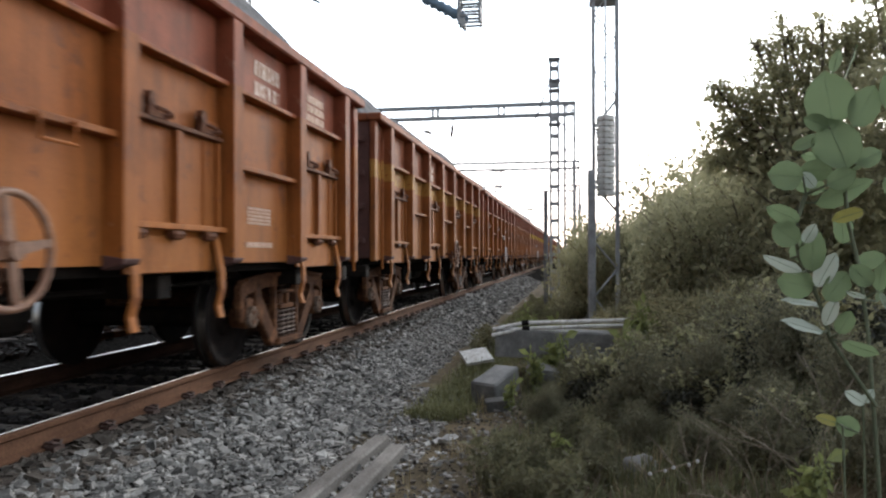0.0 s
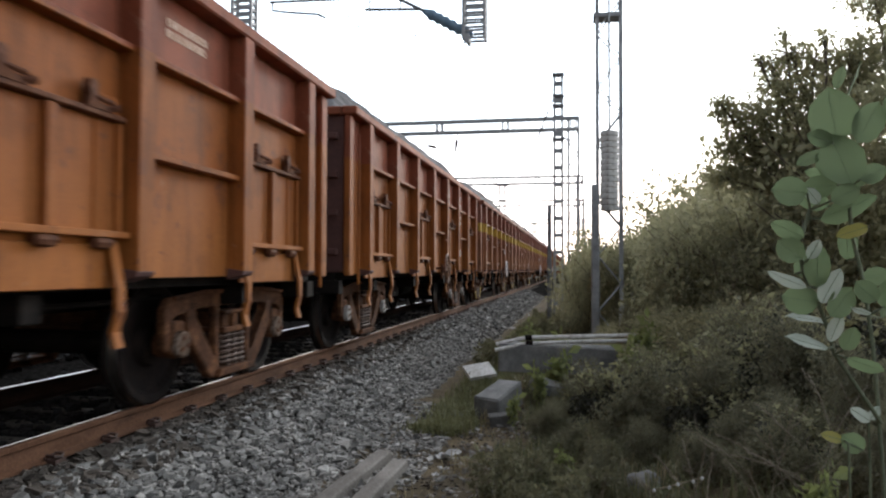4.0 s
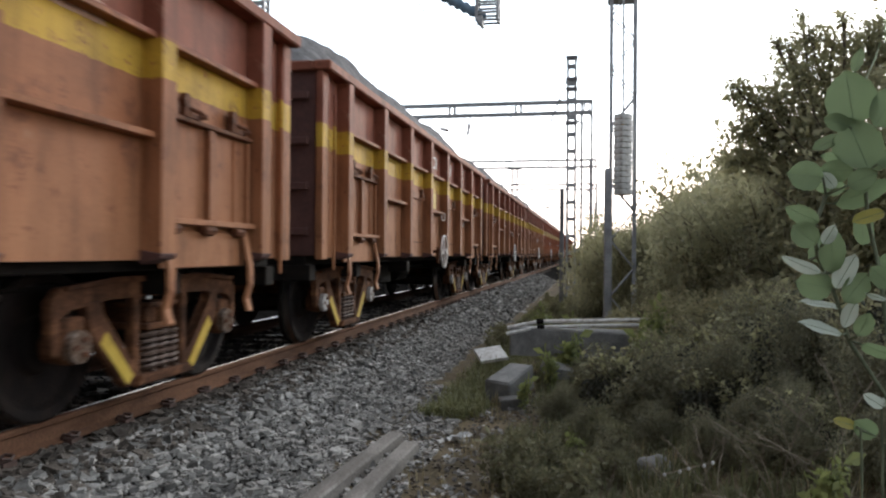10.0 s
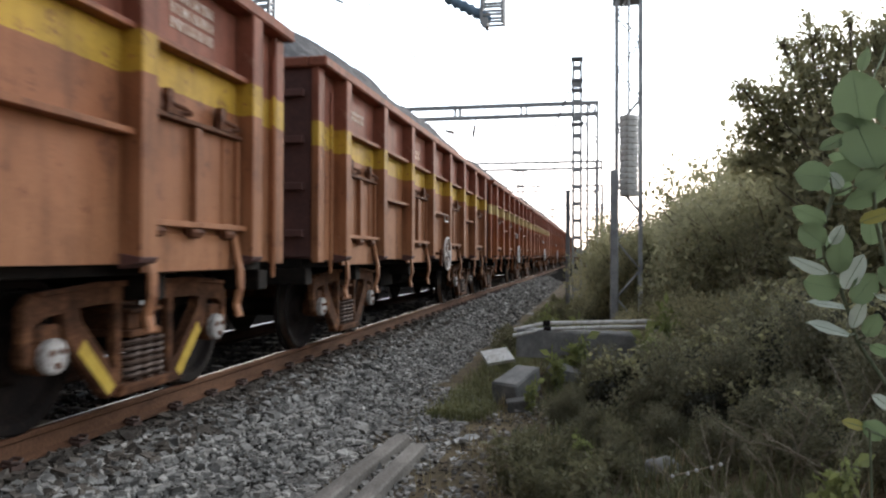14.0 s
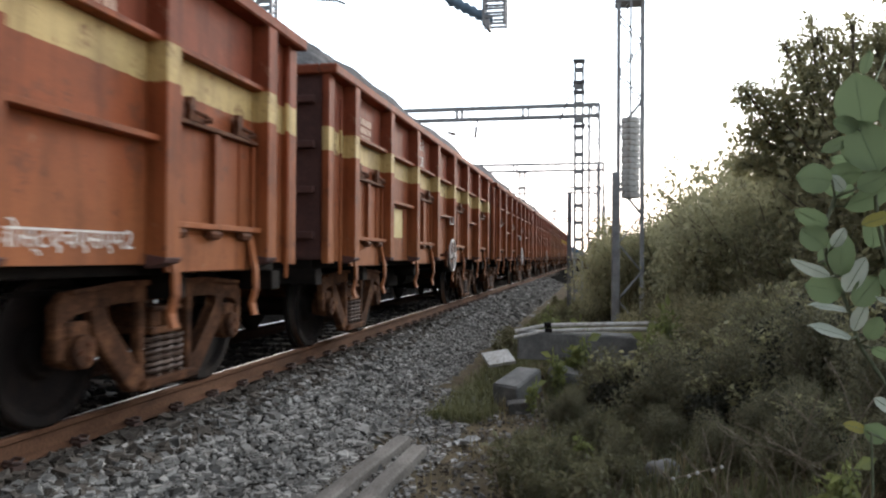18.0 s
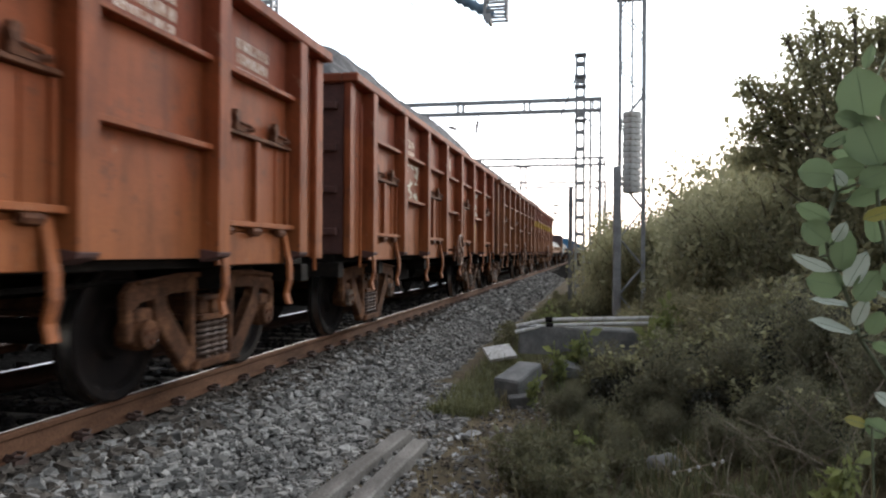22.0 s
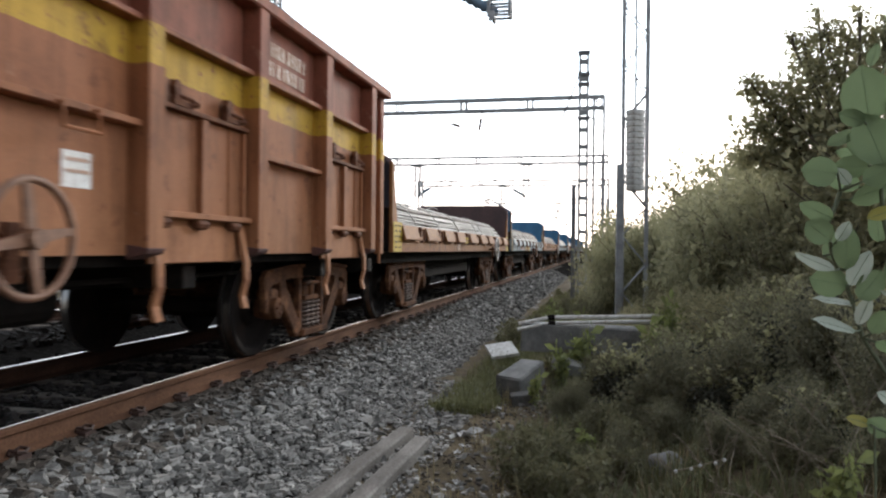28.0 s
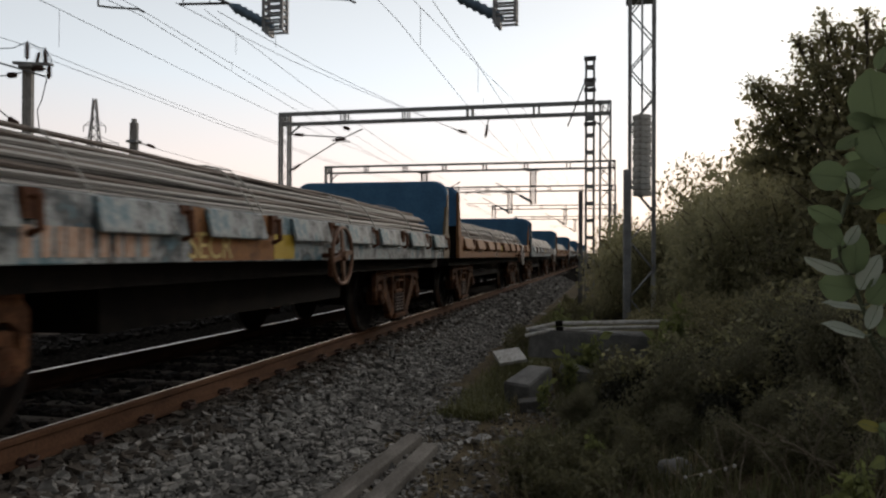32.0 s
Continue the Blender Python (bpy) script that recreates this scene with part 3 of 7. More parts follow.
def flat_text(words, size, material, parent, m, name="letter", label=""):
    """Painted characters, each a part of its own: one word is set and then parted along the line."""
    cu = bpy.data.curves.new(words, "FONT")
    cu.body, cu.size, cu.align_x, cu.extrude = words, size, "CENTER", 0.002
    tmp = new("tmp", cu)
    me = bpy.data.meshes.new_from_object(tmp.evaluated_get(bpy.context.evaluated_depsgraph_get()))
    bpy.data.objects.remove(tmp)
    co = [tuple(v.co) for v in me.vertices]
    polys = [tuple(p.vertices) for p in me.polygons]
    owner = list(range(len(co)))

    def top(i):
        while owner[i] != i:
            i = owner[i]
        return i
    for p in polys:
        for q in p[1:]:
            owner[top(q)] = top(p[0])
    spans = {}
    for i, c in enumerate(co):
        r = top(i)
        a, b = spans.get(r, (c[0], c[0]))
        spans[r] = (min(a, c[0]), max(b, c[0]))
    chars = []
    for r, (a, b) in sorted(spans.items(), key=lambda kv: kv[1]):
        if chars and a < chars[-1][1] - 0.004:
            chars[-1][1] = max(chars[-1][1], b)
            chars[-1][2].add(r)
        else:
            chars.append([a, b, {r}])
    for a, b, roots in chars:
        keep = [i for i in range(len(co)) if top(i) in roots]
        index = {v: k for k, v in enumerate(keep)}
        ob = new(name, raw(name, [co[i] for i in keep], [tuple(index[v] for v in p) for p in polys if p[0] in index], material))
        ob.parent, ob.matrix_basis = parent, m
        if label:
            ob["label"] = label


def side_pose(y, z, x=SKIN + 0.004):
    """On the wagon's side that faces the open ground; x of the lettering runs along +y."""
    return pose(x, y, z, 90, 0, 90)


def bars(key, parent, y, z, rows, width, height, gap, material, x=SKIN + 0.004, seed=0):
    """Rows of unreadable lettering as plain strokes."""
    rng = random.Random(seed)
    spec = []
    for r in range(rows):
        u = 0.0
        while u < width:
            w = rng.choice((0.3, 0.45, 0.6)) * height
            spec.append((u, min(width, u + w), r))
            u += w + rng.choice((0.16, 0.22, 0.4)) * height

    def build(bm):
        for a, b, r in spec:
            box(bm, 0, 0.003, a - width / 2, b - width / 2, -r * (height + gap), height - r * (height + gap))
    tagged(piece("lettering", key, build, material, parent, pose(x, y, z)), "", "", "", "stuff")


def lohi(s, a, b):
    return min(s * a, s * b), max(s * a, s * b)


def wheelset(parent, y, caps):
    """Axle with two wheels and painted axle ends; it turns as the wagon rolls."""
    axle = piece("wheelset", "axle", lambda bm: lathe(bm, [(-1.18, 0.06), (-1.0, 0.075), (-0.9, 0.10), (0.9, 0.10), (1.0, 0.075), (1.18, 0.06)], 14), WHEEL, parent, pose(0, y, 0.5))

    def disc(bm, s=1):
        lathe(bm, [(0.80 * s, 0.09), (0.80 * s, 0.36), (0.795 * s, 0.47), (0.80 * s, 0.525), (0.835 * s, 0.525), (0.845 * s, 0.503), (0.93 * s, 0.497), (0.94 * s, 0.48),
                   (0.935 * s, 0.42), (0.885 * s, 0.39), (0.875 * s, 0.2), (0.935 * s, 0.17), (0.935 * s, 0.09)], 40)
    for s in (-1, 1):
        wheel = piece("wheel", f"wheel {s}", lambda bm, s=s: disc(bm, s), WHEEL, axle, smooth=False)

        def tread(bm, s=s):
            lathe(bm, [(0.85 * s, 0.4985), (0.85 * s, 0.5045), (0.92 * s, 0.499), (0.92 * s, 0.493), (0.85 * s, 0.4985)], 40, "x", (0, 0, 0), False)
        piece("tread", f"tread {s}", tread, TREAD, axle)

        cap = piece("axle_cap", f"cap {s}", lambda bm, s=s: lathe(bm, [(1.15 * s, 0.11), (1.205 * s, 0.11), (1.215 * s, 0.095)], 20), caps, axle, None, "chalky white axle end cap" if caps == CAP_PAINT else "")
        for k in range(3):
            a = 2.0944 * k
            piece("bolt", f"cap bolt {s} {k}", lambda bm, s=s: rod(bm, (1.20 * s, 0.055 * math.cos(a), 0.055 * math.sin(a)), (1.228 * s, 0.055 * math.cos(a), 0.055 * math.sin(a)), 0.022, 0.02, 6), LATCH, cap)
    WHEELSETS.append((axle, y))


def bogie(parent, yc, caps=None, streak=False):
    """Three-piece cast bogie: deep side frames with triangular windows, nested springs under the bolster."""
    def frame_side(bm, s):
        lo, hi = lohi(s, 1.085, 1.165)
        prism(bm, [(-1.22, 0.64), (-1.22, 0.80), (-1.14, 0.885), (-0.6, 0.925), (0.6, 0.925), (1.14, 0.885), (1.22, 0.80), (1.22, 0.64), (1.13, 0.68), (1.06, 0.75), (0.62, 0.785), (-0.62, 0.785), (-1.06, 0.75), (-1.13, 0.68)], lo, hi, "x")
        for e in (-1, 1):
            prism(bm, [(e * 1.22, 0.66), (e * 1.21, 0.46), (e * 1.14, 0.44), (e * 1.125, 0.69)], lo, hi, "x")
            prism(bm, [(e * 0.89, 0.79), (e * 0.87, 0.62), (e * 0.82, 0.52), (e * 0.45, 0.14), (e * 0.29, 0.14), (e * 0.29, 0.30), (e * 0.36, 0.31), (e * 0.40, 0.34), (e * 0.735, 0.69), (e * 0.745, 0.73), (e * 0.72, 0.79)], lo - 0.006, hi + 0.006, "x")
            prism(bm, [(e * 0.365, 0.80), (e * 0.285, 0.80), (e * 0.285, 0.26), (e * 0.365, 0.28)], lo, hi, "x")
        prism(bm, [(-0.40, 0.14), (0.40, 0.14), (0.34, 0.215), (-0.34, 0.215)], lo - 0.05, hi + 0.06, "x")
    for s in (-1, 1):
        fr = piece("bogie_side_frame", f"side frame {s}", lambda bm, s=s: frame_side(bm, s), BOGIE, parent, pose(0, yc, 0), "dusty cast steel bogie side frame", 0.014)

        def flange(bm, s=s):
            lo, hi = lohi(s, 1.16, 1.20)
            prism(bm, [(-1.12, 0.865), (-0.6, 0.90), (0.6, 0.90), (1.12, 0.865), (1.12, 0.895), (0.6, 0.94), (-0.6, 0.94), (-1.12, 0.895)], lo, hi, "x")
        piece("frame_flange", f"frame flange {s}", flange, BOGIE, fr, bevel=0.006)

        def spring(bm, s=s):
            pts = []
            for i in range(61):
                a = i * 0.66
                pts.append((1.12 * s + 0.066 * math.cos(a), 0.066 * math.sin(a), 0.215 + 0.30 * i / 60))
            pipe(bm, pts, 0.0165, 5)
        for dy in (-0.15, 0.0, 0.15) if s > 0 else (0.0,):
            piece("coil_spring", f"spring {s}", spring, SPRING, fr, pose(0, dy, 0))
        for e in (-1, 1):
            piece("axle_adapter", f"adapter {s}", lambda bm, s=s: box(bm, *lohi(s, 1.0, 1.16), -0.11, 0.11, 0.58, 0.69), BOGIE, fr, pose(0, e * 1.0, 0), bevel=0.02)
            piece("bearing", f"bearing {s}", lambda bm, s=s: lathe(bm, [(0.98 * s, 0.11), (1.10 * s, 0.12), (1.14 * s, 0.12), (1.16 * s, 0.11)], 18, "x", (0, 0, 0.5)), BOGIE, fr, pose(0, e * 1.0, 0))
            if streak and s > 0:
                piece("painted_mark", f"frame mark {e}", lambda bm, e=e: prism(bm, [(e * 0.76, 0.49), (e * 0.70, 0.57), (e * 0.38, 0.22), (e * 0.45, 0.165)], 1.173, 1.177, "x"), YELLOW_PLATE, fr, None, "worn yellow paint mark")
    piece("bolster", "bolster", lambda bm: (box(bm, -1.17, 1.17, -0.20, 0.20, 0.525, 0.58), box(bm, -1.13, 1.13, -0.16, 0.16, 0.58, 0.72), box(bm, -1.17, 1.17, -0.02, 0.02, 0.58, 0.70), box(bm, -1.18, 1.18, -0.20, 0.20, 0.70, 0.735)), BOGIE, parent, pose(0, yc, 0), bevel=0.01)
    for d in (-1.0, 1.0):
        piece("brake_beam", "brake beam", lambda bm: box(bm, -0.8, 0.8, -0.04, 0.04, 0.34, 0.46), BLACK_STEEL, parent, pose(0, yc + d * 0.45, 0))
        wheelset(parent, yc + d, caps or CAP_PAINT)


def coupler(parent, y, s):
    piece("coupler", f"coupler {s}", lambda bm: (box(bm, -0.09, 0.09, min(0, s * 0.42), max(0, s * 0.42), 0.98, 1.14), box(bm, -0.15, 0.17, min(s * 0.36, s * 0.56), max(s * 0.36, s * 0.56), 0.93, 1.20),
                                            pipe(bm, [(0.5, 0, 1.0), (0.5, s * 0.2, 0.7), (0.45, s * 0.4, 0.62), (0.35, s * 0.5, 0.7)], 0.025, 6)), BLACK_STEEL, parent, pose(0, y, 0), bevel=0.02)


def handwheel(parent, y, material, z=1.15):
    w = piece("handwheel", "handwheel", lambda bm: torus(bm, (0, 0, 0), 0.29, 0.021), material, parent, pose(1.72, y, z), "four-spoked brake handwheel", smooth=True)
    piece("hub", "wheel hub", lambda bm: lathe(bm, [(-0.03, 0.06), (0.05, 0.05)], 12), material, w)
    for k in range(4):
        piece("spoke", "wheel spoke", lambda bm: prism(bm, [(0.04, 0.034), (0.285, 0.018), (0.285, -0.018), (0.04, -0.034)], -0.012, 0.014, "x"), material, w, pose(0, 0, 0, 9 + 90 * k))
    piece("spindle", "spindle", lambda bm: (rod(bm, (-0.6, 0, 0), (0.0, 0, 0), 0.025), box(bm, -0.14, -0.10, -0.05, 0.05, -0.22, 0.08)), LATCH, w)


def make_wagon(n, paint, label, spec):
    wagon = thing("open_goods_wagon", label, "goods wagon", "wagons of the train")
    P = PAINT[paint]
    plain = spec.get("plain_doors", ())
    w = BAY / 2 - 0.065
    piece("floor", "wagon floor", lambda bm: box(bm, -1.44, 1.44, -HALF, HALF, 1.10, 1.18), END_STEEL, wagon)
    for e in (-1, 1):
        def end(bm, e=e):
            box(bm, -1.43, 1.43, *lohi(e, HALF - 0.08, HALF - 0.02), 1.08, 3.14)
        wall = piece("end_wall", f"end {e}", end, END_STEEL, wagon, None, "grimy dark end wall with stiffeners")
        for z in (1.35, 1.85, 2.35, 2.85):
            piece("stiffener", f"stiffener {e}", lambda bm, e=e: box(bm, -1.36, 1.36, *lohi(e, HALF - 0.02, HALF + 0.05), -0.04, 0.04), END_STEEL, wall, pose(0, 0, z), bevel=0.008)
        piece("top_coping", f"end cope {e}", lambda bm, e=e: box(bm, -1.42, 1.42, *lohi(e, HALF - 0.06, HALF + 0.05), 3.12, 3.23), P, wagon, bevel=0.015)
    for s in (-1, 1):
        piece("side_plate", f"side plate {s}", lambda bm, s=s: box(bm, *lohi(s, 1.44, SKIN), -HALF, HALF, 1.06, 3.16), P, wagon)
        piece("top_coping", f"cope {s}", lambda bm, s=s: box(bm, *lohi(s, 1.42, 1.625), -HALF - 0.05, HALF + 0.05, 3.12, 3.23), P, wagon, bevel=0.015)
        for y in RIBS:
            def rib(bm, s=s):
                box(bm, *lohi(s, SKIN - 0.004, FACE), -0.075, 0.105, 1.10, 3.125)
            one = piece("side_rib", f"rib {s}", rib, P, wagon, pose(0, y, 0), bevel=0.008)
            if s > 0:
                def foot(bm):
                    prism(bm, [(SKIN, 1.03), (FACE - 0.01, 1.07), (FACE + 0.006, 1.105), (SKIN, 1.13)], -0.083, 0.113, "y")
                piece("rib_foot", "rib foot", foot, END_STEEL, one, bevel=0.006)
        for e in (-1, 1):
            piece("corner_post", f"post {e} {s}", lambda bm, s=s, e=e: box(bm, *lohi(s, SKIN - 0.004, 1.53), *lohi(e, HALF - 0.16, HALF + 0.02), 1.04, 3.125), P, wagon, bevel=0.008)
            piece("brake_pipe", f"end pipe {e} {s}", lambda bm, s=s, e=e: pipe(bm, [(s * 1.56, e * (HALF - 0.28), 0.92), (s * 1.56, e * (HALF - 0.28), 2.9)], 0.02), P, wagon)
        for j in range(7):
            y = (j - 3) * BAY
            piece("upper_ledge", f"upper ledge {s}", lambda bm, s=s: box(bm, *lohi(s, SKIN - 0.004, 1.565), -w, w, 2.545, 2.59), P, wagon, pose(0, y, 0), bevel=0.006)
            if j % 2 == 1:
                piece("lower_ledge", f"lower ledge {s}", lambda bm, s=s: box(bm, *lohi(s, SKIN - 0.004, 1.565), -w, w, 1.875, 1.92), P, wagon, pose(0, y, 0), bevel=0.006)
    for j in (0, 2, 4, 6):
        y = (j - 3) * BAY
        if j in plain:
            shut = piece("welded_door", "welded door", lambda bm: box(bm, SKIN - 0.004, SKIN + 0.03, -w, w, 2.05, 2.17), P, wagon, pose(0, y, 0), "door welded shut with a plain plate")
            piece("weld_seam", "weld seam", lambda bm: box(bm, SKIN - 0.004, SKIN + 0.008, -w + 0.03, w - 0.03, 1.30, 1.315), LATCH, shut)
            for d in (-0.44, 0.38):
                piece("hook", "shut hook", lambda bm: (box(bm, SKIN + 0.02, SKIN + 0.075, -0.03, 0.03, 2.10, 2.23), box(bm, SKIN + 0.02, SKIN + 0.09, -0.05, 0.05, 2.09, 2.12)), LATCH, shut, pose(0, d, 0))
            continue
        hw = BAY / 2 - 0.10
        door = piece("side_door", "door plate", lambda bm: box(bm, SKIN - 0.004, SKIN + 0.015, -hw, hw, 1.36, 2.06), P, wagon, pose(0, y, 0), "low flap door in a rusty frame")
        for name, y0, y1, out in (("door_stile", -hw, -hw + 0.05, 0.05), ("door_bar", -0.045, 0.045, 0.065), ("door_stile", hw - 0.05, hw, 0.05), ("door_bar", hw - 0.26, hw - 0.24, 0.03)):
            piece(name, f"door bar {y0:.3f}", lambda bm: box(bm, SKIN, SKIN + out, y0, y1, 1.36, 2.06), P, door, bevel=0.006)
        piece("door_header", "door header", lambda bm: box(bm, SKIN - 0.004, SKIN + 0.075, -0.68, 0.68, 2.065, 2.10), LATCH, door, bevel=0.006)
        piece("door_patch", "door patch", lambda bm: box(bm, SKIN - 0.004, SKIN + 0.03, 0.36, 0.68, 2.104, 2.22), P, door, bevel=0.006)
        piece("door_sill", "door sill", lambda bm: box(bm, SKIN - 0.004, SKIN + 0.10, -0.70, 0.70, 1.315, 1.36), P, door, bevel=0.006)
        piece("lower_flap", "lower flap", lambda bm: box(bm, SKIN - 0.004, SKIN + 0.025, -0.64, 0.64, 1.00, 1.27), P, door, bevel=0.006)
        for d in (-0.40, 0.34):
            def latch(bm):
                prism(bm, [(-0.045, 2.10), (0.19, 2.10), (0.16, 2.125), (0.05, 2.145), (0.035, 2.20), (0.04, 2.25), (0.015, 2.275), (-0.03, 2.27), (-0.045, 2.22), (-0.03, 2.17)], SKIN + 0.03, SKIN + 0.08, "x")
                rod(bm, (SKIN + 0.05, -0.02, 2.18), (SKIN + 0.12, 0.13, 2.145), 0.016, 0.016, 6)
                rod(bm, (SKIN + 0.06, 0.15, 2.12), (SKIN + 0.10, 0.22, 2.135), 0.022, 0.026, 6)
            piece("door_latch", "latch", latch, LATCH, door, pose(0, d, 0, 0, 0, 0), "greasy dark latch")
        for d in (-0.57, -0.06, 0.45):
            piece("door_hinge", "hinge", lambda bm: lathe(bm, [(-0.07, 0.03), (-0.04, 0.042), (0.07, 0.042), (0.10, 0.03)], 8, "y", (SKIN + 0.055, 0, 1.283)), LATCH, door, pose(0, d, 0))
        for d in (-0.70, 0.54):
            def arm(bm):
                path = ((0.03, 1.29), (0.09, 1.0), (0.095, 0.85), (0.06, 0.72), (0.085, 0.62))
                for a, b in zip(path, path[1:]):
                    prism(bm, [(SKIN + a[0], a[1]), (SKIN + b[0], b[1]), (SKIN + b[0] + 0.028, b[1]), (SKIN + a[0] + 0.028, a[1])], 0, 0.085, "y")
            piece("door_arm", "arm", arm, P, door, pose(0, d, 0), "bent hanging arm")
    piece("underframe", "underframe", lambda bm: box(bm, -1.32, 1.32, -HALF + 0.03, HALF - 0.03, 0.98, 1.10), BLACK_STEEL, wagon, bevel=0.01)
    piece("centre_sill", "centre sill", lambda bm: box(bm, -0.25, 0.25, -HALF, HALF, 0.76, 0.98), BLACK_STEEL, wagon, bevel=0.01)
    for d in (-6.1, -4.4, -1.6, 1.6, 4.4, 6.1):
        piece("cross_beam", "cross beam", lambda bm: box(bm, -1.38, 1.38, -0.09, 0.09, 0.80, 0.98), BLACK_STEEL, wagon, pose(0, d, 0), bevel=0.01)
    piece("brake_cylinder", "brake cylinder", lambda bm: lathe(bm, [(-0.42, 0.17), (0.36, 0.17), (0.40, 0.1)], 16, "y", (0.6, 0.6, 0.74)), BLACK_STEEL, wagon)
    piece("air_reservoir", "reservoir", lambda bm: lathe(bm, [(-0.55, 0.1), (-0.5, 0.2), (0.5, 0.2), (0.55, 0.1)], 16, "y", (-0.6, -0.8, 0.74)), BLACK_STEEL, wagon)
    piece("valve_box", "valve box", lambda bm: box(bm, 0.75, 1.05, -2.2, -1.5, 0.62, 0.92), BLACK_STEEL, wagon, bevel=0.02)
    piece("brake_pipe", "brake pipe", lambda bm: pipe(bm, [(1.0, -5.9, 0.9), (1.0, -2.5, 0.86), (0.9, 2.5, 0.86), (1.0, 5.9, 0.9)], 0.022), BLACK_STEEL, wagon)
    for e in (-1, 1):
        bogie(wagon, e * 4.39 + 0.2, CAP_PAINT if n in (3, 6, 7, 8) else BOGIE if n in (4, 9, 10, 11, 14) else GRIMY_CAP, n in (4, 5, 6, 7))
        coupler(wagon, e * (HALF - 0.06), e)
    handwheel(wagon, spec.get("wheel", -0.1) * 1.24, HANDWHEEL if spec.get("pale", True) else RUSTY_WHEEL)

    def grab(bm):
        pipe(bm, [(SKIN, 0.36, 1.89), (1.60, 0.36, 1.89), (1.60, 0.36, 1.76), (1.60, 0.66, 1.76), (1.60, 0.66, 1.89), (SKIN, 0.66, 1.89)], 0.013)
    piece("grab_iron", "grab iron", grab, HANDWHEEL if spec.get("pale", True) else P, wagon, pose(0, spec.get("wheel", 0.0) * 1.24, 0))
    for k, (words, bay, z, size) in enumerate(spec.get("words", ())):
        flat_text(words, size * 0.9, LETTER, wagon, side_pose((bay - 3) * BAY, z) @ Matrix.Diagonal((1.1, 1, 1, 1)))
    for k, (bay, z, rows, width, height, faint) in enumerate(spec.get("bars", ())):
        bars(f"bars {n} {k}", wagon, (bay - 3) * BAY, z, rows, width * 1.2, height, height * 0.35, FAINT if faint else WORN_LETTER, seed=n * 7 + k)
    for k, (bay, dy, z0, z1, pw, kind) in enumerate(spec.get("plates", ())):
        y, pw = (bay - 3) * BAY + dy * 1.24, pw * 1.24
        if kind in ("peel", "scraps"):
            sparse = kind == "scraps"

            def peel(bm, k=k, sparse=sparse):
                gy, gz = 64, 44
                grid = {}

                def corner(a, b):
                    if (a, b) not in grid:
                        jy, jz = 0.4 * noise.noise((a * 0.5, b * 0.5, n + 5.0)), 0.4 * noise.noise((a * 0.5, b * 0.5, n + 9.0))
                        grid[a, b] = bm.verts.new((0.003, ((a + jy) / gy - 0.5) * pw, z0 + (z1 - z0) * (b + jz) / gz))
                    return grid[a, b]
                for a in range(gy):
                    for b in range(gz):
                        u, v = (a + 0.5) / gy, (b + 0.5) / gz
                        bias = 0.30 * max(0.0, 0.30 - u) / 0.30 + 0.22 * max(0.0, u - 0.80) / 0.2 + 0.16 * max(0.0, v - 0.78) / 0.22 + 0.10 * max(0.0, 0.2 - v) / 0.2
                        if noise.noise((u * 4.6, v * 3.8, n * 3.1 + k)) * 0.50 + noise.noise((u * 13, v * 11, n * 1.7 + k)) * 0.34 + (bias * 0.3 - 0.13 if sparse else bias) > 0.16:
                            bm.faces.new((corner(a, b), corner(a + 1, b), corner(a + 1, b + 1), corner(a, b + 1)))
            tagged(piece("torn_notice", f"peel {n} {k}", peel, NOTICE, wagon, pose(SKIN, y, 0)), "torn remains of a white notice", "", "", "stuff")
        else:
            mat = {"yellow": YELLOW_PLATE, "cream": CREAM_PLATE, "white": WHITE_CAP}[kind]
            piece("painted_panel", f"panel {n} {k}", lambda bm: box(bm, 0, 0.003, -pw / 2, pw / 2, z0, z1), mat, wagon, pose(SKIN, y, 0), f"{kind} painted notice panel")
            if kind == "white":
                rows = max(2, int((z1 - z0) / 0.075))
                bars(f"note {n} {k}", wagon, y, z1 - 0.06, rows, pw * 0.8, 0.022, 0.045, FAINT, SKIN + 0.005, n + k)
    MOVERS.append((wagon, n * PITCH))
    heap = coal_heap(n, spec.get("heap", 0.15))
    MOVERS.append((heap, n * PITCH))
    return wagon


def coal_heap(n, rise):
    """Steep-sided load that shows a little over the coping."""
    nx, ny = 30, 110
    verts = []
    for j in range(ny + 1):
        y = -(HALF - 0.09) + 2 * (HALF - 0.09) * j / ny
        crest = 0.98 + rise + (0.05 + 0.22 * rise) * noise.noise((n * 7.3, y * 0.55, 0.3)) * 2 + 0.05 * noise.noise((n * 3.3, y * 1.7, 2.3))
        for i in range(nx + 1):
            x = -1.42 + 2.84 * i / nx
            dome = (1 - abs(x / 1.42) ** 3.2) * (1 - abs(y / (HALF - 0.09)) ** 12)
            lump = 1.0 + 0.07 * noise.noise((x * 1.2, y * 1.1, n * 3.0))
            grit = 0.035 * noise.noise((x * 6, y * 6, n)) + 0.025 * noise.noise((x * 17, y * 17, n))
            verts.append((x, y, 3.02 + dome * crest * lump + grit))
    wide = nx + 1
    faces = [(j * wide + i, j * wide + i + 1, (j + 1) * wide + i + 1, (j + 1) * wide + i) for j in range(ny) for i in range(nx)]
    return tagged(new("coal_heap", raw("coal_heap", verts, faces, COAL)), "heaped dusty dark coal load in an open wagon", "coal load", "coal loads")


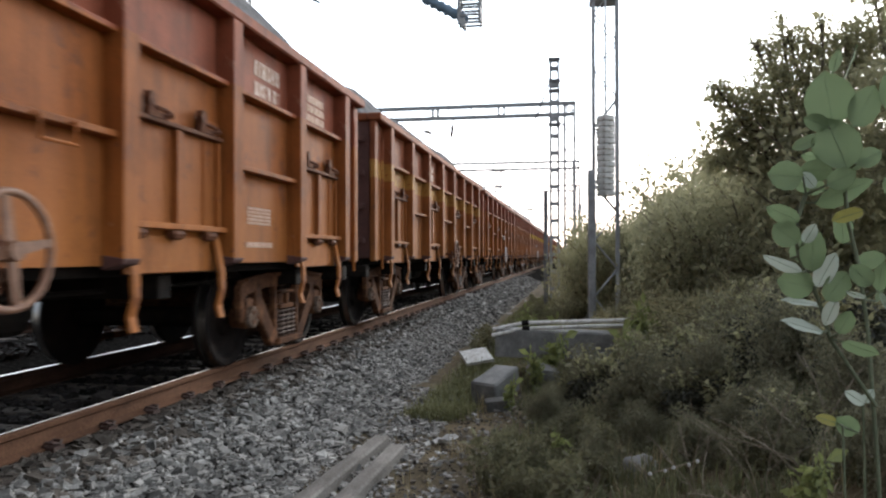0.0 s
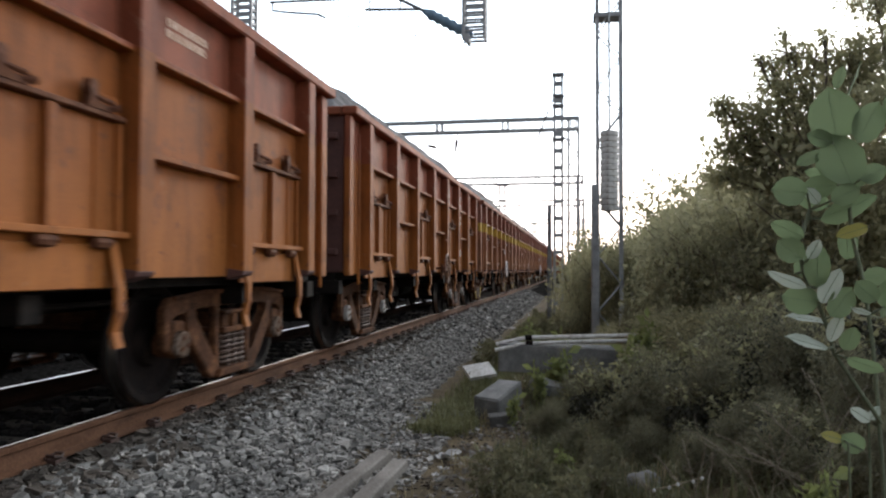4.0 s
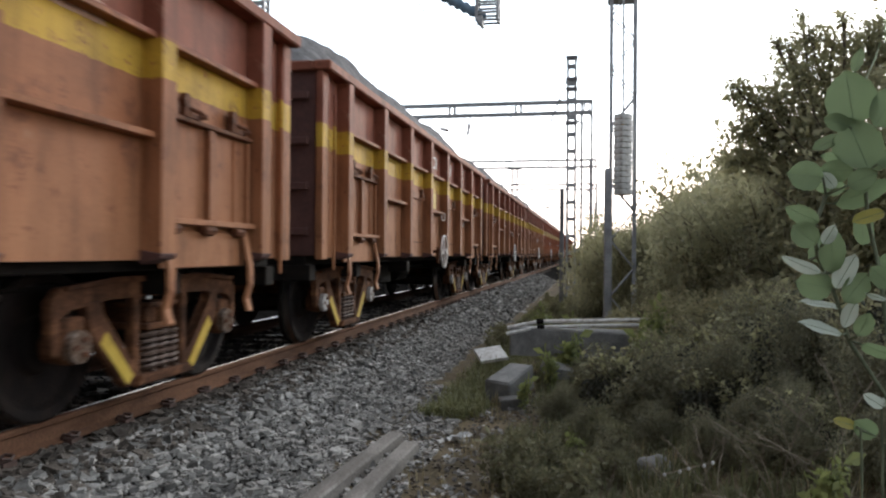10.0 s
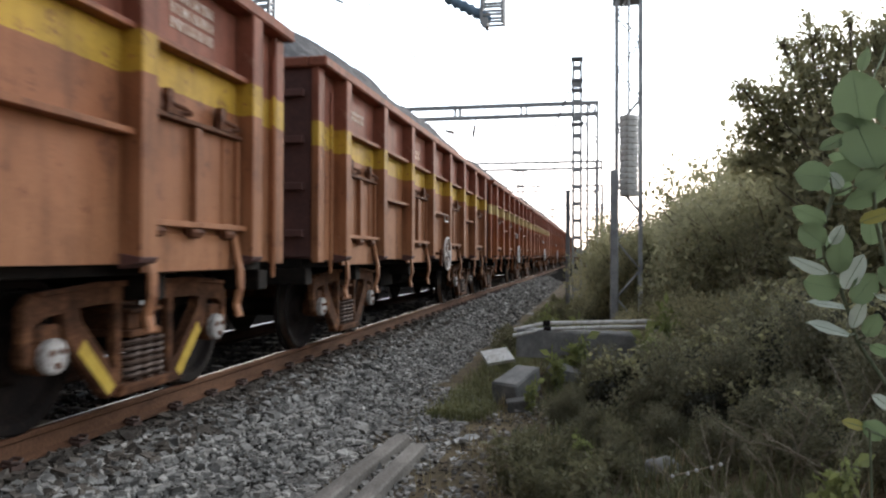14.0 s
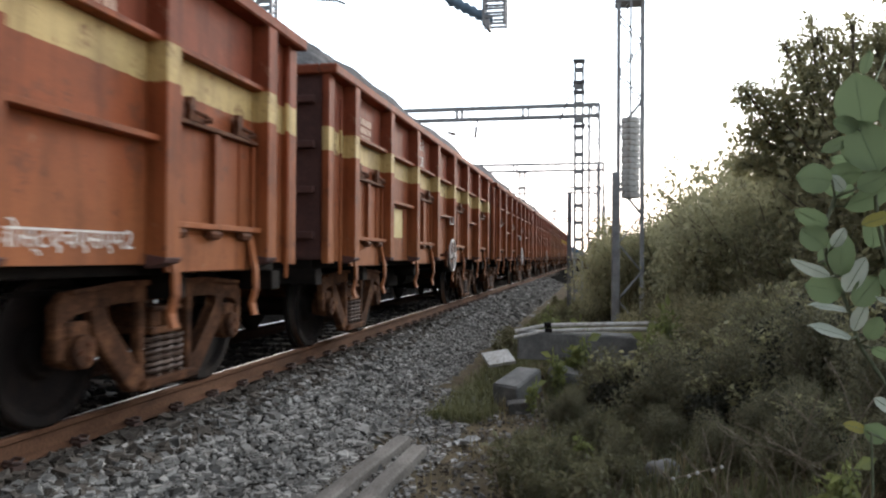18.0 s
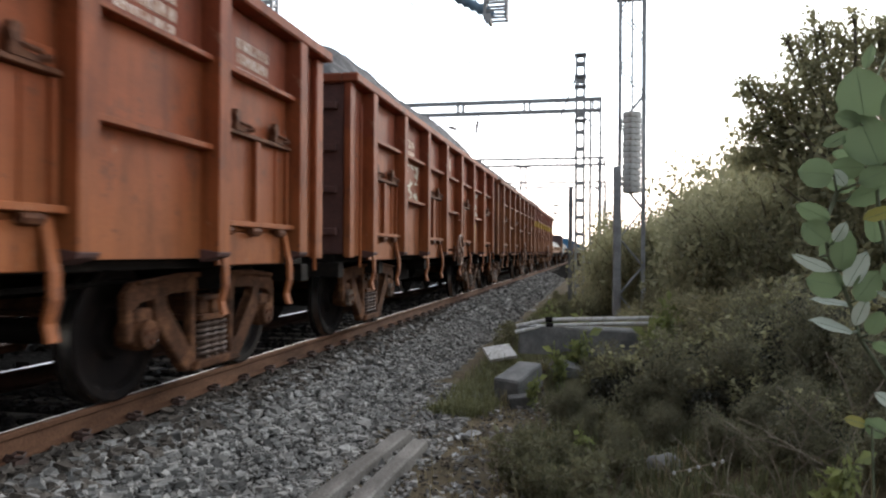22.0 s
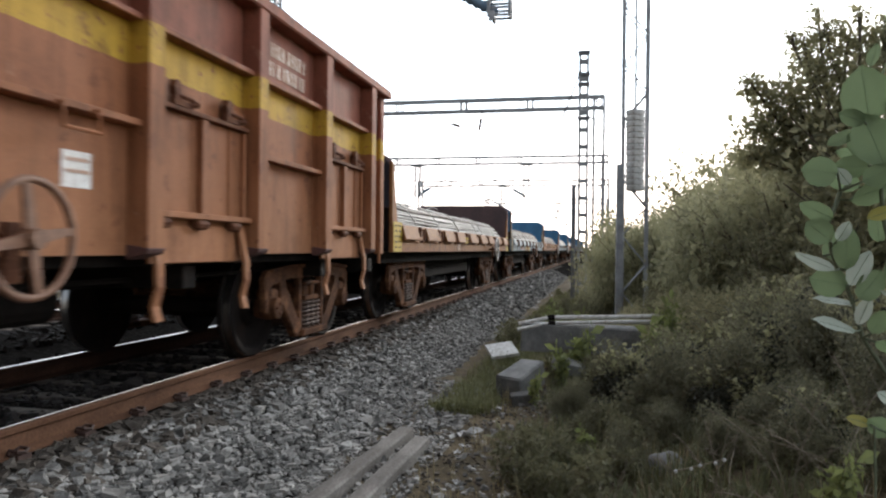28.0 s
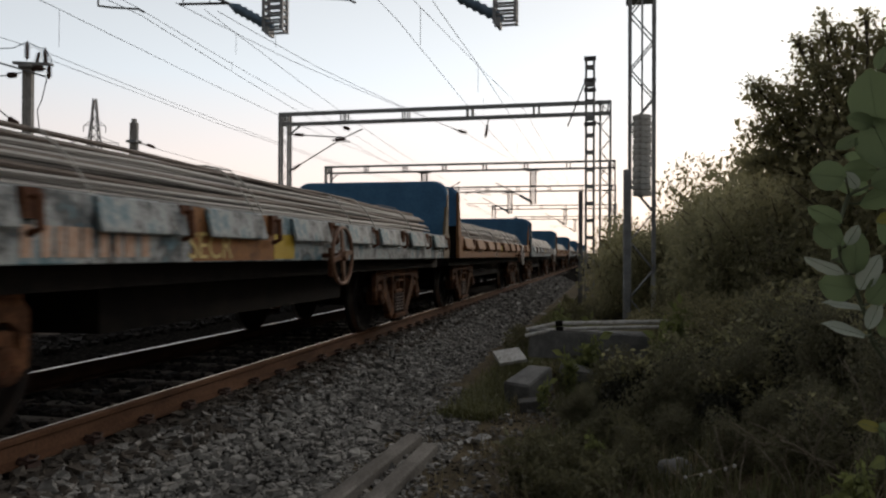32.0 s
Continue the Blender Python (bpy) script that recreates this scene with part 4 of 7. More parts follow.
BROWN = "weathered orange brown open goods wagon"
SPECS = [
    ("orange", BROWN + " and faded marks", dict(bars=[(5.12, 2.82, 2, 0.5, 0.15, False), (6, 2.86, 3, 0.5, 0.08, True), (5, 1.55, 5, 0.45, 0.025, True), (5, 1.2, 1, 0.5, 0.05, True)], wheel=-0.32, pale=False, heap=0.14)),
    ("tan", BROWN + " and a faded tan stripe", dict(bars=[(2, 2.86, 2, 0.6, 0.13, False)], plates=[(1, -0.45, 1.25, 1.62, 0.12, "white")], wheel=0.3, pale=False, heap=0.05)),
    ("orange", BROWN + " lettered in white", dict(words=[("दपूम", 2, 2.74, 0.38), ("SEC", 3, 2.74, 0.34)], bars=[(5, 2.9, 2, 0.5, 0.06, True)], wheel=-0.1, heap=0.00)),
    ("orange", BROWN + " with a torn notice", dict(bars=[(4, 2.8, 2, 0.4, 0.16, False), (5, 2.82, 2, 0.6, 0.15, False), (6, 2.8, 4, 0.4, 0.06, True), (5, 1.62, 5, 0.42, 0.02, False), (5, 1.2, 1, 0.6, 0.07, True)], plates=[(5, -0.05, 2.1, 2.48, 0.75, "peel"), (5, 0.3, 1.45, 1.6, 0.1, "white")], wheel=0.05, pale=False, heap=0.08)),
    ("yellow", BROWN + ", yellow stripe and torn white notice", dict(words=[("SEC", 2, 2.74, 0.26)], bars=[(5, 2.85, 3, 0.5, 0.07, True), (1, 1.72, 3, 0.75, 0.06, True), (0.9, 1.34, 2, 0.35, 0.055, True)], plates=[(5, 0, 1.95, 2.5, 0.85, "peel"), (1, 0.1, 1.95, 2.42, 0.9, "scraps")], wheel=0.05, heap=0.13)),
    ("yellow", BROWN + ", yellow stripe and yellow notice panel", dict(bars=[(3, 2.75, 2, 0.4, 0.14, True), (4, 2.72, 1, 0.3, 0.22, False), (5, 2.75, 4, 0.5, 0.06, True)], plates=[(3, -0.05, 1.96, 2.32, 0.6, "yellow"), (1, -0.35, 1.6, 1.8, 0.4, "yellow")], wheel=-0.05, pale=False, heap=0.07)),
    ("yellow", BROWN + ", yellow stripe and welded doors", dict(words=[("SECR", 3, 2.74, 0.36), ("दपूमरे", 4, 2.74, 0.34), ("BOSTHS", 5.15, 1.74, 0.16)], bars=[(5, 2.95, 3, 0.6, 0.1, False), (6, 2.95, 3, 0.5, 0.08, False)], plates=[(3, 0.0, 1.97, 2.27, 0.5, "yellow"), (1, -0.3, 1.55, 1.84, 0.42, "yellow")], plain_doors=(2, 4), wheel=-0.12, heap=0.12)),
    ("yellow", BROWN + ", yellow stripe and zone lettering", dict(words=[("NCR", 3, 2.72, 0.36), ("उमरे", 4, 2.74, 0.36)], bars=[(5, 2.95, 3, 0.6, 0.12, False), (6, 2.95, 3, 0.5, 0.08, False)], plates=[(3, 0.0, 1.97, 2.25, 0.5, "yellow"), (1, -0.3, 1.55, 1.8, 0.35, "yellow")], plain_doors=(2, 4), wheel=0.05, heap=0.08)),
    ("yellow", BROWN + " and a bright yellow stripe", dict(bars=[(0, 2.85, 2, 0.4, 0.05, False), (2, 2.8, 2, 0.4, 0.06, True)], wheel=-0.1, heap=0.09)),
    ("cream", "red brown open goods wagon with a cream stripe", dict(bars=[(2, 2.75, 2, 0.5, 0.15, False), (5, 2.75, 2, 0.6, 0.12, True)], words=[("बोस्टएचएसएम2", 5, 1.16, 0.19)], plates=[], wheel=-0.35, heap=0.08)),
    ("cream", "red brown open goods wagon with cream stripe and panel", dict(words=[("म रे", 2, 2.92, 0.26), ("CR", 2, 2.65, 0.28)], bars=[(6, 2.8, 3, 0.5, 0.08, True), (0, 2.8, 3, 0.4, 0.08, True)], plates=[(1, 0.02, 1.4, 1.83, 0.5, "cream")], wheel=0.0, heap=0.06)),
    ("red", "red oxide open goods wagon with yellow notice panels", dict(words=[("दपूमरे", 2, 2.93, 0.24), ("SECR", 2, 2.68, 0.24)], bars=[(5, 2.85, 3, 0.6, 0.09, False), (6, 2.8, 3, 0.5, 0.09, False)], plates=[(1, 0.12, 1.42, 1.84, 0.48, "yellow"), (1, -0.36, 1.60, 1.79, 0.18, "cream"), (3, -0.15, 1.62, 1.82, 0.66, "yellow"), (1, -0.1, 1.12, 1.28, 0.9, "white")], wheel=0.0, heap=0.12)),
    ("red", "red oxide open goods wagon with torn white notices", dict(bars=[(1, 2.75, 2, 0.5, 0.12, True), (3, 2.75, 1, 0.35, 0.22, True)], plates=[(1, 0.0, 1.95, 2.5, 0.9, "peel"), (5, 0.0, 1.98, 2.5, 0.8, "peel"), (5, 0.06, 1.36, 1.78, 0.36, "yellow")], wheel=0.0, pale=False, heap=0.09)),
    ("dull", BROWN + " in plain dusty paint", dict(words=[("उप", 3, 2.74, 0.34)], bars=[(4, 2.75, 2, 0.4, 0.06, True)], wheel=0.0, pale=False, heap=0.04)),
    ("yellow", BROWN + " with yellow stripe before flat wagons", dict(words=[("दपूम", 2, 2.72, 0.36)], bars=[(5, 2.85, 2, 0.75, 0.13, False)], plates=[(3, 0.19, 1.45, 1.66, 0.2, "white")], wheel=-0.33, pale=False, heap=0.00)),
]
for n, (paint, label, spec) in enumerate(SPECS):
    make_wagon(n, paint, label, spec)


# ---- flat wagons with steel rods ----
def patchy_paint(name, colours):
    """Faded side paint in uneven patches."""
    m, n, l, bsdf = nodes_of(name)
    co = n.new("ShaderNodeTexCoord").outputs["Object"]
    f = noise_of(n, l, co, 1.9, 7, 0.72, (1, 1.0, 0.9))
    stops = [(0.30 + 0.42 * i / (len(colours) - 1), c) for i, c in enumerate(colours)]
    col = ramp_of(n, l, f, stops)
    col = mix_of(n, l, 0.6, col, ramp_of(n, l, noise_of(n, l, co, 40, 3), [(0.3, (0.7, 0.7, 0.7)), (0.7, (1.15, 1.15, 1.15))]), "MULTIPLY")
    rust = math_of(n, l, "MULTIPLY", math_of(n, l, "GREATER_THAN", noise_of(n, l, co, 7, 6, 0.7, (1, 1, 0.4)), 0.60), 0.8)
    l.new(mix_of(n, l, rust, col, (0.07, 0.035, 0.022)), bsdf.inputs["Base Color"])
    bsdf.inputs["Roughness"].default_value = 0.7
    bump_of(n, l, f, bsdf, 0.3, 0.01)
    return m


TEAL_SIDE = patchy_paint("faded teal side paint", [(0.05, 0.04, 0.03), (0.12, 0.22, 0.25), (0.38, 0.40, 0.39), (0.08, 0.085, 0.085), (0.14, 0.25, 0.285), (0.2, 0.1, 0.06)])
RED_SIDE = patchy_paint("dusty orange brown side paint", [(0.05, 0.024, 0.012), (0.19, 0.075, 0.022), (0.30, 0.125, 0.034), (0.23, 0.09, 0.026), (0.33, 0.15, 0.048), (0.07, 0.036, 0.02)])
ROD_DARK = surface("dark steel rods", (0.07, 0.066, 0.062), (0.135, 0.128, 0.12), (0.22, 0.21, 0.195), 3, 50, 0.6, 0.4, 0.2, 0.004, (1, 0.1, 1))
ROD_RUST = surface("rust dusted steel rods", (0.09, 0.07, 0.058), (0.16, 0.13, 0.11), (0.24, 0.20, 0.17), 3, 50, 0.7, 0.3, 0.2, 0.004, (1, 0.1, 1))
TAN_PLATE = surface("worn tan plate paint", (0.07, 0.05, 0.03), (0.17, 0.12, 0.065), (0.27, 0.20, 0.11), 4, 40, 0.7)
NAVY = surface("grimy navy board paint", (0.008, 0.010, 0.016), (0.016, 0.021, 0.034), (0.034, 0.042, 0.06), 1.5, 30, 0.5)
FLAT_HALF, FLAT_PITCH = 6.72, 14.4


def rounded_board(r=0.24, w=1.47, z0=1.07, z1=2.46):
    pts = [(-w, z0), (w, z0)]
    for cx, a0 in ((w - r, 0), (-w + r, 90)):
        pts += [(cx + r * math.cos(radians(a0 + 15 * i)), z1 - r + r * math.sin(radians(a0 + 15 * i))) for i in range(7)]
    return pts


def make_flat(k, side, board, label, yellow):
    flat = thing("flat_wagon", label, "flat wagon", "flat wagons of the train")

    def deck(bm):
        box(bm, -1.44, 1.44, -FLAT_HALF, FLAT_HALF, 1.10, 1.19)
    piece("deck", "flat deck", deck, BLACK_STEEL, flat)

    def sides(bm):
        for s in (-1, 1):
            box(bm, min(s * 1.44, s * 1.50), max(s * 1.44, s * 1.50), -FLAT_HALF, FLAT_HALF, 1.06, 1.47)
    piece("side_beam", "flat sides", sides, side, flat, bevel=0.008)
    for i in range(9):
        y = -5.8 + i * 1.43

        def fold(bm):
            prism(bm, [(1.49, 1.46), (1.52, 1.46), (1.575, 1.27), (1.575, 1.245), (1.545, 1.245), (1.49, 1.44)], -0.46, 0.46, "y")
        piece("side_pocket", "flat pocket", fold, side, flat, pose(0, y + 0.1 * (i % 3), 0), bevel=0.008)

        def hook(bm):
            pipe(bm, [(1.50, 0, 1.40), (1.58, 0, 1.42), (1.59, 0, 1.25), (1.52, 0, 1.22)], 0.022, 6)
            box(bm, 1.50, 1.54, -0.06, 0.06, 1.30, 1.46)
        piece("lashing_hook", "flat hook", hook, LATCH, flat, pose(0, y + 0.66, 0))
    for e in (-1, 1):
        bd = piece("end_board", f"flat board {e}", lambda bm: prism(bm, rounded_board(), -0.05, 0.05, "y"), board, flat, pose(0, e * (FLAT_HALF - 0.1), 0), "tall rounded end board", 0.012)

        def rim(bm):
            pts = rounded_board()[2:]
            pipe(bm, [(x, 0, z) for x, z in pts], 0.035, 6)
        piece("board_rim", f"flat rim {e}", rim, board, bd)
        if yellow:
            piece("board_face", f"board face {e}", lambda bm: prism(bm, rounded_board(0.23, 1.45, 1.71, 2.44), min(e * 0.05, e * 0.060), max(e * 0.05, e * 0.060), "y"), NAVY, bd, None, "dark navy outer face of the board")
        piece("lower_board", f"lower board {e}", lambda bm: box(bm, -1.465, 1.465, min(e * 0.05, e * 0.062), max(e * 0.05, e * 0.062), 1.075, 1.70), BLACK_STEEL, bd, None, "grimy black lower part of the board")
        for s in (-1, 1):
            def gusset(bm, s=s, e=e):
                prism(bm, [(0.0, 1.47), (-e * 0.30, 1.47), (-e * 0.05, 2.36), (0.0, 2.36)], min(s * 1.44, s * 1.49), max(s * 1.44, s * 1.49), "x")
            piece("gusset", f"flat gusset {s} {e}", gusset, TAN_PLATE if k == 1 else side, flat, pose(0, e * FLAT_HALF, 0), "", 0.006)
        plate = piece("end_plate", "flat yellow plate" + str(yellow), lambda bm: box(bm, 1.502, 1.508, -0.23, 0.23, 1.065, 1.50), YELLOW_PLATE if yellow else TAN_PLATE if k == 1 else side, flat, pose(0, e * (FLAT_HALF - 0.24), 0),
                      "yellow plate with worn black figures" if yellow else "")
        if yellow:
            def dots(bm):
                for r in range(5):
                    for c in range(5):
                        if c != 2:
                            box(bm, 0, 0.003, -0.16 + 0.066 * c, -0.115 + 0.066 * c, 1.12 + 0.078 * r, 1.148 + 0.078 * r)
            tagged(piece("lettering", "plate dots", dots, DARK_LETTER, flat, pose(1.509, e * (FLAT_HALF - 0.24), 0)), "", "", "", "stuff")
        bogie(flat, e * 4.50, BOGIE)
        coupler(flat, e * (FLAT_HALF - 0.05), e)
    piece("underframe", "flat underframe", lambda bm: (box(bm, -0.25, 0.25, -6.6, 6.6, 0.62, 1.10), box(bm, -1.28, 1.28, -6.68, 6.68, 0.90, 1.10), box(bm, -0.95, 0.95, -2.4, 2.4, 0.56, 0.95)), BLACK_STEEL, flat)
    handwheel(flat, 0.38 if k == 1 else 2.62, HANDWHEEL if k != 1 else RUSTY_WHEEL, 1.11)
    if k == 1:
        flat_text("SECR", 0.28, CREAM_PLATE, flat, side_pose(-1.87, 1.09, 1.504))
        bars("flat marks", flat, -3.2, 1.10, 1, 1.1, 0.17, 0.05, FAINT, 1.503, 9)
        piece("painted_panel", "flat brown panel", lambda bm: box(bm, 0, 0.0025, -0.68, 0.68, 1.07, 1.46), RED_SIDE, flat, pose(1.4995, -1.45, 0), "brown painted lettering panel")
        piece("painted_panel", "flat yellow panel", lambda bm: box(bm, 0, 0.003, -0.22, 0.22, 1.08, 1.30), YELLOW_PLATE, flat, pose(1.502, -0.57, 0), "yellow painted panel")
    else:
        bars(f"flat marks {k}", flat, -1.1, 1.31, 2, 0.36, 0.05, 0.03, YELLOW_PLATE, 1.572, 9 + k)
        bars(f"flat marks low {k}", flat, -1.6, 1.09, 1, 0.32, 0.13, 0.05, FAINT, 1.503, 19 + k)
    offset = 14 * PITCH + 13.52 + FLAT_PITCH * k
    MOVERS.append((flat, offset))
    load = thing("steel_rod_bundle", "long grey steel rods lashed on a flat wagon", "steel rods", "rod bundles")
    rng = random.Random(300 + k)
    half_len = 5.98
    shell, core = [], []
    for row in range(17):
        z = 1.222 + row * 0.0385
        wide = 1.36 - 0.0011 * row * row
        m = max(8, int(2 * wide / 0.075))
        for i in range(m):
            x = -wide + 2 * wide * i / (m - 1) + rng.uniform(-0.015, 0.015)
            (shell if row == 16 or i >= m - 2 else core).append((x, z + (0.035 * (1 - (x / 1.08) ** 2) if row == 16 else 0.0), row))
    if k > 2:
        core, shell = core[::5] + shell, []

    def joined(bm):
        for x, z, row in core[::2]:
            rod(bm, (x, -half_len, z), (x, half_len - 0.04 * row, z), 0.032, 0.04, 4)
    tagged(piece("rods", f"inner rods {k}", joined, ROD, load), "", "", "", "stuff")
    for i, (x, z, row) in enumerate(shell):
        def one(bm, j=i % 9):
            r = random.Random(j)
            pts = [(r.uniform(-0.02, 0.02), -half_len + 2 * half_len * q / 6, r.uniform(-0.022, 0.022)) for q in range(7)]
            pipe(bm, pts, 0.016 + 0.002 * (j % 4), 6)
        piece("rod", f"rod {i % 9}", one, (ROD, ROD, ROD_DARK, ROD_RUST)[rng.randrange(4)], load, pose(x, rng.uniform(-0.15, 0.2) - 0.05 * max(0, row - 8), z + rng.uniform(-0.010, 0.010)))
    if k == 0:
        piece("bent_rod", "bent rod low", lambda bm: pipe(bm, [(-0.55, -0.6, 1.92), (-0.58, 0.4, 2.08), (-0.6, 1.05, 2.24), (-0.6, 1.5, 2.30), (-0.6, 1.8, 2.29), (-0.6, 2.25, 2.27)], 0.014, 6), ROD_DARK, load)
        piece("bent_rod", "bent rod far", lambda bm: pipe(bm, [(-0.28, 1.9, 1.96), (-0.3, 2.9, 2.15), (-0.3, 3.4, 2.24), (-0.3, 3.8, 2.29), (-0.3, 4.2, 2.28), (-0.3, 4.6, 2.23)], 0.014, 6), ROD_DARK, load)
    for y in (-4.9, -3.1, -1.2, -0.85, 1.5, 2.3, 4.2):
        def tie(bm):
            prof = [(1.40, 1.30), (1.39, 1.42), (1.345, 1.55), (1.26, 1.70), (1.12, 1.84), (0.90, 1.885), (0.5, 1.90)]
            pipe(bm, [(x + 0.02, 0.35 * (1.5 - z), z) for x, z in prof], 0.008, 5)
        piece("wire_tie", "wire tie", tie, STRAP, load, pose(0, y + rng.uniform(-0.3, 0.3), rng.uniform(0, 0.02)))
    MOVERS.append((load, offset))


make_flat(0, RED_SIDE, BROWN_END, "rusty red flat wagon with tall dark end boards", True)
make_flat(1, TEAL_SIDE, BLUE, "patchy teal and grey flat wagon with blue end boards", False)
for k in range(2, 8):
    make_flat(k, TEAL_SIDE if k % 2 else RED_SIDE, BLUE, "flat wagon with blue end boards further down the train", False)


# ---- overhead line: portals, masts, wires ----
def lattice_post(bm, x, y, z0, z1, w=0.32, d=0.18, pitch=0.6, plates=False, leg=0.025):
    for sx in (-1, 1):
        for sy in (-1, 1):
            cx, cy = x + sx * w / 2, y + sy * d / 2
            box(bm, cx - leg, cx + leg, cy - leg, cy + leg, z0, z1)
    z, flip = z0, 1
    while z + pitch < z1:
        for sy in (-1, 1):
            cy = y + sy * (d / 2 + 0.01)
            if plates:
                box(bm, x - w / 2, x + w / 2, cy - 0.006, cy + 0.006, z + 0.3 * pitch, z + 0.52 * pitch)
            else:
                rod(bm, (x - flip * w / 2, cy, z), (x + flip * w / 2, cy, z + pitch), 0.014, 0.014, 4)
        z, flip = z + pitch, -flip


def insulator(bm, p, q, r=0.07, sheds=6):
    """One turned body with sheds along it."""
    prof = [(0.0, r * 0.3), (0.1, r * 0.35)]
    for i in range(sheds):
        t = 0.12 + 0.76 * i / sheds
        prof += [(t, r * 0.4), (t + 0.03, r), (t + 0.45 * 0.76 / sheds, r * 0.85), (t + 0.7 * 0.76 / sheds, r * 0.4)]
    lathe_between(bm, p, q, prof + [(0.92, r * 0.35), (1.0, r * 0.3)], 10)


def cantilever(parent, x, y, z, s, reach=2.2):
    """Bracket tubes from a mast or drop arm over a track, with insulators."""
    foot, knee, tip = (x + s * 0.05, y, z - 0.05), (x + s * 1.05, y, z + 0.52), (x + s * (reach + 0.6), y, z + 1.45)
    tube = piece("bracket_tube", f"bracket {x} {y} {z}", lambda bm: rod(bm, knee, tip, 0.035), MAST_DARK, parent)
    piece("insulator", f"strut insulator {x} {y} {z}", lambda bm: lathe_between(bm, foot, knee, [(0, 0.06), (0.08, 0.10), (0.16, 0.10)] + [(0.2 + 0.07 * i, 0.085 + 0.035 * (i % 2)) for i in range(10)] + [(0.93, 0.07), (1.0, 0.05)]), ARM_BLUE, tube, None, "ribbed blue grey strut insulator", 0.0, True)
    piece("register_tube", f"register {x} {y} {z}", lambda bm: pipe(bm, [(x + s * 1.0, y, z + 0.52), (x + s * 1.15, y, z + 0.56), (x + s * 2.3, y, z + 0.62)], 0.028), MAST_DARK, tube)
    piece("steady_arm", f"steady {x} {y} {z}", lambda bm: pipe(bm, [(x + s * 4.34, y, z + 0.90), (x + s * 4.34, y, z + 0.72), (x + s * 4.0, y, z + 0.66), (x + s * 3.33, y, z + 0.58), (x + s * 3.16, y, z + 0.50)], 0.024), MAST_DARK, tube)
    piece("register_tube", f"upper register {x} {y} {z}", lambda bm: pipe(bm, [(x + s * 1.6, y, z + 0.85), (x + s * 4.4, y, z + 0.90)], 0.026), MAST_DARK, tube)
    for d in (1.55, 2.2):
        piece("stay", f"stay {x} {y} {z} {d}", lambda bm: rod(bm, (x + s * d, y, z + 0.58), (x + s * d, y, z + 0.86), 0.014), MAST_DARK, tube)


def lathe_between(bm, a, b, prof, seg=14):
    """A turned body along the line from a to b: profile of (share of the way, radius)."""
    a, b = Vector(a), Vector(b)
    q = (b - a).to_track_quat("Z", "Y")
    rings = [[bm.verts.new(a.lerp(b, t) + q @ Vector((math.cos(6.28318 * k / seg) * r, math.sin(6.28318 * k / seg) * r, 0))) for k in range(seg)] for t, r in prof]
    for A, B in zip(rings, rings[1:]):
        for k in range(seg):
            m = (k + 1) % seg
            bm.faces.new((A[k], A[m], B[m], B[k]))
    bm.faces.new(rings[0][::-1])
    bm.faces.new(rings[-1])


def ladder(bm, x, y, low, high, w=0.42, d=0.26):
    """An open drop arm: four angle legs with flat rungs, and a clamp lip at its foot."""
    for sx in (-1, 1):
        for sy in (-1, 1):
            box(bm, x + sx * w / 2 - 0.03, x + sx * w / 2 + 0.03, y + sy * d / 2 - 0.03, y + sy * d / 2 + 0.03, low, high)
    z = low + 0.02
    while z < high:
        for sy in (-1, 1):
            box(bm, x - w / 2, x + w / 2, y + sy * d / 2 - 0.012, y + sy * d / 2 + 0.012, z - 0.02, z + 0.03)
        for sx in (-1, 1):
            box(bm, x + sx * w / 2 - 0.012, x + sx * w / 2 + 0.012, y - d / 2, y + d / 2, z - 0.02, z + 0.03)
        z += 0.15
    prism(bm, [(x - w / 2 - 0.05, low + 0.12), (x - w / 2 + 0.06, low - 0.07), (x - w / 2 + 0.12, low - 0.07), (x - w / 2 + 0.12, low + 0.12)], y - d / 2 - 0.02, y + d / 2 + 0.02, "y")


def make_portal(y, left, right, height, drops, braced=True, depth=0.5):
    portal = thing("overhead_portal", "galvanised steel portal carrying the overhead line", "line portal", "overhead portals")

    def legs(bm, x):
        lattice_post(bm, x, y, -0.8, height, 0.45, 0.3, 0.55, False, 0.032 if y < 20 else 0.05)
    for x in (left, right):
        piece("portal_leg", f"leg {x} {y}", lambda bm, x=x: legs(bm, x), GALV, portal)

    def beam(bm):
        for dz in (0, -depth):
            for dy in (-0.2, 0.2):
                box(bm, left - 0.25, right + 0.25, y + dy - 0.05, y + dy + 0.05, height + dz - 0.055, height + dz + 0.055)
        k = max(3, round((right - left) / 3.2))
        for i in range(k + 1):
            x = left + (right - left) * i / k
            for dx in (-0.12, 0.12):
                for dy in (-0.2, 0.2):
                    box(bm, x + dx - 0.03, x + dx + 0.03, y + dy - 0.03, y + dy + 0.03, height - depth, height)
        for x, s in ((left, 1), (right, -1)):
            rod(bm, (x + s * 0.25, y, height - 1.0), (x + s * 0.9, y, height - depth), 0.045, 0.045, 6)
    piece("portal_beam", f"beam {y}", beam, GALV, portal)
    for x, low, s in drops:
        arm = piece("drop_arm", f"drop {x} {y}", lambda bm: (ladder(bm, x, y, low, height - depth - 0.05), box(bm, x - 0.5, x + 0.5, y - 0.12, y + 0.12, height - depth - 0.14, height - depth - 0.05)), GALV, portal)
        cantilever(portal, x, y, low + 0.15, s)
    return portal


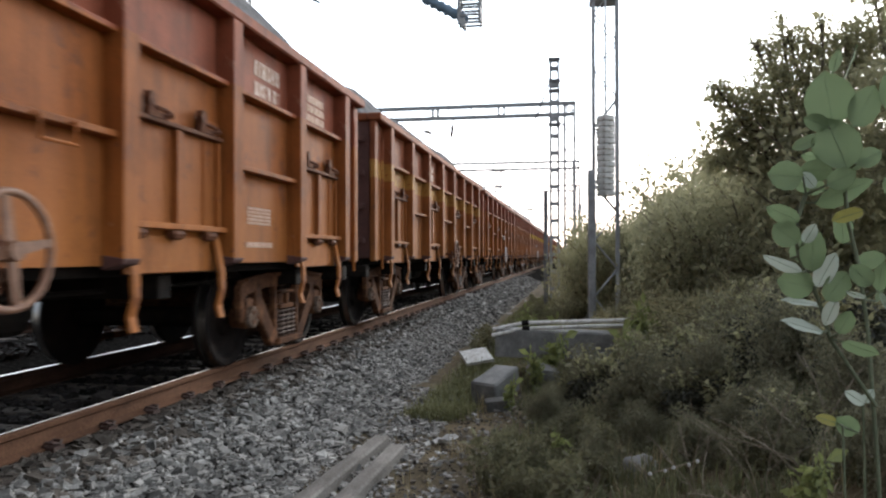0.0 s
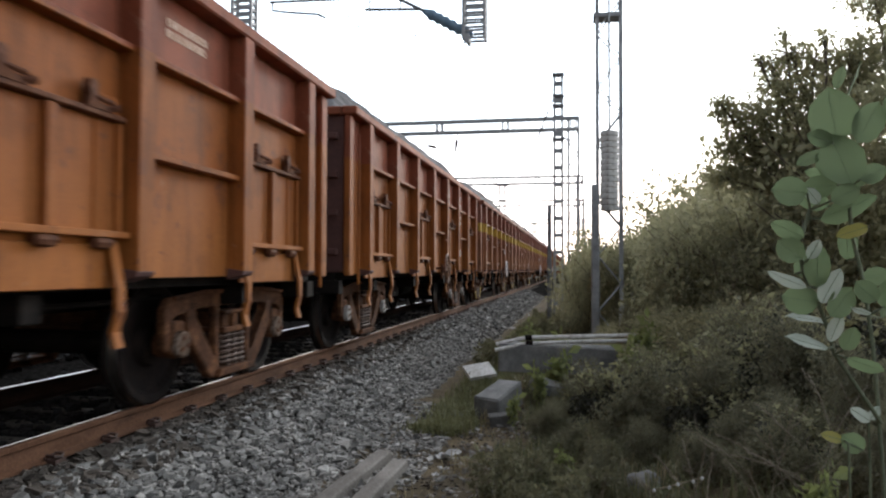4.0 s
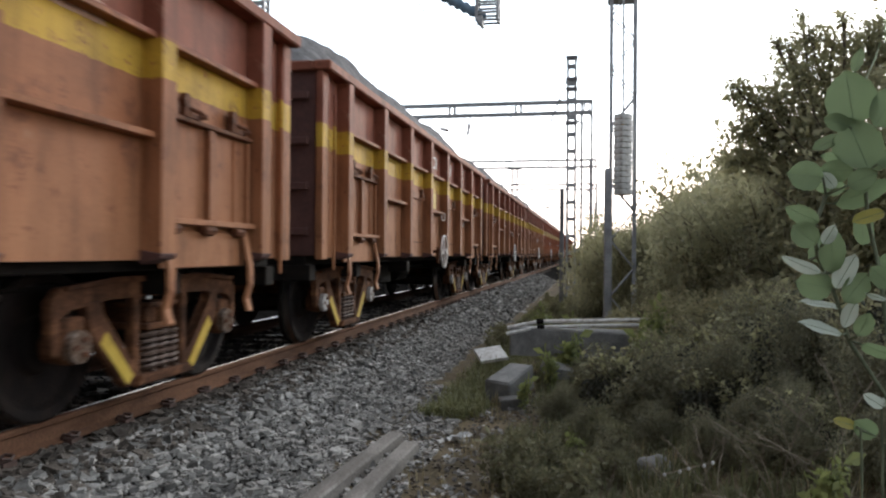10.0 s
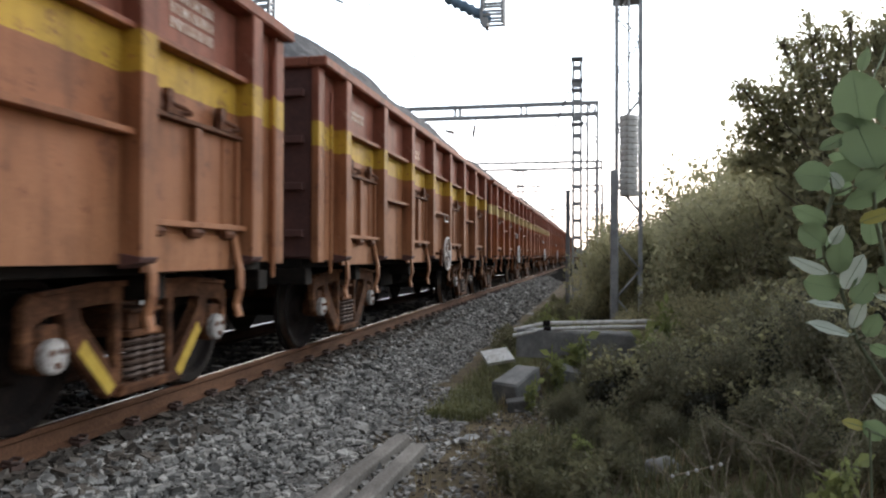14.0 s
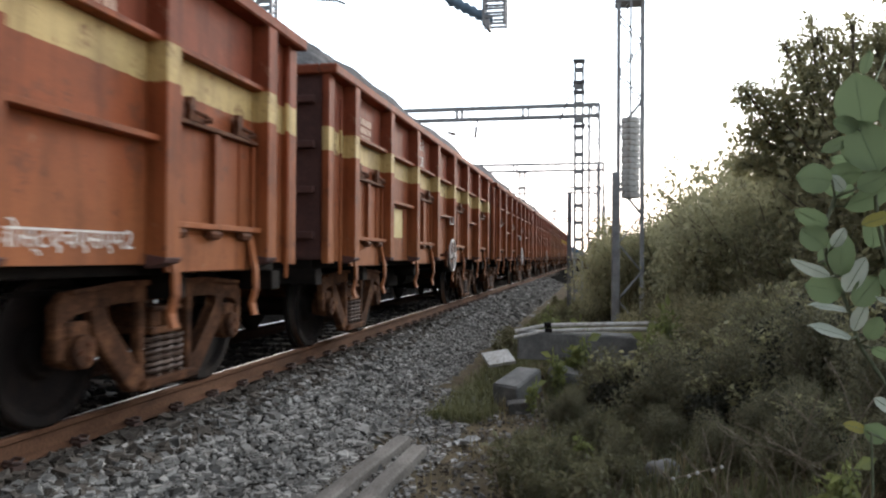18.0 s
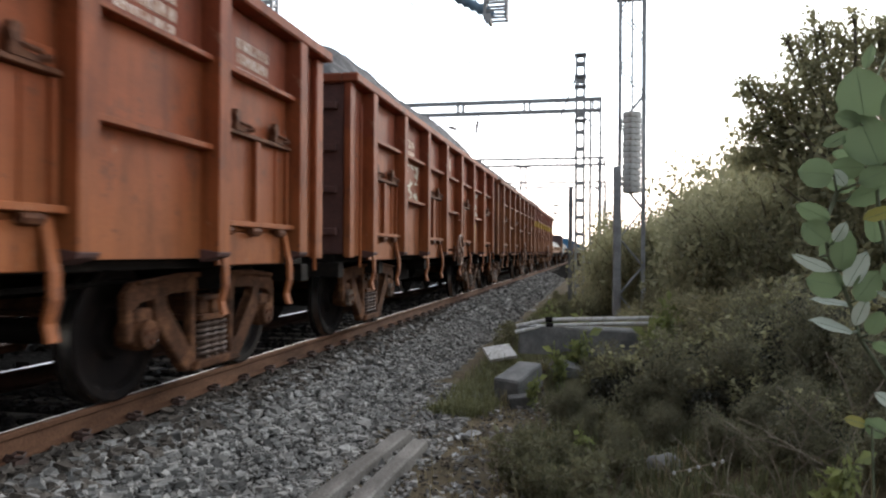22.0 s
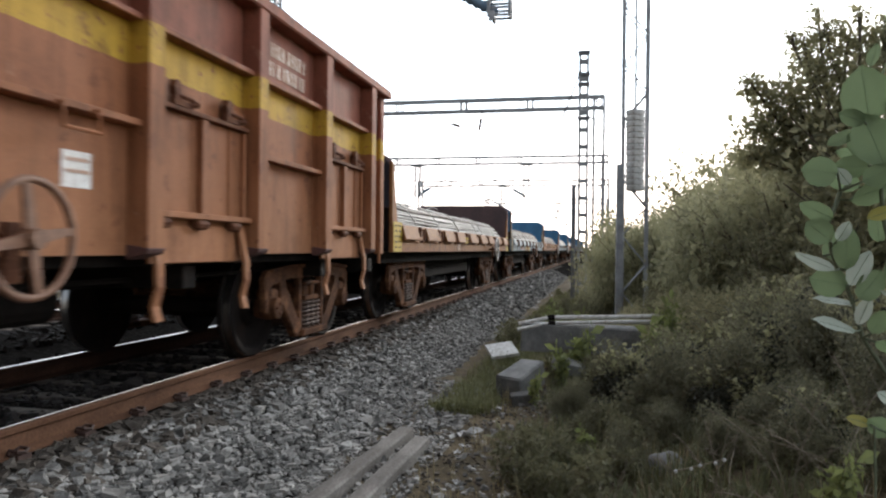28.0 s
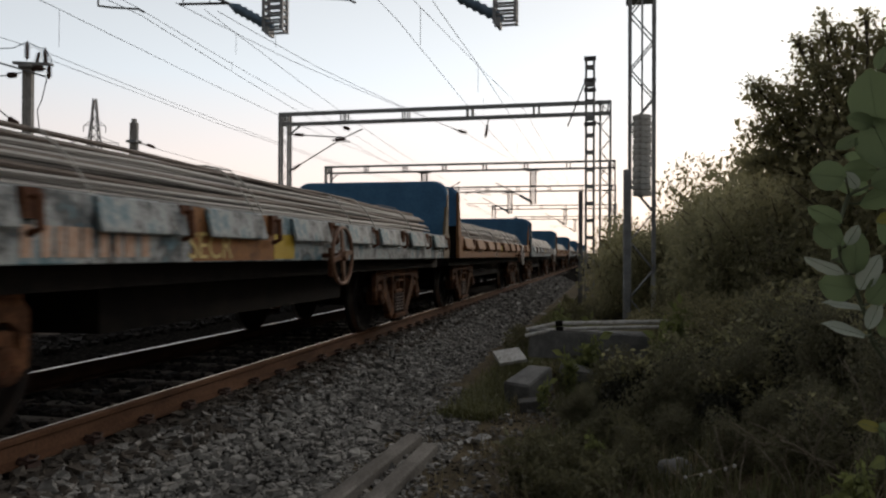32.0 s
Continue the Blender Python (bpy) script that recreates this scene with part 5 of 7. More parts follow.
make_portal(34.55, -11.2, 4.23, 8.0, [])
make_portal(56.1, -17.24, 4.59, 8.0, [(-9.45, 5.05, 1), (-1.13, 4.95, -1)])
make_portal(75.5, -13.9, 4.8, 8.0, [(-5.36, 5.3, -1)])
make_portal(104.6, -11.4, 5.2, 8.0, [(-1.5, 5.3, -1)])
make_portal(135.0, -12.0, 5.6, 8.0, [(-1.5, 5.3, -1)])
near_portal = make_portal(15.0, -19.0, 5.02, 9.3, [(2.37, 5.75, -1), (-2.61, 5.88, -1)])

piece("leg_plate", "near leg plate", lambda bm: box(bm, 4.72, 5.25, 14.8, 15.2, 6.03, 6.12), GALV, near_portal, bevel=0.01)

mast = thing("lattice_mast", "slim grey lattice mast with batten plates", "mast")
piece("mast_post", "front mast", lambda bm: lattice_post(bm, 3.74, 27.0, -0.9, 8.1, 0.27, 0.2, 0.60, True, 0.04), GALV, mast)
for z in (5.75, 6.95, 7.3, 8.06):
    piece("clamp", "mast clamp", lambda bm: box(bm, 3.53, 3.95, 26.83, 27.17, -0.05, 0.05), MAST_DARK, mast, pose(0, 0, z), bevel=0.01)
weights = thing("tension_weight", "stack of pale ribbed discs hanging beside the mast", "tension weight")
for i in range(14):
    piece("weight_disc", "weight disc", lambda bm: lathe(bm, [(0, 0.15), (0.012, 0.172), (0.094, 0.172), (0.106, 0.15)], 22, "z"), WHITE_CAP, weights, pose(5.01 + random.uniform(-0.008, 0.008), 14.62, 2.24 + i * 0.109))
piece("hanging_rod", "weight rod", lambda bm: rod(bm, (5.01, 14.62, 2.2), (5.01, 14.62, 9.0), 0.02), GALV, weights)
piece("guide_rail", "guide rail", lambda bm: rod(bm, (4.80, 14.6, 0.3), (4.80, 14.6, 5.5), 0.014), GALV, weights)
for x, y, z, words in ((3.44, 26.6, 3.35, "short dark square post beside the lattice mast"), (4.74, 14.4, 2.72, "short grey square post beside the tension weights")):
    stub = thing("line_post", words, "post", "short posts")
    piece("post_body", f"post {x}", lambda bm: box(bm, -0.075, 0.075, -0.08, 0.08, -z - 0.9, 0.0), GALV if y < 20 else MAST_DARK, stub, bevel=0.02)
    stub.matrix_basis = pose(x, y, z)


def wire_run(label, runs, droppers=()):
    """Parallel wires of one line, each a chain of points, with droppers between two of them."""
    run = thing("overhead_wire", label, "overhead wire", "overhead wires")
    for k, pts in enumerate(runs):
        def build(bm):
            line = []
            for a, b in zip(pts, pts[1:]):
                sag = 0.00022 * math.dist(a, b) ** 2
                for q in range(7 if b == pts[-1] else 6):
                    p = Vector(a).lerp(Vector(b), q / 6)
                    line.append((p.x, p.y, p.z - sag * 4 * (q / 6) * (1 - q / 6)))
            pipe(bm, line, 0.0082, 4)
        piece("wire", f"wire {label} {k}", build, WIRE, run)
    for x, y, z0, z1 in droppers:
        piece("dropper", f"dropper {label} {x} {y}", lambda bm: rod(bm, (x, y, z0), (x, y, z1), 0.006, 0.006, 4), WIRE, run)


wire_run("contact and carrying wires above the first track",
         [[(0.1, -20, 6.0), (0.1, 15, 6.0), (0.1, 56, 6.0), (0.0, 104, 6.0), (0.0, 180, 6.0)],
          [(0.1, -20, 6.9), (0.45, 15, 6.38), (1.2, 29, 6.72), (1.35, 56, 6.9), (0.0, 104, 6.9), (0.0, 180, 6.9)],
          [(0.86, 15, 6.33), (0.95, 20, 6.25), (1.0, 34.5, 6.0), (1.1, 56, 6.0)]],
         [(0.1, 17, 6.0, 6.9), (0.95, 20, 5.5, 6.25), (0.1, 26, 6.0, 6.6), (0.1, 36, 6.0, 6.5), (0.1, 46, 6.0, 6.6)])
wire_run("contact and carrying wires above the second track",
         [[(-5.5, -20, 6.2), (-5.85, 15, 6.46), (-6.9, 26, 6.45), (-7.9, 34.5, 6.6), (-9.0, 56, 6.6), (-9, 120, 6.6)],
          [(-5.5, -20, 7.0), (-5.92, 15, 6.63), (-6.9, 28, 6.75), (-7.9, 34.5, 7.1), (-9.0, 56, 6.9), (-9, 120, 6.9)],
          [(-5.0, 15, 6.69), (-4.7, 20.7, 6.80), (-2.2, 34.5, 6.83), (0.4, 56, 6.6)],
          [(-3.97, 15, 6.43), (-3.9, 20.7, 6.58), (-2.2, 34.5, 6.78)],
          [(-4.3, 15, 6.5), (-6.5, 56, 6.2), (-6.5, 120, 6.2)]],
         [(-6.3, 20, 6.45, 6.7), (-4.0, 18, 6.45, 6.75), (-4.85, 17.5, 6.2, 6.72)])
wire_run("thin wires above a further track", [[(-8.0, -10, 6.8), (-8.3, 15, 6.9), (-8.4, 56, 6.9), (-8.4, 140, 6.9)], [(-12.0, -10, 6.8), (-11.0, 18, 6.75), (-11.2, 56, 6.8), (-11.2, 140, 6.8)],
                                              [(-10.8, 18, 6.5), (-9.5, 75, 7.2)], [(-13.5, 26, 5.4), (-11.0, 104, 7.0)]], [(-8.3, 15.4, 6.0, 6.9)])


def make_hanger(points, blobs, label):
    hang = thing("insulator_set", label, "insulator", "insulators on the portal")
    if points:
        piece("tube", f"hanger {points[0]}", lambda bm: [pipe(bm, list(p), 0.03) for p in points], MAST_DARK, hang)
    for a, b in blobs:
        piece("insulator", f"blob {a}", lambda bm: insulator(bm, a, b, 0.10, 6), INSULATOR, hang)


PY = 34.2
make_hanger([((-10.9, PY, 6.95), (-7.9, PY, 6.72)), ((-10.9, PY, 5.1), (-8.2, PY, 6.62), (-7.1, PY, 7.1)), ((-8.6, PY, 6.6), (-7.7, PY, 6.5))],
            [((-10.6, PY, 6.94), (-10.0, PY, 6.9)), ((-10.7, PY, 5.2), (-10.2, PY, 5.5)), ((-8.5, PY, 6.66), (-7.9, PY, 6.62)), ((-8.05, PY, 7.22), (-7.7, PY, 7.1))], "bracket tubes and brown insulators on the portal leg")
make_hanger([((-1.0, PY, 7.5), (-1.06, PY, 7.1))], [((-1.06, PY, 7.15), (-1.16, PY, 6.5))], "single brown insulator hanging from the portal beam")
make_hanger([((-2.7, PY, 7.0), (-2.4, PY, 6.85))], [((-2.45, PY, 6.88), (-2.0, PY, 6.76))], "brown strain insulator in the carrying wire")
make_hanger([((2.9, PY - 6, 5.9), (3.6, PY - 7, 7.4))], [], "thin stay rod beside the lattice mast")


# ---- further line-side structures ----
def make_line_pole(x, y, top, r, arms, label):
    pole = thing("line_pole", label, "pole", "line poles")

    def shaft(bm):
        for s in (-1, 1):
            box(bm, s * r * 0.7 - r * 0.3, s * r * 0.7 + r * 0.3, -0.06, 0.06, -1.0, top)
        box(bm, -r * 0.5, r * 0.5, -0.025, 0.025, -1.0, top)
        z = 0.5
        while z < top:
            box(bm, -r * 0.5, r * 0.5, -0.055, 0.055, z, z + 0.28)
            z += 0.62
    piece("shaft", f"pole {x}", shaft, PALE_CONCRETE, pole)
    if arms:
        piece("cap", f"cap {x}", lambda bm: box(bm, -r - 0.05, r + 0.05, -0.17, 0.17, top - 0.02, top + 0.05), GALV, pole, bevel=0.01)
        piece("crossarm", f"crossarm {x}", lambda bm: prism(bm, [(-0.48, 0.10), (0.77, -0.01), (0.77, 0.07), (-0.48, 0.18)], -0.07, 0.07, "y"), GALV, pole, pose(0, 0, top + 0.02), bevel=0.01)
        piece("crossarm", f"low crossarm {x}", lambda bm: prism(bm, [(-0.95, 0.14), (0.69, -0.36), (0.69, -0.31), (-0.95, 0.19)], -0.03, 0.03, "y"), MAST_DARK, pole, pose(0, -0.15, top + 0.02))
        for a, b in (((-0.05, 0.22), (-0.04, 0.74)), ((0.55, 0.06), (0.54, 0.52)), ((0.26, 0.12), (0.36, 0.42)), ((0.67, 0.02), (0.67, -0.34)), ((0.08, -0.03), (0.55, -0.05)), ((-0.69, -0.18), (-0.36, -0.18)), ((-0.64, -1.38), (-0.28, -1.60))):
            piece("insulator", f"pin {x} {a}", lambda bm: insulator(bm, (a[0], 0, top + a[1]), (b[0], 0, top + b[1]), 0.085, 6), INSULATOR, pole)
        piece("jumper", f"jumper {x}", lambda bm: pipe(bm, [(-1.2, 0, top + 0.60), (-0.5, 0, top + 0.58), (-0.04, 0, top + 0.72), (0.3, 0, top + 0.56), (0.54, 0, top + 0.50), (0.75, 0, top + 0.2), (0.45, 0, top - 0.9), (0.3, 0, top - 1.2), (0.38, 0, top - 1.8)], 0.014, 5), WIRE, pole)
        piece("stay", f"stay {x}", lambda bm: pipe(bm, [(-1.5, 0, top - 0.19), (-0.69, 0, top - 0.18), (-0.1, 0, top - 0.10)], 0.018, 5), MAST_DARK, pole)
        piece("stay", f"low stay {x}", lambda bm: pipe(bm, [(-1.3, 0, top - 0.8), (-0.85, 0, top - 1.22), (-0.2, 0, top - 1.65)], 0.022, 5), MAST_DARK, pole)
    else:
        piece("insulator", f"side insulator {x}", lambda bm: (insulator(bm, (0.55, 0, top - 0.85), (0.95, 0, top - 1.0), 0.07, 5), rod(bm, (0, 0, top - 0.7), (0.95, 0, top - 1.0), 0.02)), INSULATOR, pole)
        piece("clamp", f"clamp {x}", lambda bm: box(bm, -0.22, 0.22, -0.2, 0.2, top - 0.78, top - 0.68), GALV, pole)
    pole.matrix_basis = pose(x, y, 0)


make_line_pole(-11.43, 18.0, 6.29, 0.15, True, "thick grey concrete pole with insulators and crossarm")
make_line_pole(-13.65, 26.0, 6.2, 0.16, False, "plain grey concrete pole beyond the second track")


def make_pylon(x, y, h):
    pylon = thing("transmission_tower", "distant grey lattice transmission tower", "tower")

    def body(bm):
        def half(z):
            return 4.4 * (1 - z / h) ** 1.3 + 0.3
        zs = [0, 5, 9.5, 13.5, 17, 20, 22.6, 25, 27, 29, 31, 33, h]
        for a, b in zip(zs, zs[1:]):
            for sx in (-1, 1):
                for sy in (-1, 1):
                    rod(bm, (sx * half(a), sy * half(a), a), (sx * half(b), sy * half(b), b), 0.20, 0.18, 4)
                rod(bm, (sx * half(a), -half(a), a), (-sx * half(b), -half(b), b), 0.11, 0.11, 4)
                rod(bm, (sx * half(a), half(a), a), (sx * half(b), -half(b), b), 0.11, 0.11, 4)
    piece("tower_body", "tower body", body, GALV, pylon)
    for z, reach in ((27.2, 5.2), (24.6, 3.0), (31.0, 2.4)):
        piece("tower_arm", f"tower arm {z}", lambda bm: [(rod(bm, (s * 0.5, 0, z), (s * reach, 0, z - 0.4), 0.10, 0.06, 4), rod(bm, (s * 0.4, 0, z + 1.3), (s * reach, 0, z - 0.4), 0.08, 0.05, 4), rod(bm, (s * reach, 0, z - 0.4), (s * reach, 0, z - 1.8), 0.1, 0.1, 6)) for s in (-1, 1)], GALV, pylon)
    pylon.matrix_basis = pose(x, y, -0.6, 0, 0, 20)


make_pylon(-109.9, 150.0, 36.8)


def low_wall():
    wall = thing("boundary_wall", "low pale concrete boundary wall past the tracks", "wall", "", "structure")
    for i in range(26):
        y = 4 + i * 2.1
        piece("wall_panel", "wall panel", lambda bm: box(bm, -0.05, 0.05, -0.92, 0.92, -0.45, 0.26), PALE_CONCRETE, wall, pose(-13.0, y, random.uniform(-0.05, 0.05)), bevel=0.01)
        piece("wall_post", "wall post", lambda bm: box(bm, -0.09, 0.09, -0.09, 0.09, -0.8, 0.42), CONCRETE, wall, pose(-12.98, y + 1.05, 0), bevel=0.01)


low_wall()


# ---- debris beside the line ----
def slab(name, label, category, size, m, material, group=""):
    ob = piece(name, f"{name} {size}", lambda bm: chipped(bm, size), material, None, m)
    return tagged(ob, label, category, group)


def chipped(bm, size):
    """A block with worn, uneven corners."""
    rng = random.Random(int(sum(size) * 1000))
    a, b, c = size
    bm2 = bmesh.ops.create_cube(bm, size=1.0)["verts"]
    for v in bm2:
        v.co = Vector((v.co.x * a, v.co.y * b, v.co.z * c))
    bmesh.ops.bevel(bm, geom=bm.edges[:], offset=min(size) * 0.05, segments=1, affect="EDGES")
    for v in bm.verts:
        v.co += Vector((rng.uniform(-1, 1), rng.uniform(-1, 1), rng.uniform(-1, 1))) * min(size) * 0.03


slab("concrete_slab", "grey concrete slab propped above the weeds", "concrete slab", (1.60, 0.50, 0.38), pose(4.12, 10.6, -0.10, 0, 1.2, 3), CONCRETE, "concrete debris")
# Dark block fills the void under the slab; its tone stands for shade.
slab("concrete_block", "concrete block under the propped slab, toned dark as shade", "concrete block", (0.8, 0.4, 0.5), pose(4.2, 10.85, -0.53, 0, 0, 10), DARK_CONCRETE, "concrete debris")
slab("concrete_block", "pale square cut concrete block among weeds", "concrete block", (0.32, 0.66, 0.28), pose(3.49, 8.93, -0.42, 11, 3, -20), CONCRETE, "concrete debris")
slab("concrete_block", "grey upright concrete block among weeds", "concrete block", (0.26, 0.26, 0.44), pose(3.58, 8.42, -0.70, 0, -5, 12), DARK_CONCRETE, "concrete debris")
slab("concrete_block", "broken concrete lump beside the slab", "concrete block", (0.36, 0.3, 0.14), pose(4.02, 9.7, -0.36, 14, 10, 30), CONCRETE, "concrete debris")
slab("concrete_flag", "thin pale concrete flag lying in grass", "concrete flag", (0.42, 0.5, 0.05), pose(2.93, 11.5, -0.43, 14, -8, 20), WHITE_CAP, "concrete debris")


def rock(size, m, seed, label):
    def build(bm):
        bmesh.ops.create_icosphere(bm, subdivisions=3, radius=1.0)
        for v in bm.verts:
            k = 1 + 0.28 * noise.noise(v.co * 1.1 + Vector((seed, 0, 0))) + 0.10 * noise.noise(v.co * 3.5 + Vector((0, seed, 0)))
            v.co = Vector((v.co.x * size[0], v.co.y * size[1], v.co.z * size[2])) * k * 0.5
    tagged(piece("rock", f"rock {seed}", build, CONCRETE, None, m, smooth=True), label, "rock", "rocks")


rock((0.29, 0.24, 0.22), pose(4.92, 5.9, -0.5, 10, 5, 30), 3, "rounded grey rock in the dry weeds")
rock((0.17, 0.19, 0.13), pose(5.5, 6.0, -0.42, 10, 5, 60), 5, "small grey rock in the dry weeds")
for i, (y, z, bend) in enumerate(((10.50, 0.185, 0.0), (10.38, 0.115, 0.01))):
    ob = piece("pipe", f"white pipe {i}", lambda bm: pipe(bm, [(3.30, y - 0.1, z - 0.09), (3.72, y, z), (4.6, y + 0.06, z + 0.03 + bend), (5.6, y + 0.2, z + 0.06)], 0.026, 8), WHITE_CAP)
    tagged(ob, "long white painted pipe lying on the slab", "pipe", "pipes")
for i, x in enumerate((3.74, 3.76)):
    ob = piece("pipe_wrap", f"pipe wrap {i}", lambda bm: lathe(bm, [(-0.05, 0.032), (-0.04, 0.038), (0.04, 0.038), (0.05, 0.032)], 10, "x"), BLACK_STEEL, None, pose(x, (10.50, 10.38)[i] + 0.002, (0.186, 0.116)[i]))
    tagged(ob, "black rubber wrap tied round a white pipe", "pipe wrap", "pipe wraps")
for x0, y0, x1, y1 in ((2.68, 6.7, 2.56, 4.3), (2.895, 6.4, 2.85, 4.3)):
    ob = piece("sleeper_beam", f"beam {x0}", lambda bm: prism(bm, [(-0.075, 0), (0.075, 0), (0.07, 0.11), (-0.07, 0.11)], -math.hypot(x1 - x0, y1 - y0) / 2, math.hypot(x1 - x0, y1 - y0) / 2, "y"), BEAM, None,
               pose((x0 + x1) / 2, (y0 + y1) / 2, -0.625, 0, 0, -math.degrees(math.atan2(x0 - x1, y0 - y1))), bevel=0.012)
    tagged(ob, "weathered grey concrete beam half sunk in ballast", "beam", "beams")


def litter(x, y, size, seed, material, label):
    rng = random.Random(seed)

    def build(bm):
        g = 5
        v = [[bm.verts.new(((i / g - 0.5) * size, (j / g - 0.5) * size * 0.7, rng.uniform(0, 0.3) * size)) for i in range(g + 1)] for j in range(g + 1)]
        for j in range(g):
            for i in range(g):
                if rng.random() > 0.12:
                    bm.faces.new((v[j][i], v[j][i + 1], v[j + 1][i + 1], v[j + 1][i]))
    ob = piece("litter", f"litter {seed}", build, material, None, pose(x, y, ground_z(x, y) + 0.03, 0, 0, rng.uniform(0, 360)))
    tagged(ob, label, "litter", "litter")


rngl = random.Random(44)
litter(3.22, 6.95, 0.22, 1, PAPER, "crumpled white plastic wrapper on bare earth")
for i in range(16):
    litter(rngl.uniform(2.9, 3.8), rngl.uniform(4.6, 8.0), rngl.uniform(0.05, 0.10), 10 + i, DRY if i % 3 else PAPER, "scrap of pale paper among the weeds")
litter(2.75, 13.5, 0.16, 40, PAPER, "crumpled white scrap at the edge of the ballast")


# ---- plants ----
def leaf_cloud(name, count, centre, radii, size, material, seed, lumps=6, aspect=0.5, spread=(0.28, 0.55)):
    """A crown of many small folded leaves gathered in uneven clumps."""
    rng = np.random.default_rng(seed)
    cl = rng.normal(0, 1, (lumps, 3))
    cl = cl / np.linalg.norm(cl, axis=1, keepdims=True) * rng.uniform(0.3, 0.85, (lumps, 1))
    cl[:, 2] = np.abs(cl[:, 2]) * 1.15 - 0.3
    rad = rng.uniform(*spread, lumps)
    who = rng.integers(0, lumps, count)
    d = rng.normal(0, 1, (count, 3))
    d /= np.linalg.norm(d, axis=1, keepdims=True)
    p = cl[who] + d * (rad[who] * rng.uniform(0.05, 1.0, count) ** 0.55)[:, None]
    p = p * np.array(radii) + np.array(centre)
    u = rng.normal(0, 1, (count, 3)) + d * 0.5 - np.array([0, 0, 0.35])
    u /= np.linalg.norm(u, axis=1, keepdims=True)
    w = np.cross(u, rng.normal(0, 1, (count, 3)))
    w /= np.linalg.norm(w, axis=1, keepdims=True)
    nrm = np.cross(u, w)
    s = (size * rng.lognormal(0, 0.35, count))[:, None]
    quad = np.stack([p, p + u * s * 0.5 + w * s * aspect * 0.5 + nrm * s * 0.08, p + u * s, p + u * s * 0.5 - w * s * aspect * 0.5 + nrm * s * 0.08], 1)
    faces = (4 * np.arange(count)[:, None] + np.array([0, 1, 2, 3])).tolist()
    return raw(name, quad.reshape(-1, 3).tolist(), faces, material), cl * np.array(radii) + np.array(centre)


def make_bush(name, label, category, count, radii, size, material, seed, lumps=7, trunk=0.03, lift=0.55, group="bushes", bark=None, spread=(0.28, 0.55)):
    bush = thing(name, label, category, group)
    me, lumps_at = leaf_cloud("crown", count, (0, 0, radii[2] * lift), radii, size, material, seed, lumps, 0.5, spread)
    crown = new("crown", me)
    crown.parent = bush
    rng = random.Random(seed)

    def stems(bm):
        for c in lumps_at:
            mid = Vector((c[0] * 0.35 + rng.uniform(-0.1, 0.1), c[1] * 0.35 + rng.uniform(-0.1, 0.1), c[2] * 0.5))
            root = Vector((rng.uniform(-0.08, 0.08), rng.uniform(-0.08, 0.08), -0.15))
            rod(bm, root, mid, trunk, trunk * 0.7, 6)
            rod(bm, mid, c, trunk * 0.7, trunk * 0.25, 6)
            for _ in range(7):
                tip = Vector(c) + Vector((rng.uniform(-1, 1) * radii[0], rng.uniform(-1, 1) * radii[1], rng.uniform(-0.4, 1) * radii[2])) * 0.45
                rod(bm, mid.lerp(Vector(c), rng.uniform(0.4, 1)), tip, trunk * 0.3, trunk * 0.12, 4)
    piece("trunk", f"trunk {seed}", stems, bark or BARK, bush)
    return bush


PLANTED = set()


def plant(bush, x, y, scale, turn, tall=1.0):
    m = pose(x, y, ground_z(x, y), 0, 0, turn) @ Matrix.Diagonal((scale, scale, scale * tall, 1))
    if bush.name in PLANTED:
        return copy_thing(bush, m)
    PLANTED.add(bush.name)
    bush.matrix_basis = m
    return bush


bush_a = make_bush("bush", "dense dusty green bush on the bank", "bush", 18000, (1.0, 1.0, 1.0), 0.046, LEAF_A, 11, 11)
bush_b = make_bush("bush", "olive green scrub bush on the bank", "bush", 15000, (1.0, 1.0, 0.9), 0.042, LEAF_B, 12, 10)
bush_c = make_bush("bush", "thin dry brown scrub on the bank", "bush", 4200, (0.9, 0.9, 1.0), 0.045, LEAF_DRY, 14, 12, 0.02, 0.6, "bushes", DRY)
weed = make_bush("weed", "low leafy weed on the ballast edge", "weed", 900, (0.22, 0.22, 0.28), 0.035, LEAF_DRY, 15, 6, 0.006, 0.5, "weeds", DRY)
sapling = make_bush("sapling", "bright green young sapling by the slab", "sapling", 260, (0.16, 0.16, 0.30), 0.055, LEAF_C, 16, 7, 0.006, 0.9, "saplings", MILK_STEM)
rngp = random.Random(5)


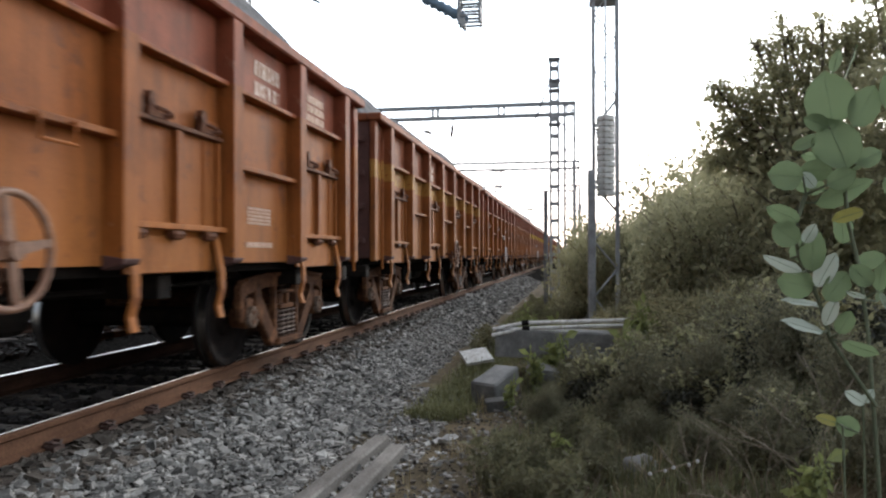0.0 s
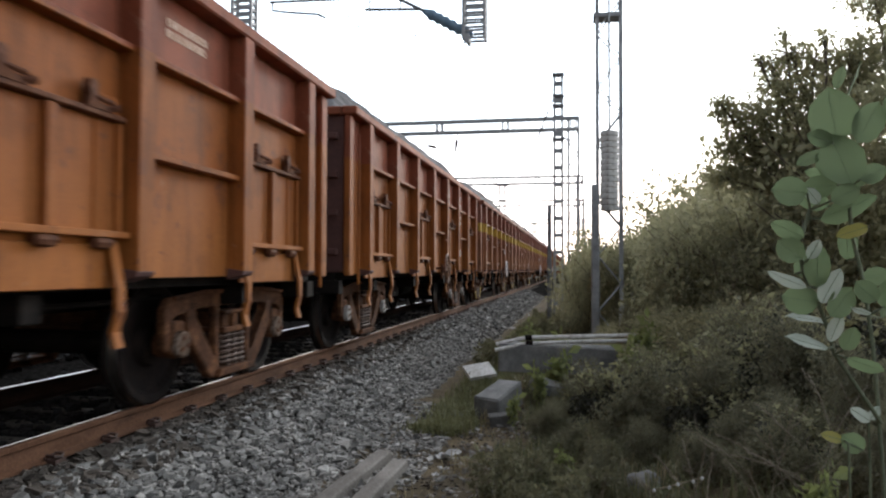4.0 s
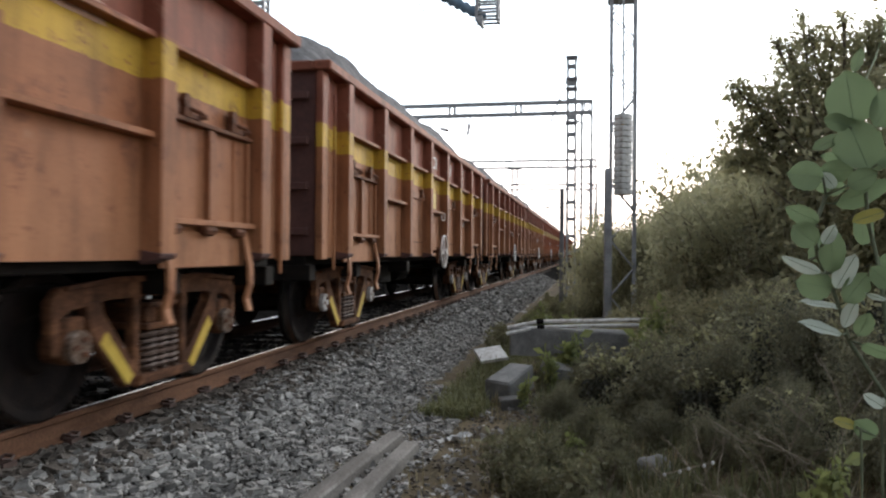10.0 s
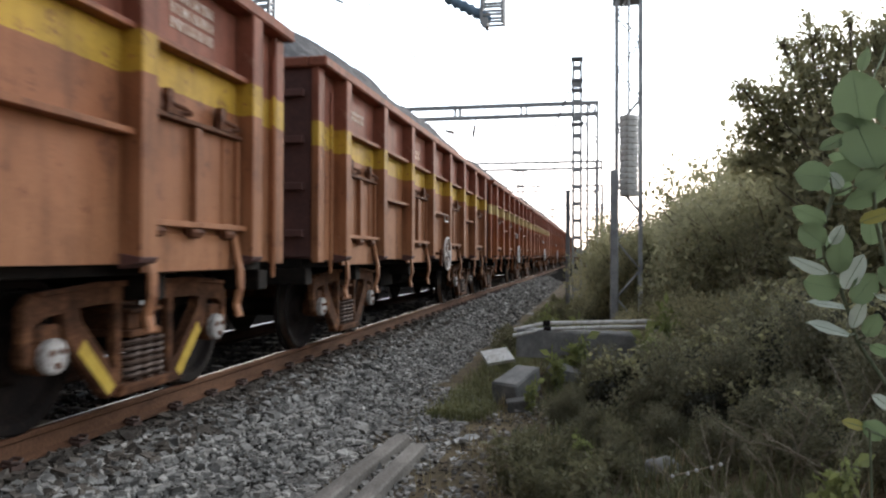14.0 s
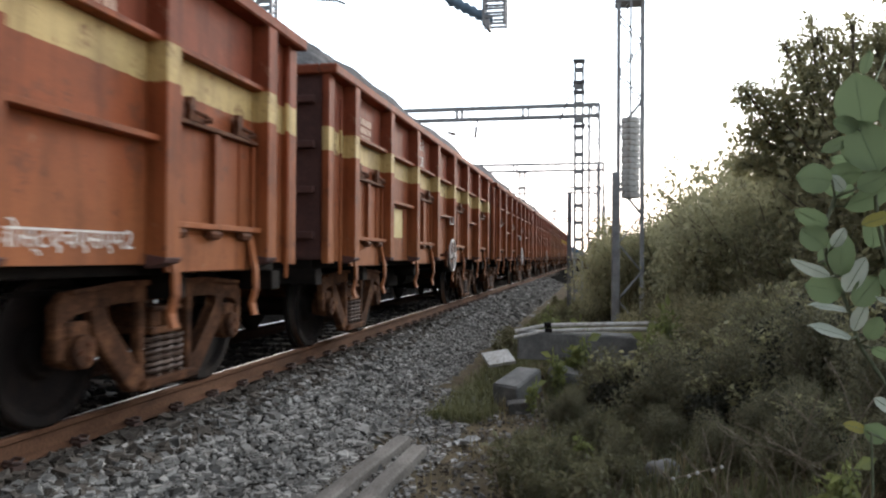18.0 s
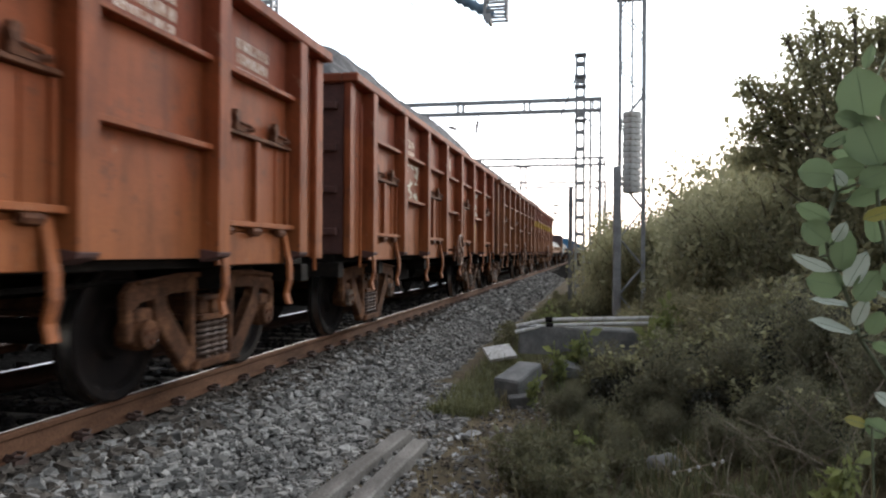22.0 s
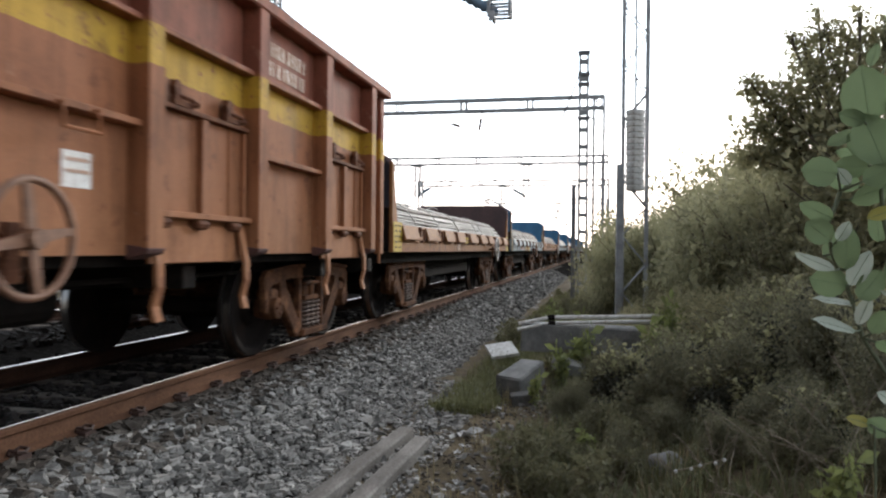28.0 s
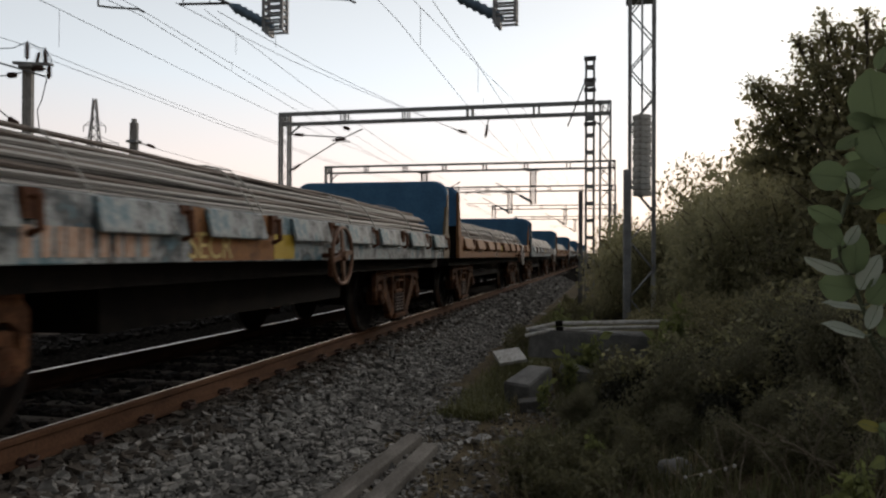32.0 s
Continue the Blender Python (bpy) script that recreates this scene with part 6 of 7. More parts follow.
def crown_lumps(name, lumps, per_volume, size, material, seed):
    """Loose leaf clumps of a crown, dense inside and ragged at the rim."""
    rng = np.random.default_rng(seed)
    quads = []
    for cx, cy, cz, r in lumps:
        n = int(per_volume * r ** 2.2)
        d = rng.normal(0, 1, (n, 3))
        d /= np.linalg.norm(d, axis=1, keepdims=True)
        ragged = 1 + 0.35 * np.sin(5 * d[:, 0] + 7 * d[:, 2] + seed) * np.cos(6 * d[:, 1] + 3 * cx)
        p = np.array([cx, cy, cz]) + d * (r * ragged * rng.uniform(0.0, 1.08, n) ** 0.5)[:, None] * np.array([1.1, 1.0, 0.85])
        u = rng.normal(0, 1, (n, 3)) + d * 0.6 - np.array([0, 0, 0.5])
        u /= np.linalg.norm(u, axis=1, keepdims=True)
        w = np.cross(u, rng.normal(0, 1, (n, 3)))
        w /= np.linalg.norm(w, axis=1, keepdims=True)
        up = np.cross(u, w)
        s = (size * rng.lognormal(0, 0.3, n))[:, None]
        quads.append(np.stack([p, p + u * s * 0.45 + w * s * 0.28 + up * s * 0.07, p + u * s, p + u * s * 0.45 - w * s * 0.28 + up * s * 0.07], 1))
    v = np.concatenate(quads)
    faces = (4 * np.arange(len(v))[:, None] + np.array([0, 1, 2, 3])).tolist()
    return raw(name, v.reshape(-1, 3).tolist(), faces, material)


def make_tree(x, y, lumps, seed, label):
    """A small tree: a forked trunk, limbs to every clump, and an open leafy crown."""
    tree = thing("tree", label, "tree", "trees")
    crown = new("crown", crown_lumps("crown", lumps, 12500, 0.052, LEAF_A, seed))
    crown.parent = tree
    rng = random.Random(seed)
    base = ground_z(x, y)

    def wood(bm):
        fork = Vector((0.05, 0.0, 1.1))
        pipe(bm, [(0, 0, -0.3), (0.03, 0.02, 0.5), fork], 0.06, 8)
        for cx, cy, cz, r in lumps:
            c = Vector((cx, cy, cz))
            mid = fork.lerp(c, 0.55) + Vector((rng.uniform(-0.15, 0.15), rng.uniform(-0.15, 0.15), 0.12))
            pipe(bm, [fork, mid, c], 0.018, 5)
            for _ in range(5):
                t = c + Vector((rng.uniform(-1, 1), rng.uniform(-1, 1), rng.uniform(-0.6, 1))) * r * 0.75
                pipe(bm, [mid.lerp(c, 0.7), (c + t) / 2 + Vector((0, 0, 0.03)), t], 0.006, 4)
    piece("trunk", f"trunk {seed}", wood, BARK, tree)
    tree.matrix_basis = pose(x, y, base)


g = ground_z(7.4, 10.0)
make_tree(7.4, 10.0, [(dx - 7.4, dy, z - g, r) for dx, dy, z, r in (
    (6.22, 0.0, 3.22, 0.20), (6.42, 0.1, 3.10, 0.26), (6.68, -0.1, 3.05, 0.30), (6.62, 0.1, 2.80, 0.32), (6.35, 0.2, 2.72, 0.28), (6.95, 0.0, 3.40, 0.36), (6.85, 0.1, 3.72, 0.17),
    (6.66, 0.0, 3.80, 0.10), (7.05, 0.0, 3.86, 0.22), (7.0, 0.1, 4.12, 0.09), (7.35, 0.1, 3.72, 0.30), (7.42, -0.1, 4.0, 0.12), (7.75, 0.0, 3.75, 0.30), (7.9, 0.1, 3.98, 0.13),
    (7.3, 0.0, 3.2, 0.42), (7.7, 0.1, 3.2, 0.42), (7.0, 0.1, 2.75, 0.45), (7.5, 0.0, 2.6, 0.5), (6.55, 0.2, 2.42, 0.32), (6.25, 0.3, 2.35, 0.28), (6.9, 0.1, 2.2, 0.42))], 131, "leafy small tree with a ragged crown on the bank")
make_tree(8.5, 10.2, [(-0.4, 0, 3.9, 0.35), (0.1, 0.1, 4.15, 0.38), (0.0, 0.1, 3.4, 0.5), (0.5, -0.1, 3.8, 0.45), (-0.5, 0.2, 3.0, 0.5), (0.3, 0.1, 2.7, 0.55), (0.8, 0.0, 3.1, 0.5)], 132, "leafy small tree behind the milkweed")
make_tree(8.0, 8.6, [(-0.3, 0, 2.4, 0.4), (0.2, 0.1, 2.9, 0.42), (0.5, -0.1, 2.5, 0.45), (-0.1, 0.2, 1.8, 0.5), (0.5, 0.1, 1.7, 0.5), (0.9, 0.0, 2.1, 0.5), (-0.6, 0.0, 1.4, 0.5)], 133, "dense low tree on the bank")
bush_d = make_bush("bush", "dense green shrub, its self-shade put into the leaf colour", "bush", 15000, (1.0, 1.0, 0.95), 0.042, LEAF_D, 17, 12, 0.02, 0.45, "dark shrubs", None, (0.3, 0.6))
for i in range(40):
    y = 9.5 + i * 1.35
    kind = (bush_a, bush_b, bush_a, bush_c)[i % 4]
    plant(kind, (6.85 if y < 15 else 6.2) + 0.035 * (y - 10) + rngp.uniform(-0.3, 0.5), y, rngp.uniform(1.0, 1.25), rngp.uniform(0, 360), rngp.uniform(0.88, 1.1))
    plant(bush_b if i % 2 else bush_a, 7.5 + 0.05 * (y - 10) + rngp.uniform(-0.5, 0.9), y + 0.5, rngp.uniform(1.3, 1.75), rngp.uniform(0, 360), rngp.uniform(0.9, 1.2))
for i in range(16):
    plant(bush_a if i % 2 else bush_b, 5.6 + rngp.uniform(-0.8, 1.6) + 0.03 * i * 4, 62 + i * 5.0, rngp.uniform(1.7, 2.4), rngp.uniform(0, 360), 1.1)
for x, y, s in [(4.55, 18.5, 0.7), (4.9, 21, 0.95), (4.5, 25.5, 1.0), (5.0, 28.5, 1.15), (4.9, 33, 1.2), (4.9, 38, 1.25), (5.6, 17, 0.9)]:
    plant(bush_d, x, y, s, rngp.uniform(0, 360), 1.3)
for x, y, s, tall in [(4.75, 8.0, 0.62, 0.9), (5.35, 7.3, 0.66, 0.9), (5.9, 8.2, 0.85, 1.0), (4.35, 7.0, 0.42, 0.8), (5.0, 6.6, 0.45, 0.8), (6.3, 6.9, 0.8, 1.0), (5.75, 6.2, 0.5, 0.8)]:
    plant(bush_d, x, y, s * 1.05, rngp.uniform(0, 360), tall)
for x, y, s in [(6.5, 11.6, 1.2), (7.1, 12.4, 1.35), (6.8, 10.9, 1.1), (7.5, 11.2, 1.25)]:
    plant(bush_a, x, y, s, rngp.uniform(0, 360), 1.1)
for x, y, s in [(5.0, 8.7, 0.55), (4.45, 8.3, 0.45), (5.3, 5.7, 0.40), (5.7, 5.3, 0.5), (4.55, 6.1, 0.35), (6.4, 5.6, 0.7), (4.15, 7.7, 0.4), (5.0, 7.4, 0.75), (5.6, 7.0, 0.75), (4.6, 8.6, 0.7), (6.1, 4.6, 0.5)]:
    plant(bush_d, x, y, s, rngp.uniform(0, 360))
for x, y, s, tall in [(5.35, 9.9, 0.5, 1.1), (5.05, 11.0, 0.5, 1.2), (5.75, 10.5, 0.62, 1.3), (6.15, 9.6, 0.7, 1.2), (5.55, 11.8, 0.6, 1.4), (6.1, 11.2, 0.75, 1.4)]:
    plant(bush_b, x, y, s, rngp.uniform(0, 360), tall)
    plant(bush_c, x + 0.35, y + 0.4, s * 1.1, rngp.uniform(0, 360), tall)
for i in range(70):
    y = 5.0 + 24 * rngp.random() ** 1.3
    plant(weed, rngp.uniform(2.8, 4.3) if y > 11 else rngp.uniform(3.85, 4.6), y, rngp.uniform(0.5, 1.25), rngp.uniform(0, 360))
for x, y, s in [(4.2, 9.9, 1.35), (5.2, 9.9, 1.2), (3.9, 9.4, 0.7), (4.15, 12.5, 0.9), (5.62, 4.1, 0.55), (4.3, 6.2, 0.4), (3.75, 8.2, 0.5), (5.0, 9.0, 0.9), (3.6, 14.0, 1.0)]:
    plant(sapling, x, y, s, rngp.uniform(0, 360), 1.1)


def make_bramble(stems, height, reach, leaf, material, seed):
    """A tangle of arching leafy stems over a heart coloured dark for inner shade."""
    rng = random.Random(seed)
    shrub = thing("bramble", "tangled shrub, shaded heart and lit leaf tips by colour", "shrub", "brambles")
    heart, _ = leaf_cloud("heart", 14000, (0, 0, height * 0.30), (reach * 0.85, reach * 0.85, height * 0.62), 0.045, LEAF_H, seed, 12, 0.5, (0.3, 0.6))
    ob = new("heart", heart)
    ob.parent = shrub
    lines, verts, faces = [], [], []
    for _ in range(stems):
        a, out, up = rng.uniform(0, 6.283), reach * rng.uniform(0.25, 1.15), height * rng.uniform(0.6, 1.12)
        root = Vector((rng.uniform(-0.25, 0.25) * reach, rng.uniform(-0.25, 0.25) * reach, -0.1))
        bend, line = rng.uniform(-0.6, 0.6), []
        for q in range(9):
            u = q / 8
            b = a + bend * u
            line.append(root + Vector((math.cos(b) * out * u ** 1.4, math.sin(b) * out * u ** 1.4, up * (1.45 * u - 0.42 * u * u) + 0.01 * rng.uniform(-1, 1))))
        lines.append(line)
        for q in range(3, 9):
            for _ in range(4):
                p = line[q - 1].lerp(line[q], rng.random())
                d = Vector((rng.gauss(0, 1), rng.gauss(0, 1), rng.gauss(0.1, 0.6))).normalized()
                w = d.cross(Vector((rng.gauss(0, 0.5), rng.gauss(0, 0.5), 1))).normalized()
                fold, size = d.cross(w), leaf * rng.lognormvariate(0, 0.35)
                k = len(verts)
                verts += [p, p + d * size * 0.45 + w * size * 0.30 + fold * size * 0.07, p + d * size, p + d * size * 0.45 - w * size * 0.30 + fold * size * 0.07]
                faces.append((k, k + 1, k + 2, k + 3))
    ob = new("foliage", raw("foliage", [tuple(v) for v in verts], faces, material))
    ob.parent = shrub
    tagged(ob, "", "", "", "stuff")
    tagged(piece("stem", f"bramble stems {seed}", lambda bm: [pipe(bm, ln, 0.0032, 4) for ln in lines], BARK, shrub), "", "", "", "stuff")
    return shrub


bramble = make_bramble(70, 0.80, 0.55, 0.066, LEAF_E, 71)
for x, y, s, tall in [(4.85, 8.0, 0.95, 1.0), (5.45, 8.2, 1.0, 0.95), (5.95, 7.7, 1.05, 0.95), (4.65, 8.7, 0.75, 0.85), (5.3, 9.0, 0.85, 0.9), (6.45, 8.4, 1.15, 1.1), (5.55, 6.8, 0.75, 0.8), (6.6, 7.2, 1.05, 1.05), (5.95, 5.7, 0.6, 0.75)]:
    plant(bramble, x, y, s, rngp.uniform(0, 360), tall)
for x, y, s in [(4.62, 13.2, 0.42), (4.95, 13.7, 0.5), (4.3, 14.3, 0.4), (4.05, 13.0, 0.32), (5.3, 13.2, 0.5)]:
    plant(bush_b, x, y, s, rngp.uniform(0, 360), 1.15)
for x, y, s, tall in [(5.0, 18.2, 0.75, 2.0), (5.5, 17.2, 0.85, 1.7), (4.95, 23.0, 1.0, 1.6)]:
    plant(bush_a, x, y, s, rngp.uniform(0, 360), tall)


def grass_field(name, label, count, area, tall, material, seed, lean=0.5, width=0.006):
    rng = np.random.default_rng(seed)
    x0, x1, y0, y1, power = area
    tufts = max(8, count // 14)
    tx, ty = rng.uniform(x0, x1, tufts), y0 + (y1 - y0) * rng.uniform(0, 1, tufts) ** power
    who = rng.integers(0, tufts, count)
    x, y = tx[who] + rng.normal(0, 0.07, count), ty[who] + rng.normal(0, 0.07, count)
    z = np.array([ground_z(a, b) for a, b in zip(x, y)]) - 0.02
    h = tall * rng.lognormal(0, 0.35, count)
    a, k = rng.uniform(0, 6.28, count), rng.uniform(0.1, 1, count) * lean
    dx, dy = np.cos(a), np.sin(a)
    root = np.stack([x, y, z], -1)
    mid = root + np.stack([dx * h * k * 0.3, dy * h * k * 0.3, h * 0.6], -1)
    tip = root + np.stack([dx * h * k, dy * h * k, h * (1 - 0.35 * k)], -1)
    side = np.stack([-dy, dx, 0 * dx], -1) * width
    v = np.stack([root - side, root + side, mid + side * 0.8, mid - side * 0.8, tip], 1)
    b = 5 * np.arange(count)[:, None]
    faces = (b + np.array([0, 1, 2, 3])).tolist() + (b + np.array([3, 2, 4])).tolist()
    return tagged(new(name, raw(name, v.reshape(-1, 3).tolist(), faces, material)), label, "grass", "", "stuff")


grass_field("grass", "sparse short green grass along the ballast foot", 12000, (2.72, 3.28, 7.9, 24, 1.6), 0.11, GREEN, 61, 1.1)
grass_field("grass", "olive verge grass behind the slab", 9000, (2.8, 4.4, 11.2, 30, 1.5), 0.13, GREEN, 66, 1.0)
grass_field("grass", "tangled green weeds under the bushes", 15000, (3.75, 6.6, 4.6, 16, 1.2), 0.16, GRASS, 62, 0.9)
grass_field("grass", "dry straw coloured grass among the weeds", 3000, (3.3, 6.6, 4.6, 18, 1.2), 0.15, STRAW, 63, 0.9, 0.004)
grass_field("grass", "tall dry grass standing on the bank", 3500, (5.1, 6.6, 11.5, 26, 1.2), 0.55, STRAW, 64, 0.5, 0.005)
grass_field("grass", "tall green grass standing on the bank", 5000, (4.9, 6.4, 9.5, 24, 1.2), 0.4, GRASS, 65, 0.6, 0.006)


grass_field("grass", "short dry grass on the trodden path", 7000, (2.8, 8.5, -9, 4.6, 1.0), 0.10, GRASS, 67, 1.0)


def dry_twig(x, y, height, seed, knobs=False):
    rng = random.Random(seed)
    twig = thing("dry_plant", "leafless pale dry stalks standing in weeds", "dry plant", "dry plants")

    def stalk(bm):
        p = Vector((rng.uniform(-0.1, 0.1), rng.uniform(-0.1, 0.1), -0.05))
        d = Vector((rng.uniform(-0.4, 0.4), rng.uniform(-0.3, 0.3), 1)).normalized()
        turn, line = Vector((rng.uniform(-0.45, 0.45), rng.uniform(-0.3, 0.3), rng.uniform(-0.22, 0.0))), [p]
        for q in range(8):
            d = (d + turn * (0.5 + 0.5 * math.sin(q)) + Vector((rng.uniform(-0.1, 0.1), rng.uniform(-0.1, 0.1), 0))).normalized()
            line.append(line[-1] + d * height / 8)
        pipe(bm, line, 0.0034, 5)
        for _ in range(rng.randrange(1, 4)):
            a = rng.randrange(3, 8)
            e = (line[a] - line[a - 1]).normalized() * 0.6 + Vector((rng.uniform(-1, 1), rng.uniform(-1, 1), rng.uniform(-0.1, 0.7))) * 0.7
            pipe(bm, [line[a], line[a] + e * height * 0.10, line[a] + (e + Vector((0, 0, 0.25))) * height * 0.19], 0.0022, 4)
    for k in range(4):
        piece("stalk", f"stalk {seed} {k}", stalk, DRY, twig)
    if knobs:
        for i in range(5):
            piece("seed_head", "seed head", lambda bm: lathe(bm, [(-0.012, 0.003), (-0.006, 0.011), (0.006, 0.011), (0.012, 0.003)], 8, "z"), PAPER, twig, pose(-0.28 + 0.07 * i + 0.02 * (i % 2), -0.1, 0.24 + 0.022 * i))
        piece("seed_stalk", "seed stalk", lambda bm: pipe(bm, [(-0.3, -0.1, 0.235), (0.0, -0.1, 0.33), (0.06, -0.05, 0.05), (0.02, 0, -0.1)], 0.004, 5), DRY, twig)
    twig.matrix_basis = pose(x, y, ground_z(x, y), 0, 0, rng.uniform(-40, 40) if not knobs else 0)


dry_twig(5.15, 4.9, 0.62, 1, True)
for i, (x, y, h) in enumerate([(5.45, 4.6, 0.5), (5.6, 5.0, 0.7), (5.3, 5.6, 0.45), (5.8, 4.4, 0.5), (4.6, 5.7, 0.3), (5.0, 5.3, 0.35), (6.0, 5.2, 0.75), (5.5, 4.2, 0.35), (5.85, 4.8, 0.7)]):
    dry_twig(x, y, h, 20 + i)


def oval_leaf(bm, base, along, across, length, width):
    """A thick, slightly cupped oval leaf."""
    up = along.cross(across).normalized()
    prof = [(0.0, 0.06), (0.1, 0.62), (0.28, 0.93), (0.5, 1.0), (0.72, 0.86), (0.88, 0.5), (1.0, 0.04)]
    rows = []
    for t, w in prof:
        c = base + along * t * length + up * (-0.10 * length * (t - 0.4) ** 2)
        rows.append([bm.verts.new(c + across * (s * w * width / 2) + up * (abs(s) * 0.05 * width + 0.035 * width * s * math.sin(9 * t + 40 * length))) for s in (-1, -0.5, 0, 0.5, 1)])
    for A, B in zip(rows, rows[1:]):
        for i in range(4):
            bm.faces.new((A[i], A[i + 1], B[i + 1], B[i]))


def milkweed(x, y, stems, leaves, label, thick=0.0065):
    """Bent stems and broad leaves; a leaf is its foot, tip height and reach, breadth and kind, all from the plant's foot."""
    plant_ob = thing("milkweed", label, "shrub", "milkweeds")
    base = ground_z(x, y)
    chains = [[Vector((a, 0.012 * i, c - base)) for i, (a, c) in enumerate(st)] for st in stems]

    def near(p):
        return min(((p - (a.lerp(b, u))).length, a.lerp(b, u)) for ch in chains for a, b in zip(ch, ch[1:]) for u in (0, 0.25, 0.5, 0.75, 1))[1]
    stalks = [piece("stem", f"{label} stem {k}", lambda bm: pipe(bm, ch, thick, 7), MILK_STEM, plant_ob) for k, ch in enumerate(chains)]
    rng = random.Random(len(leaves))
    for k, (fx, fy, fz, tx, tz, w, kind) in enumerate(leaves):
        foot, tip = Vector((fx, fy, fz - base)), Vector((tx, fy + rng.uniform(-0.02, 0.02), tz - base))
        along = (tip - foot).normalized()
        length = (tip - foot).length
        flat_way = along.cross(Vector((0, 1, 0))).normalized()
        breadth = max(w, 0.55 * length)
        c = min(1.0, w / breadth)
        across = (flat_way * c + Vector((0, 1, 0)) * math.sqrt(1 - c * c) * rng.choice((-1, 1))).normalized()
        lf = piece("leaf", f"{label} leaf {k}", lambda bm: oval_leaf(bm, foot, along, across, length, breadth), {"g": LEAF_BIG, "p": LEAF_PALE, "y": LEAF_YELLOW}[kind], plant_ob, None, {"p": "pale leaf seen from below", "y": "yellowing leaf"}.get(kind, ""), smooth=True)
        piece("midrib", f"{label} rib {k}", lambda bm: pipe(bm, [foot + along * length * t + along.cross(across).normalized() * (-0.10 * length * (t - 0.4) ** 2) for t in (0, 0.25, 0.5, 0.75, 0.95)], 0.001, 5), LEAF_RIB, lf)
        root = near(foot)
        if (root - foot).length > 0.012:
            piece("leaf_stalk", f"{label} stalk {k}", lambda bm: rod(bm, root, foot, 0.004, 0.003, 6), MILK_STEM, lf)
    plant_ob.matrix_basis = pose(x, y, base)


MIDDLE = [(-0.29, 0.0, 1.37, -0.4, 1.38, 0.096, 'g'), (-0.24, 0.05, 1.34, -0.28, 1.39, 0.042, 'p'), (-0.23, -0.04, 1.34, -0.15, 1.38, 0.067, 'g'), (-0.24, 0.05, 1.29, -0.06, 1.36, 0.075, 'g'),
          (-0.12, -0.02, 1.26, -0.21, 1.23, 0.042, 'y'), (-0.31, -0.01, 1.16, -0.38, 1.22, 0.083, 'g'), (-0.29, 0.04, 1.23, -0.39, 1.28, 0.058, 'g'), (-0.29, -0.01, 1.16, -0.26, 1.22, 0.042, 'p'), (-0.26, 0.01, 1.07, -0.26, 1.21, 0.075, 'g')]
LOWER = [(-0.31, -0.06, 1.07, -0.42, 1.12, 0.032, 'p'), (-0.25, 0.03, 1.02, -0.36, 1.04, 0.096, 'g'), (-0.25, 0.0, 1.02, -0.19, 1.13, 0.05, 'p'), (-0.23, -0.02, 0.98, -0.16, 1.07, 0.079, 'g'), (-0.23, 0.03, 0.96, -0.35, 0.98, 0.022, 'p'),
         (-0.24, -0.02, 0.88, -0.37, 0.92, 0.033, 'p'), (-0.23, -0.01, 0.9, -0.19, 0.99, 0.033, 'p'), (-0.2, -0.04, 0.88, -0.17, 0.95, 0.058, 'g'), (-0.18, -0.01, 0.85, -0.07, 0.81, 0.042, 'g'), (-0.12, -0.04, 0.99, -0.18, 1.01, 0.017, 'p')]
UPPER = [(-0.2, 0.0, 1.53, -0.23, 1.7, 0.153, 'g'), (-0.15, -0.03, 1.52, -0.08, 1.65, 0.093, 'g'), (-0.17, -0.04, 1.39, -0.23, 1.55, 0.136, 'g'), (-0.18, 0.06, 1.71, -0.16, 1.79, 0.029, 'g'), (-0.17, 0.0, 1.67, -0.13, 1.78, 0.018, 'g'),
         (-0.23, -0.05, 1.52, -0.3, 1.55, 0.057, 'g'), (-0.13, 0.01, 1.41, -0.05, 1.45, 0.064, 'g'), (-0.1, -0.03, 1.03, -0.16, 1.09, 0.067, 'g'), (-0.06, 0.03, 1.01, -0.05, 1.1, 0.054, 'g')]
OUTER = [(0.0, 0.02, 1.2, 0.1, 1.3, 0.08, 'g'), (0.02, 0.0, 1.45, 0.12, 1.56, 0.1, 'g'), (0.0, -0.02, 1.55, -0.06, 1.68, 0.09, 'g'), (0.03, 0.0, 1.0, 0.12, 1.04, 0.07, 'g'), (0.04, 0.02, 0.8, -0.04, 0.88, 0.07, 'g'), (0.02, 0.0, 1.3, -0.06, 1.36, 0.08, 'g'), (0.05, 0.0, 1.68, 0.1, 1.8, 0.07, 'p')]
rngm = random.Random(8)
BEHIND = []
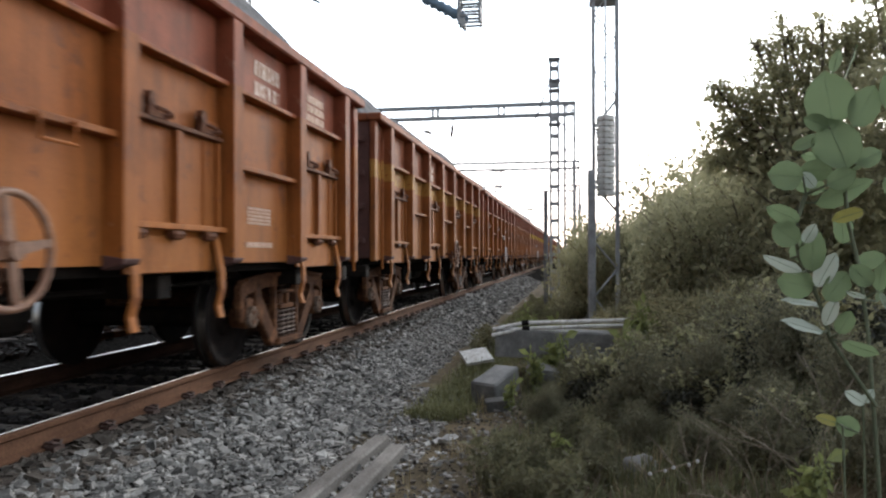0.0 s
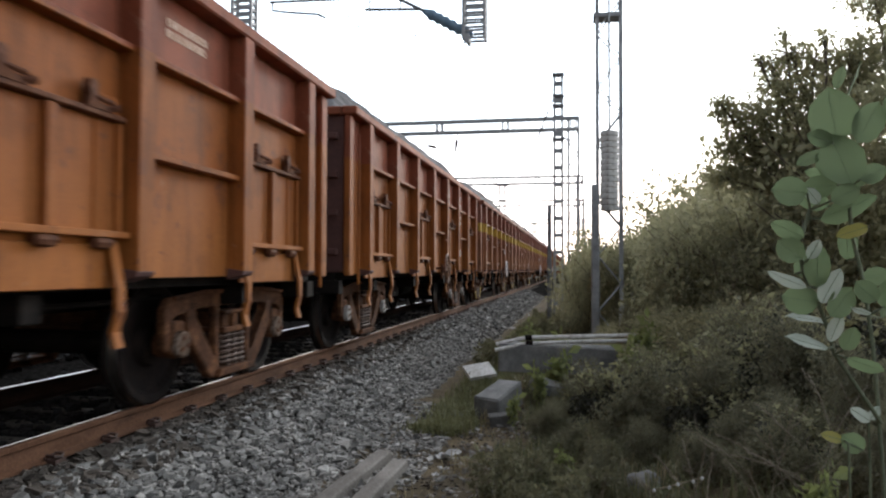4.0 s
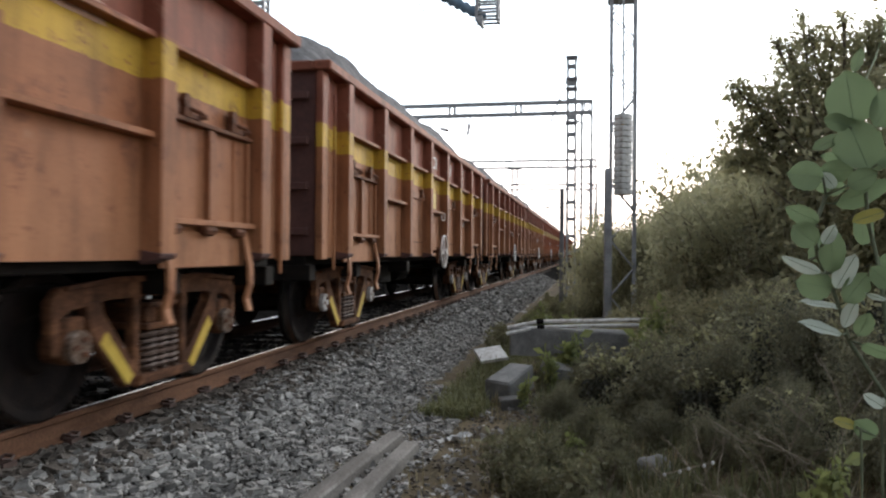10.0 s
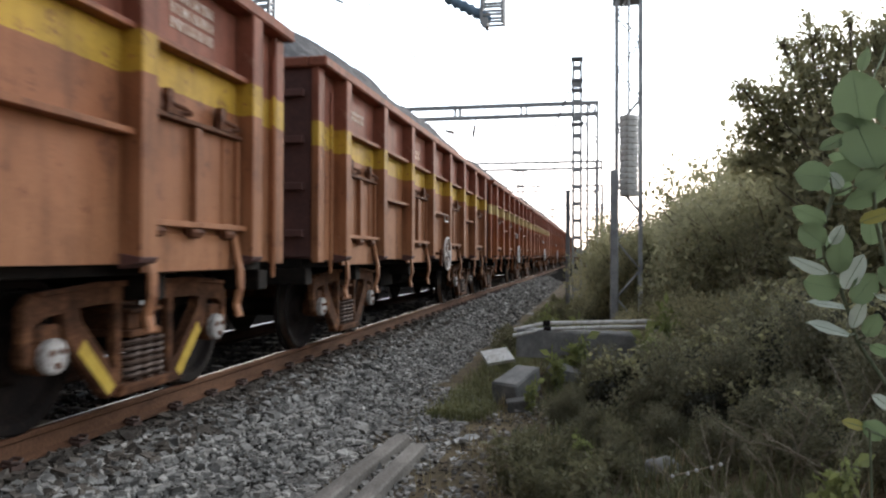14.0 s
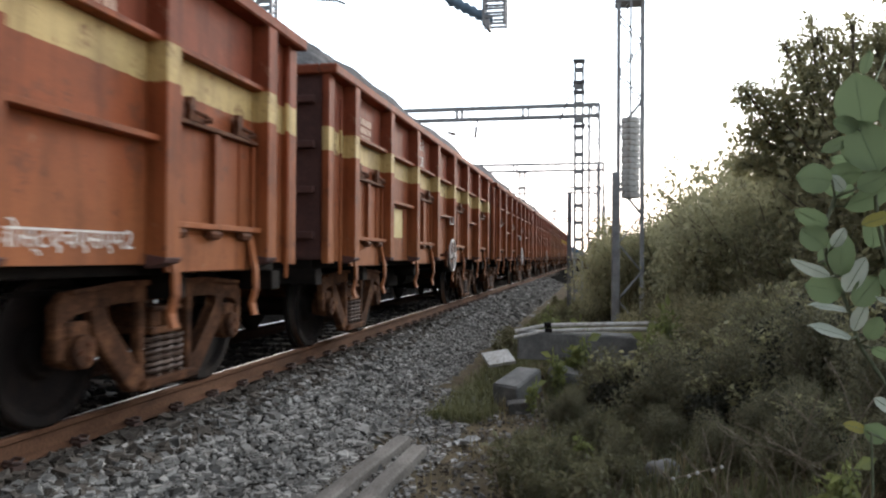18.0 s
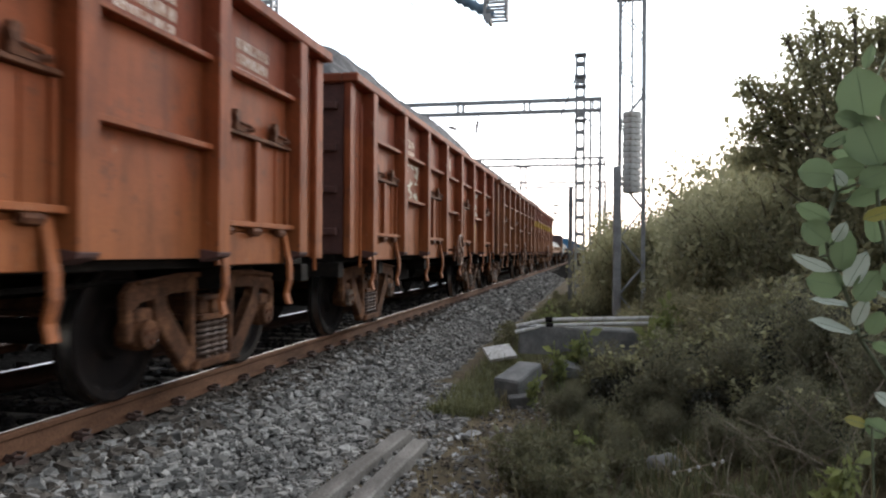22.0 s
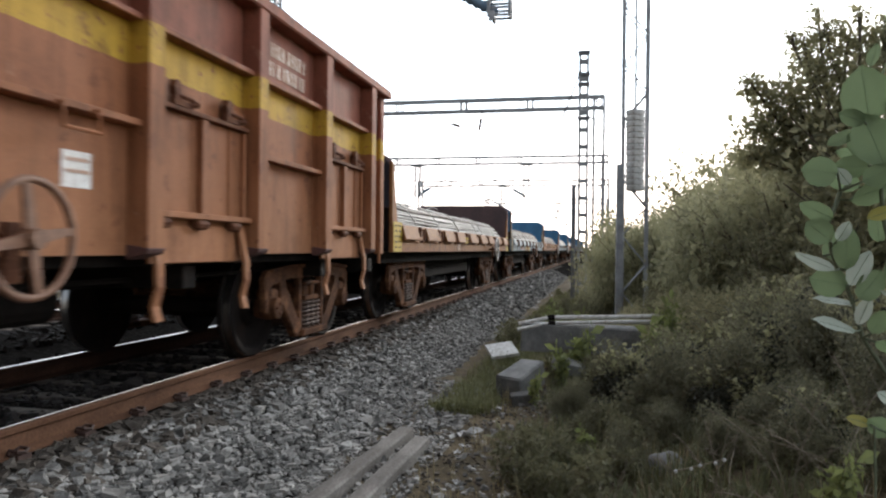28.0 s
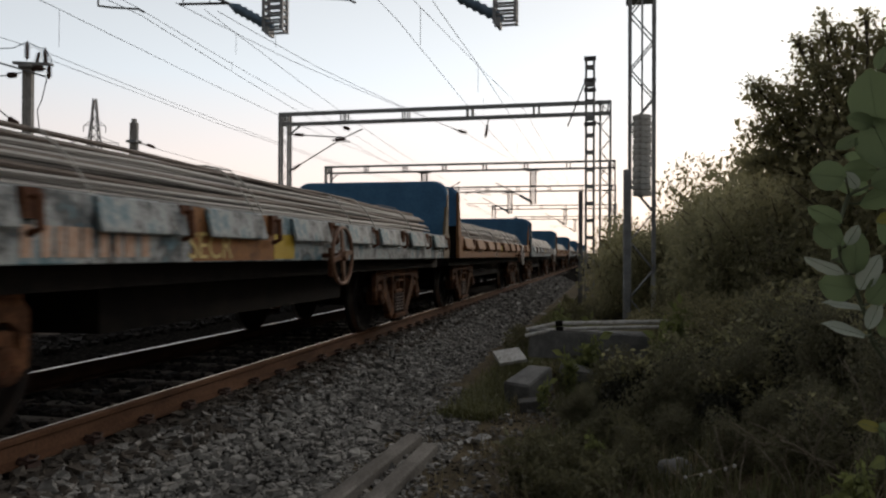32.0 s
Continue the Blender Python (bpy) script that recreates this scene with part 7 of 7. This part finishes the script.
for i in range(14):
    fx, fz = rngm.choice(((-0.15, 1.5), (-0.1, 1.15), (-0.25, 1.2), (0.02, 1.3), (0.0, 0.95), (-0.02, 1.6), (-0.18, 1.36)))
    fx, fz, a = fx + rngm.uniform(-0.05, 0.06), fz + rngm.uniform(-0.16, 0.12), rngm.uniform(-0.6, 3.7)
    size = rngm.uniform(0.09, 0.15)
    BEHIND.append((fx, rngm.uniform(0.05, 0.22), fz, fx + size * math.cos(a), fz + size * math.sin(a), size * rngm.uniform(0.3, 0.75), "g"))
milkweed(5.42, 2.55, [[(-0.05, -0.5), (-0.07, 0.42), (-0.08, 0.65), (-0.09, 0.88), (-0.11, 1.08), (-0.14, 1.24), (-0.15, 1.44), (-0.17, 1.58), (-0.19, 1.7)],
                      [(-0.08, 0.65), (-0.21, 0.86), (-0.23, 0.95), (-0.25, 1.02), (-0.29, 1.12), (-0.3, 1.21), (-0.26, 1.32)],
                      [(-0.05, -0.5), (0.02, 0.6), (0.03, 1.1), (0.02, 1.4), (0.05, 1.7)]], UPPER + MIDDLE + LOWER + OUTER + BEHIND, "tall milkweed shrub with big grey green oval leaves")
milkweed(5.42, 2.56, [[(-0.1, -0.5), (-0.11, 0.66)], [(-0.15, -0.5), (-0.17, 0.58)]],
         [(-0.12, -0.03, 0.66, -0.18, 0.7, 0.038, 'p'), (-0.11, 0.0, 0.66, -0.08, 0.7, 0.033, 'p'), (-0.17, 0.06, 0.58, -0.24, 0.6, 0.033, 'y'), (-0.11, 0.06, 0.55, -0.18, 0.6, 0.067, 'g')], "low milkweed shoots with yellowing leaves", 0.004)


def motions():
    """The train rolls towards the camera's side and past it; every wheelset turns with it."""
    for ob, offset in MOVERS:
        walk(ob, [(t, pose(0, travel(t) + offset, 0)) for t in range(33)])
    for axle, y in WHEELSETS:
        walk(axle, [(t * 0.1, Matrix.Translation((0, y, 0.5)) @ Matrix.Rotation(-(travel(t * 0.1) - travel(0)) / 0.5, 4, "X")) for t in range(321)])


motions()
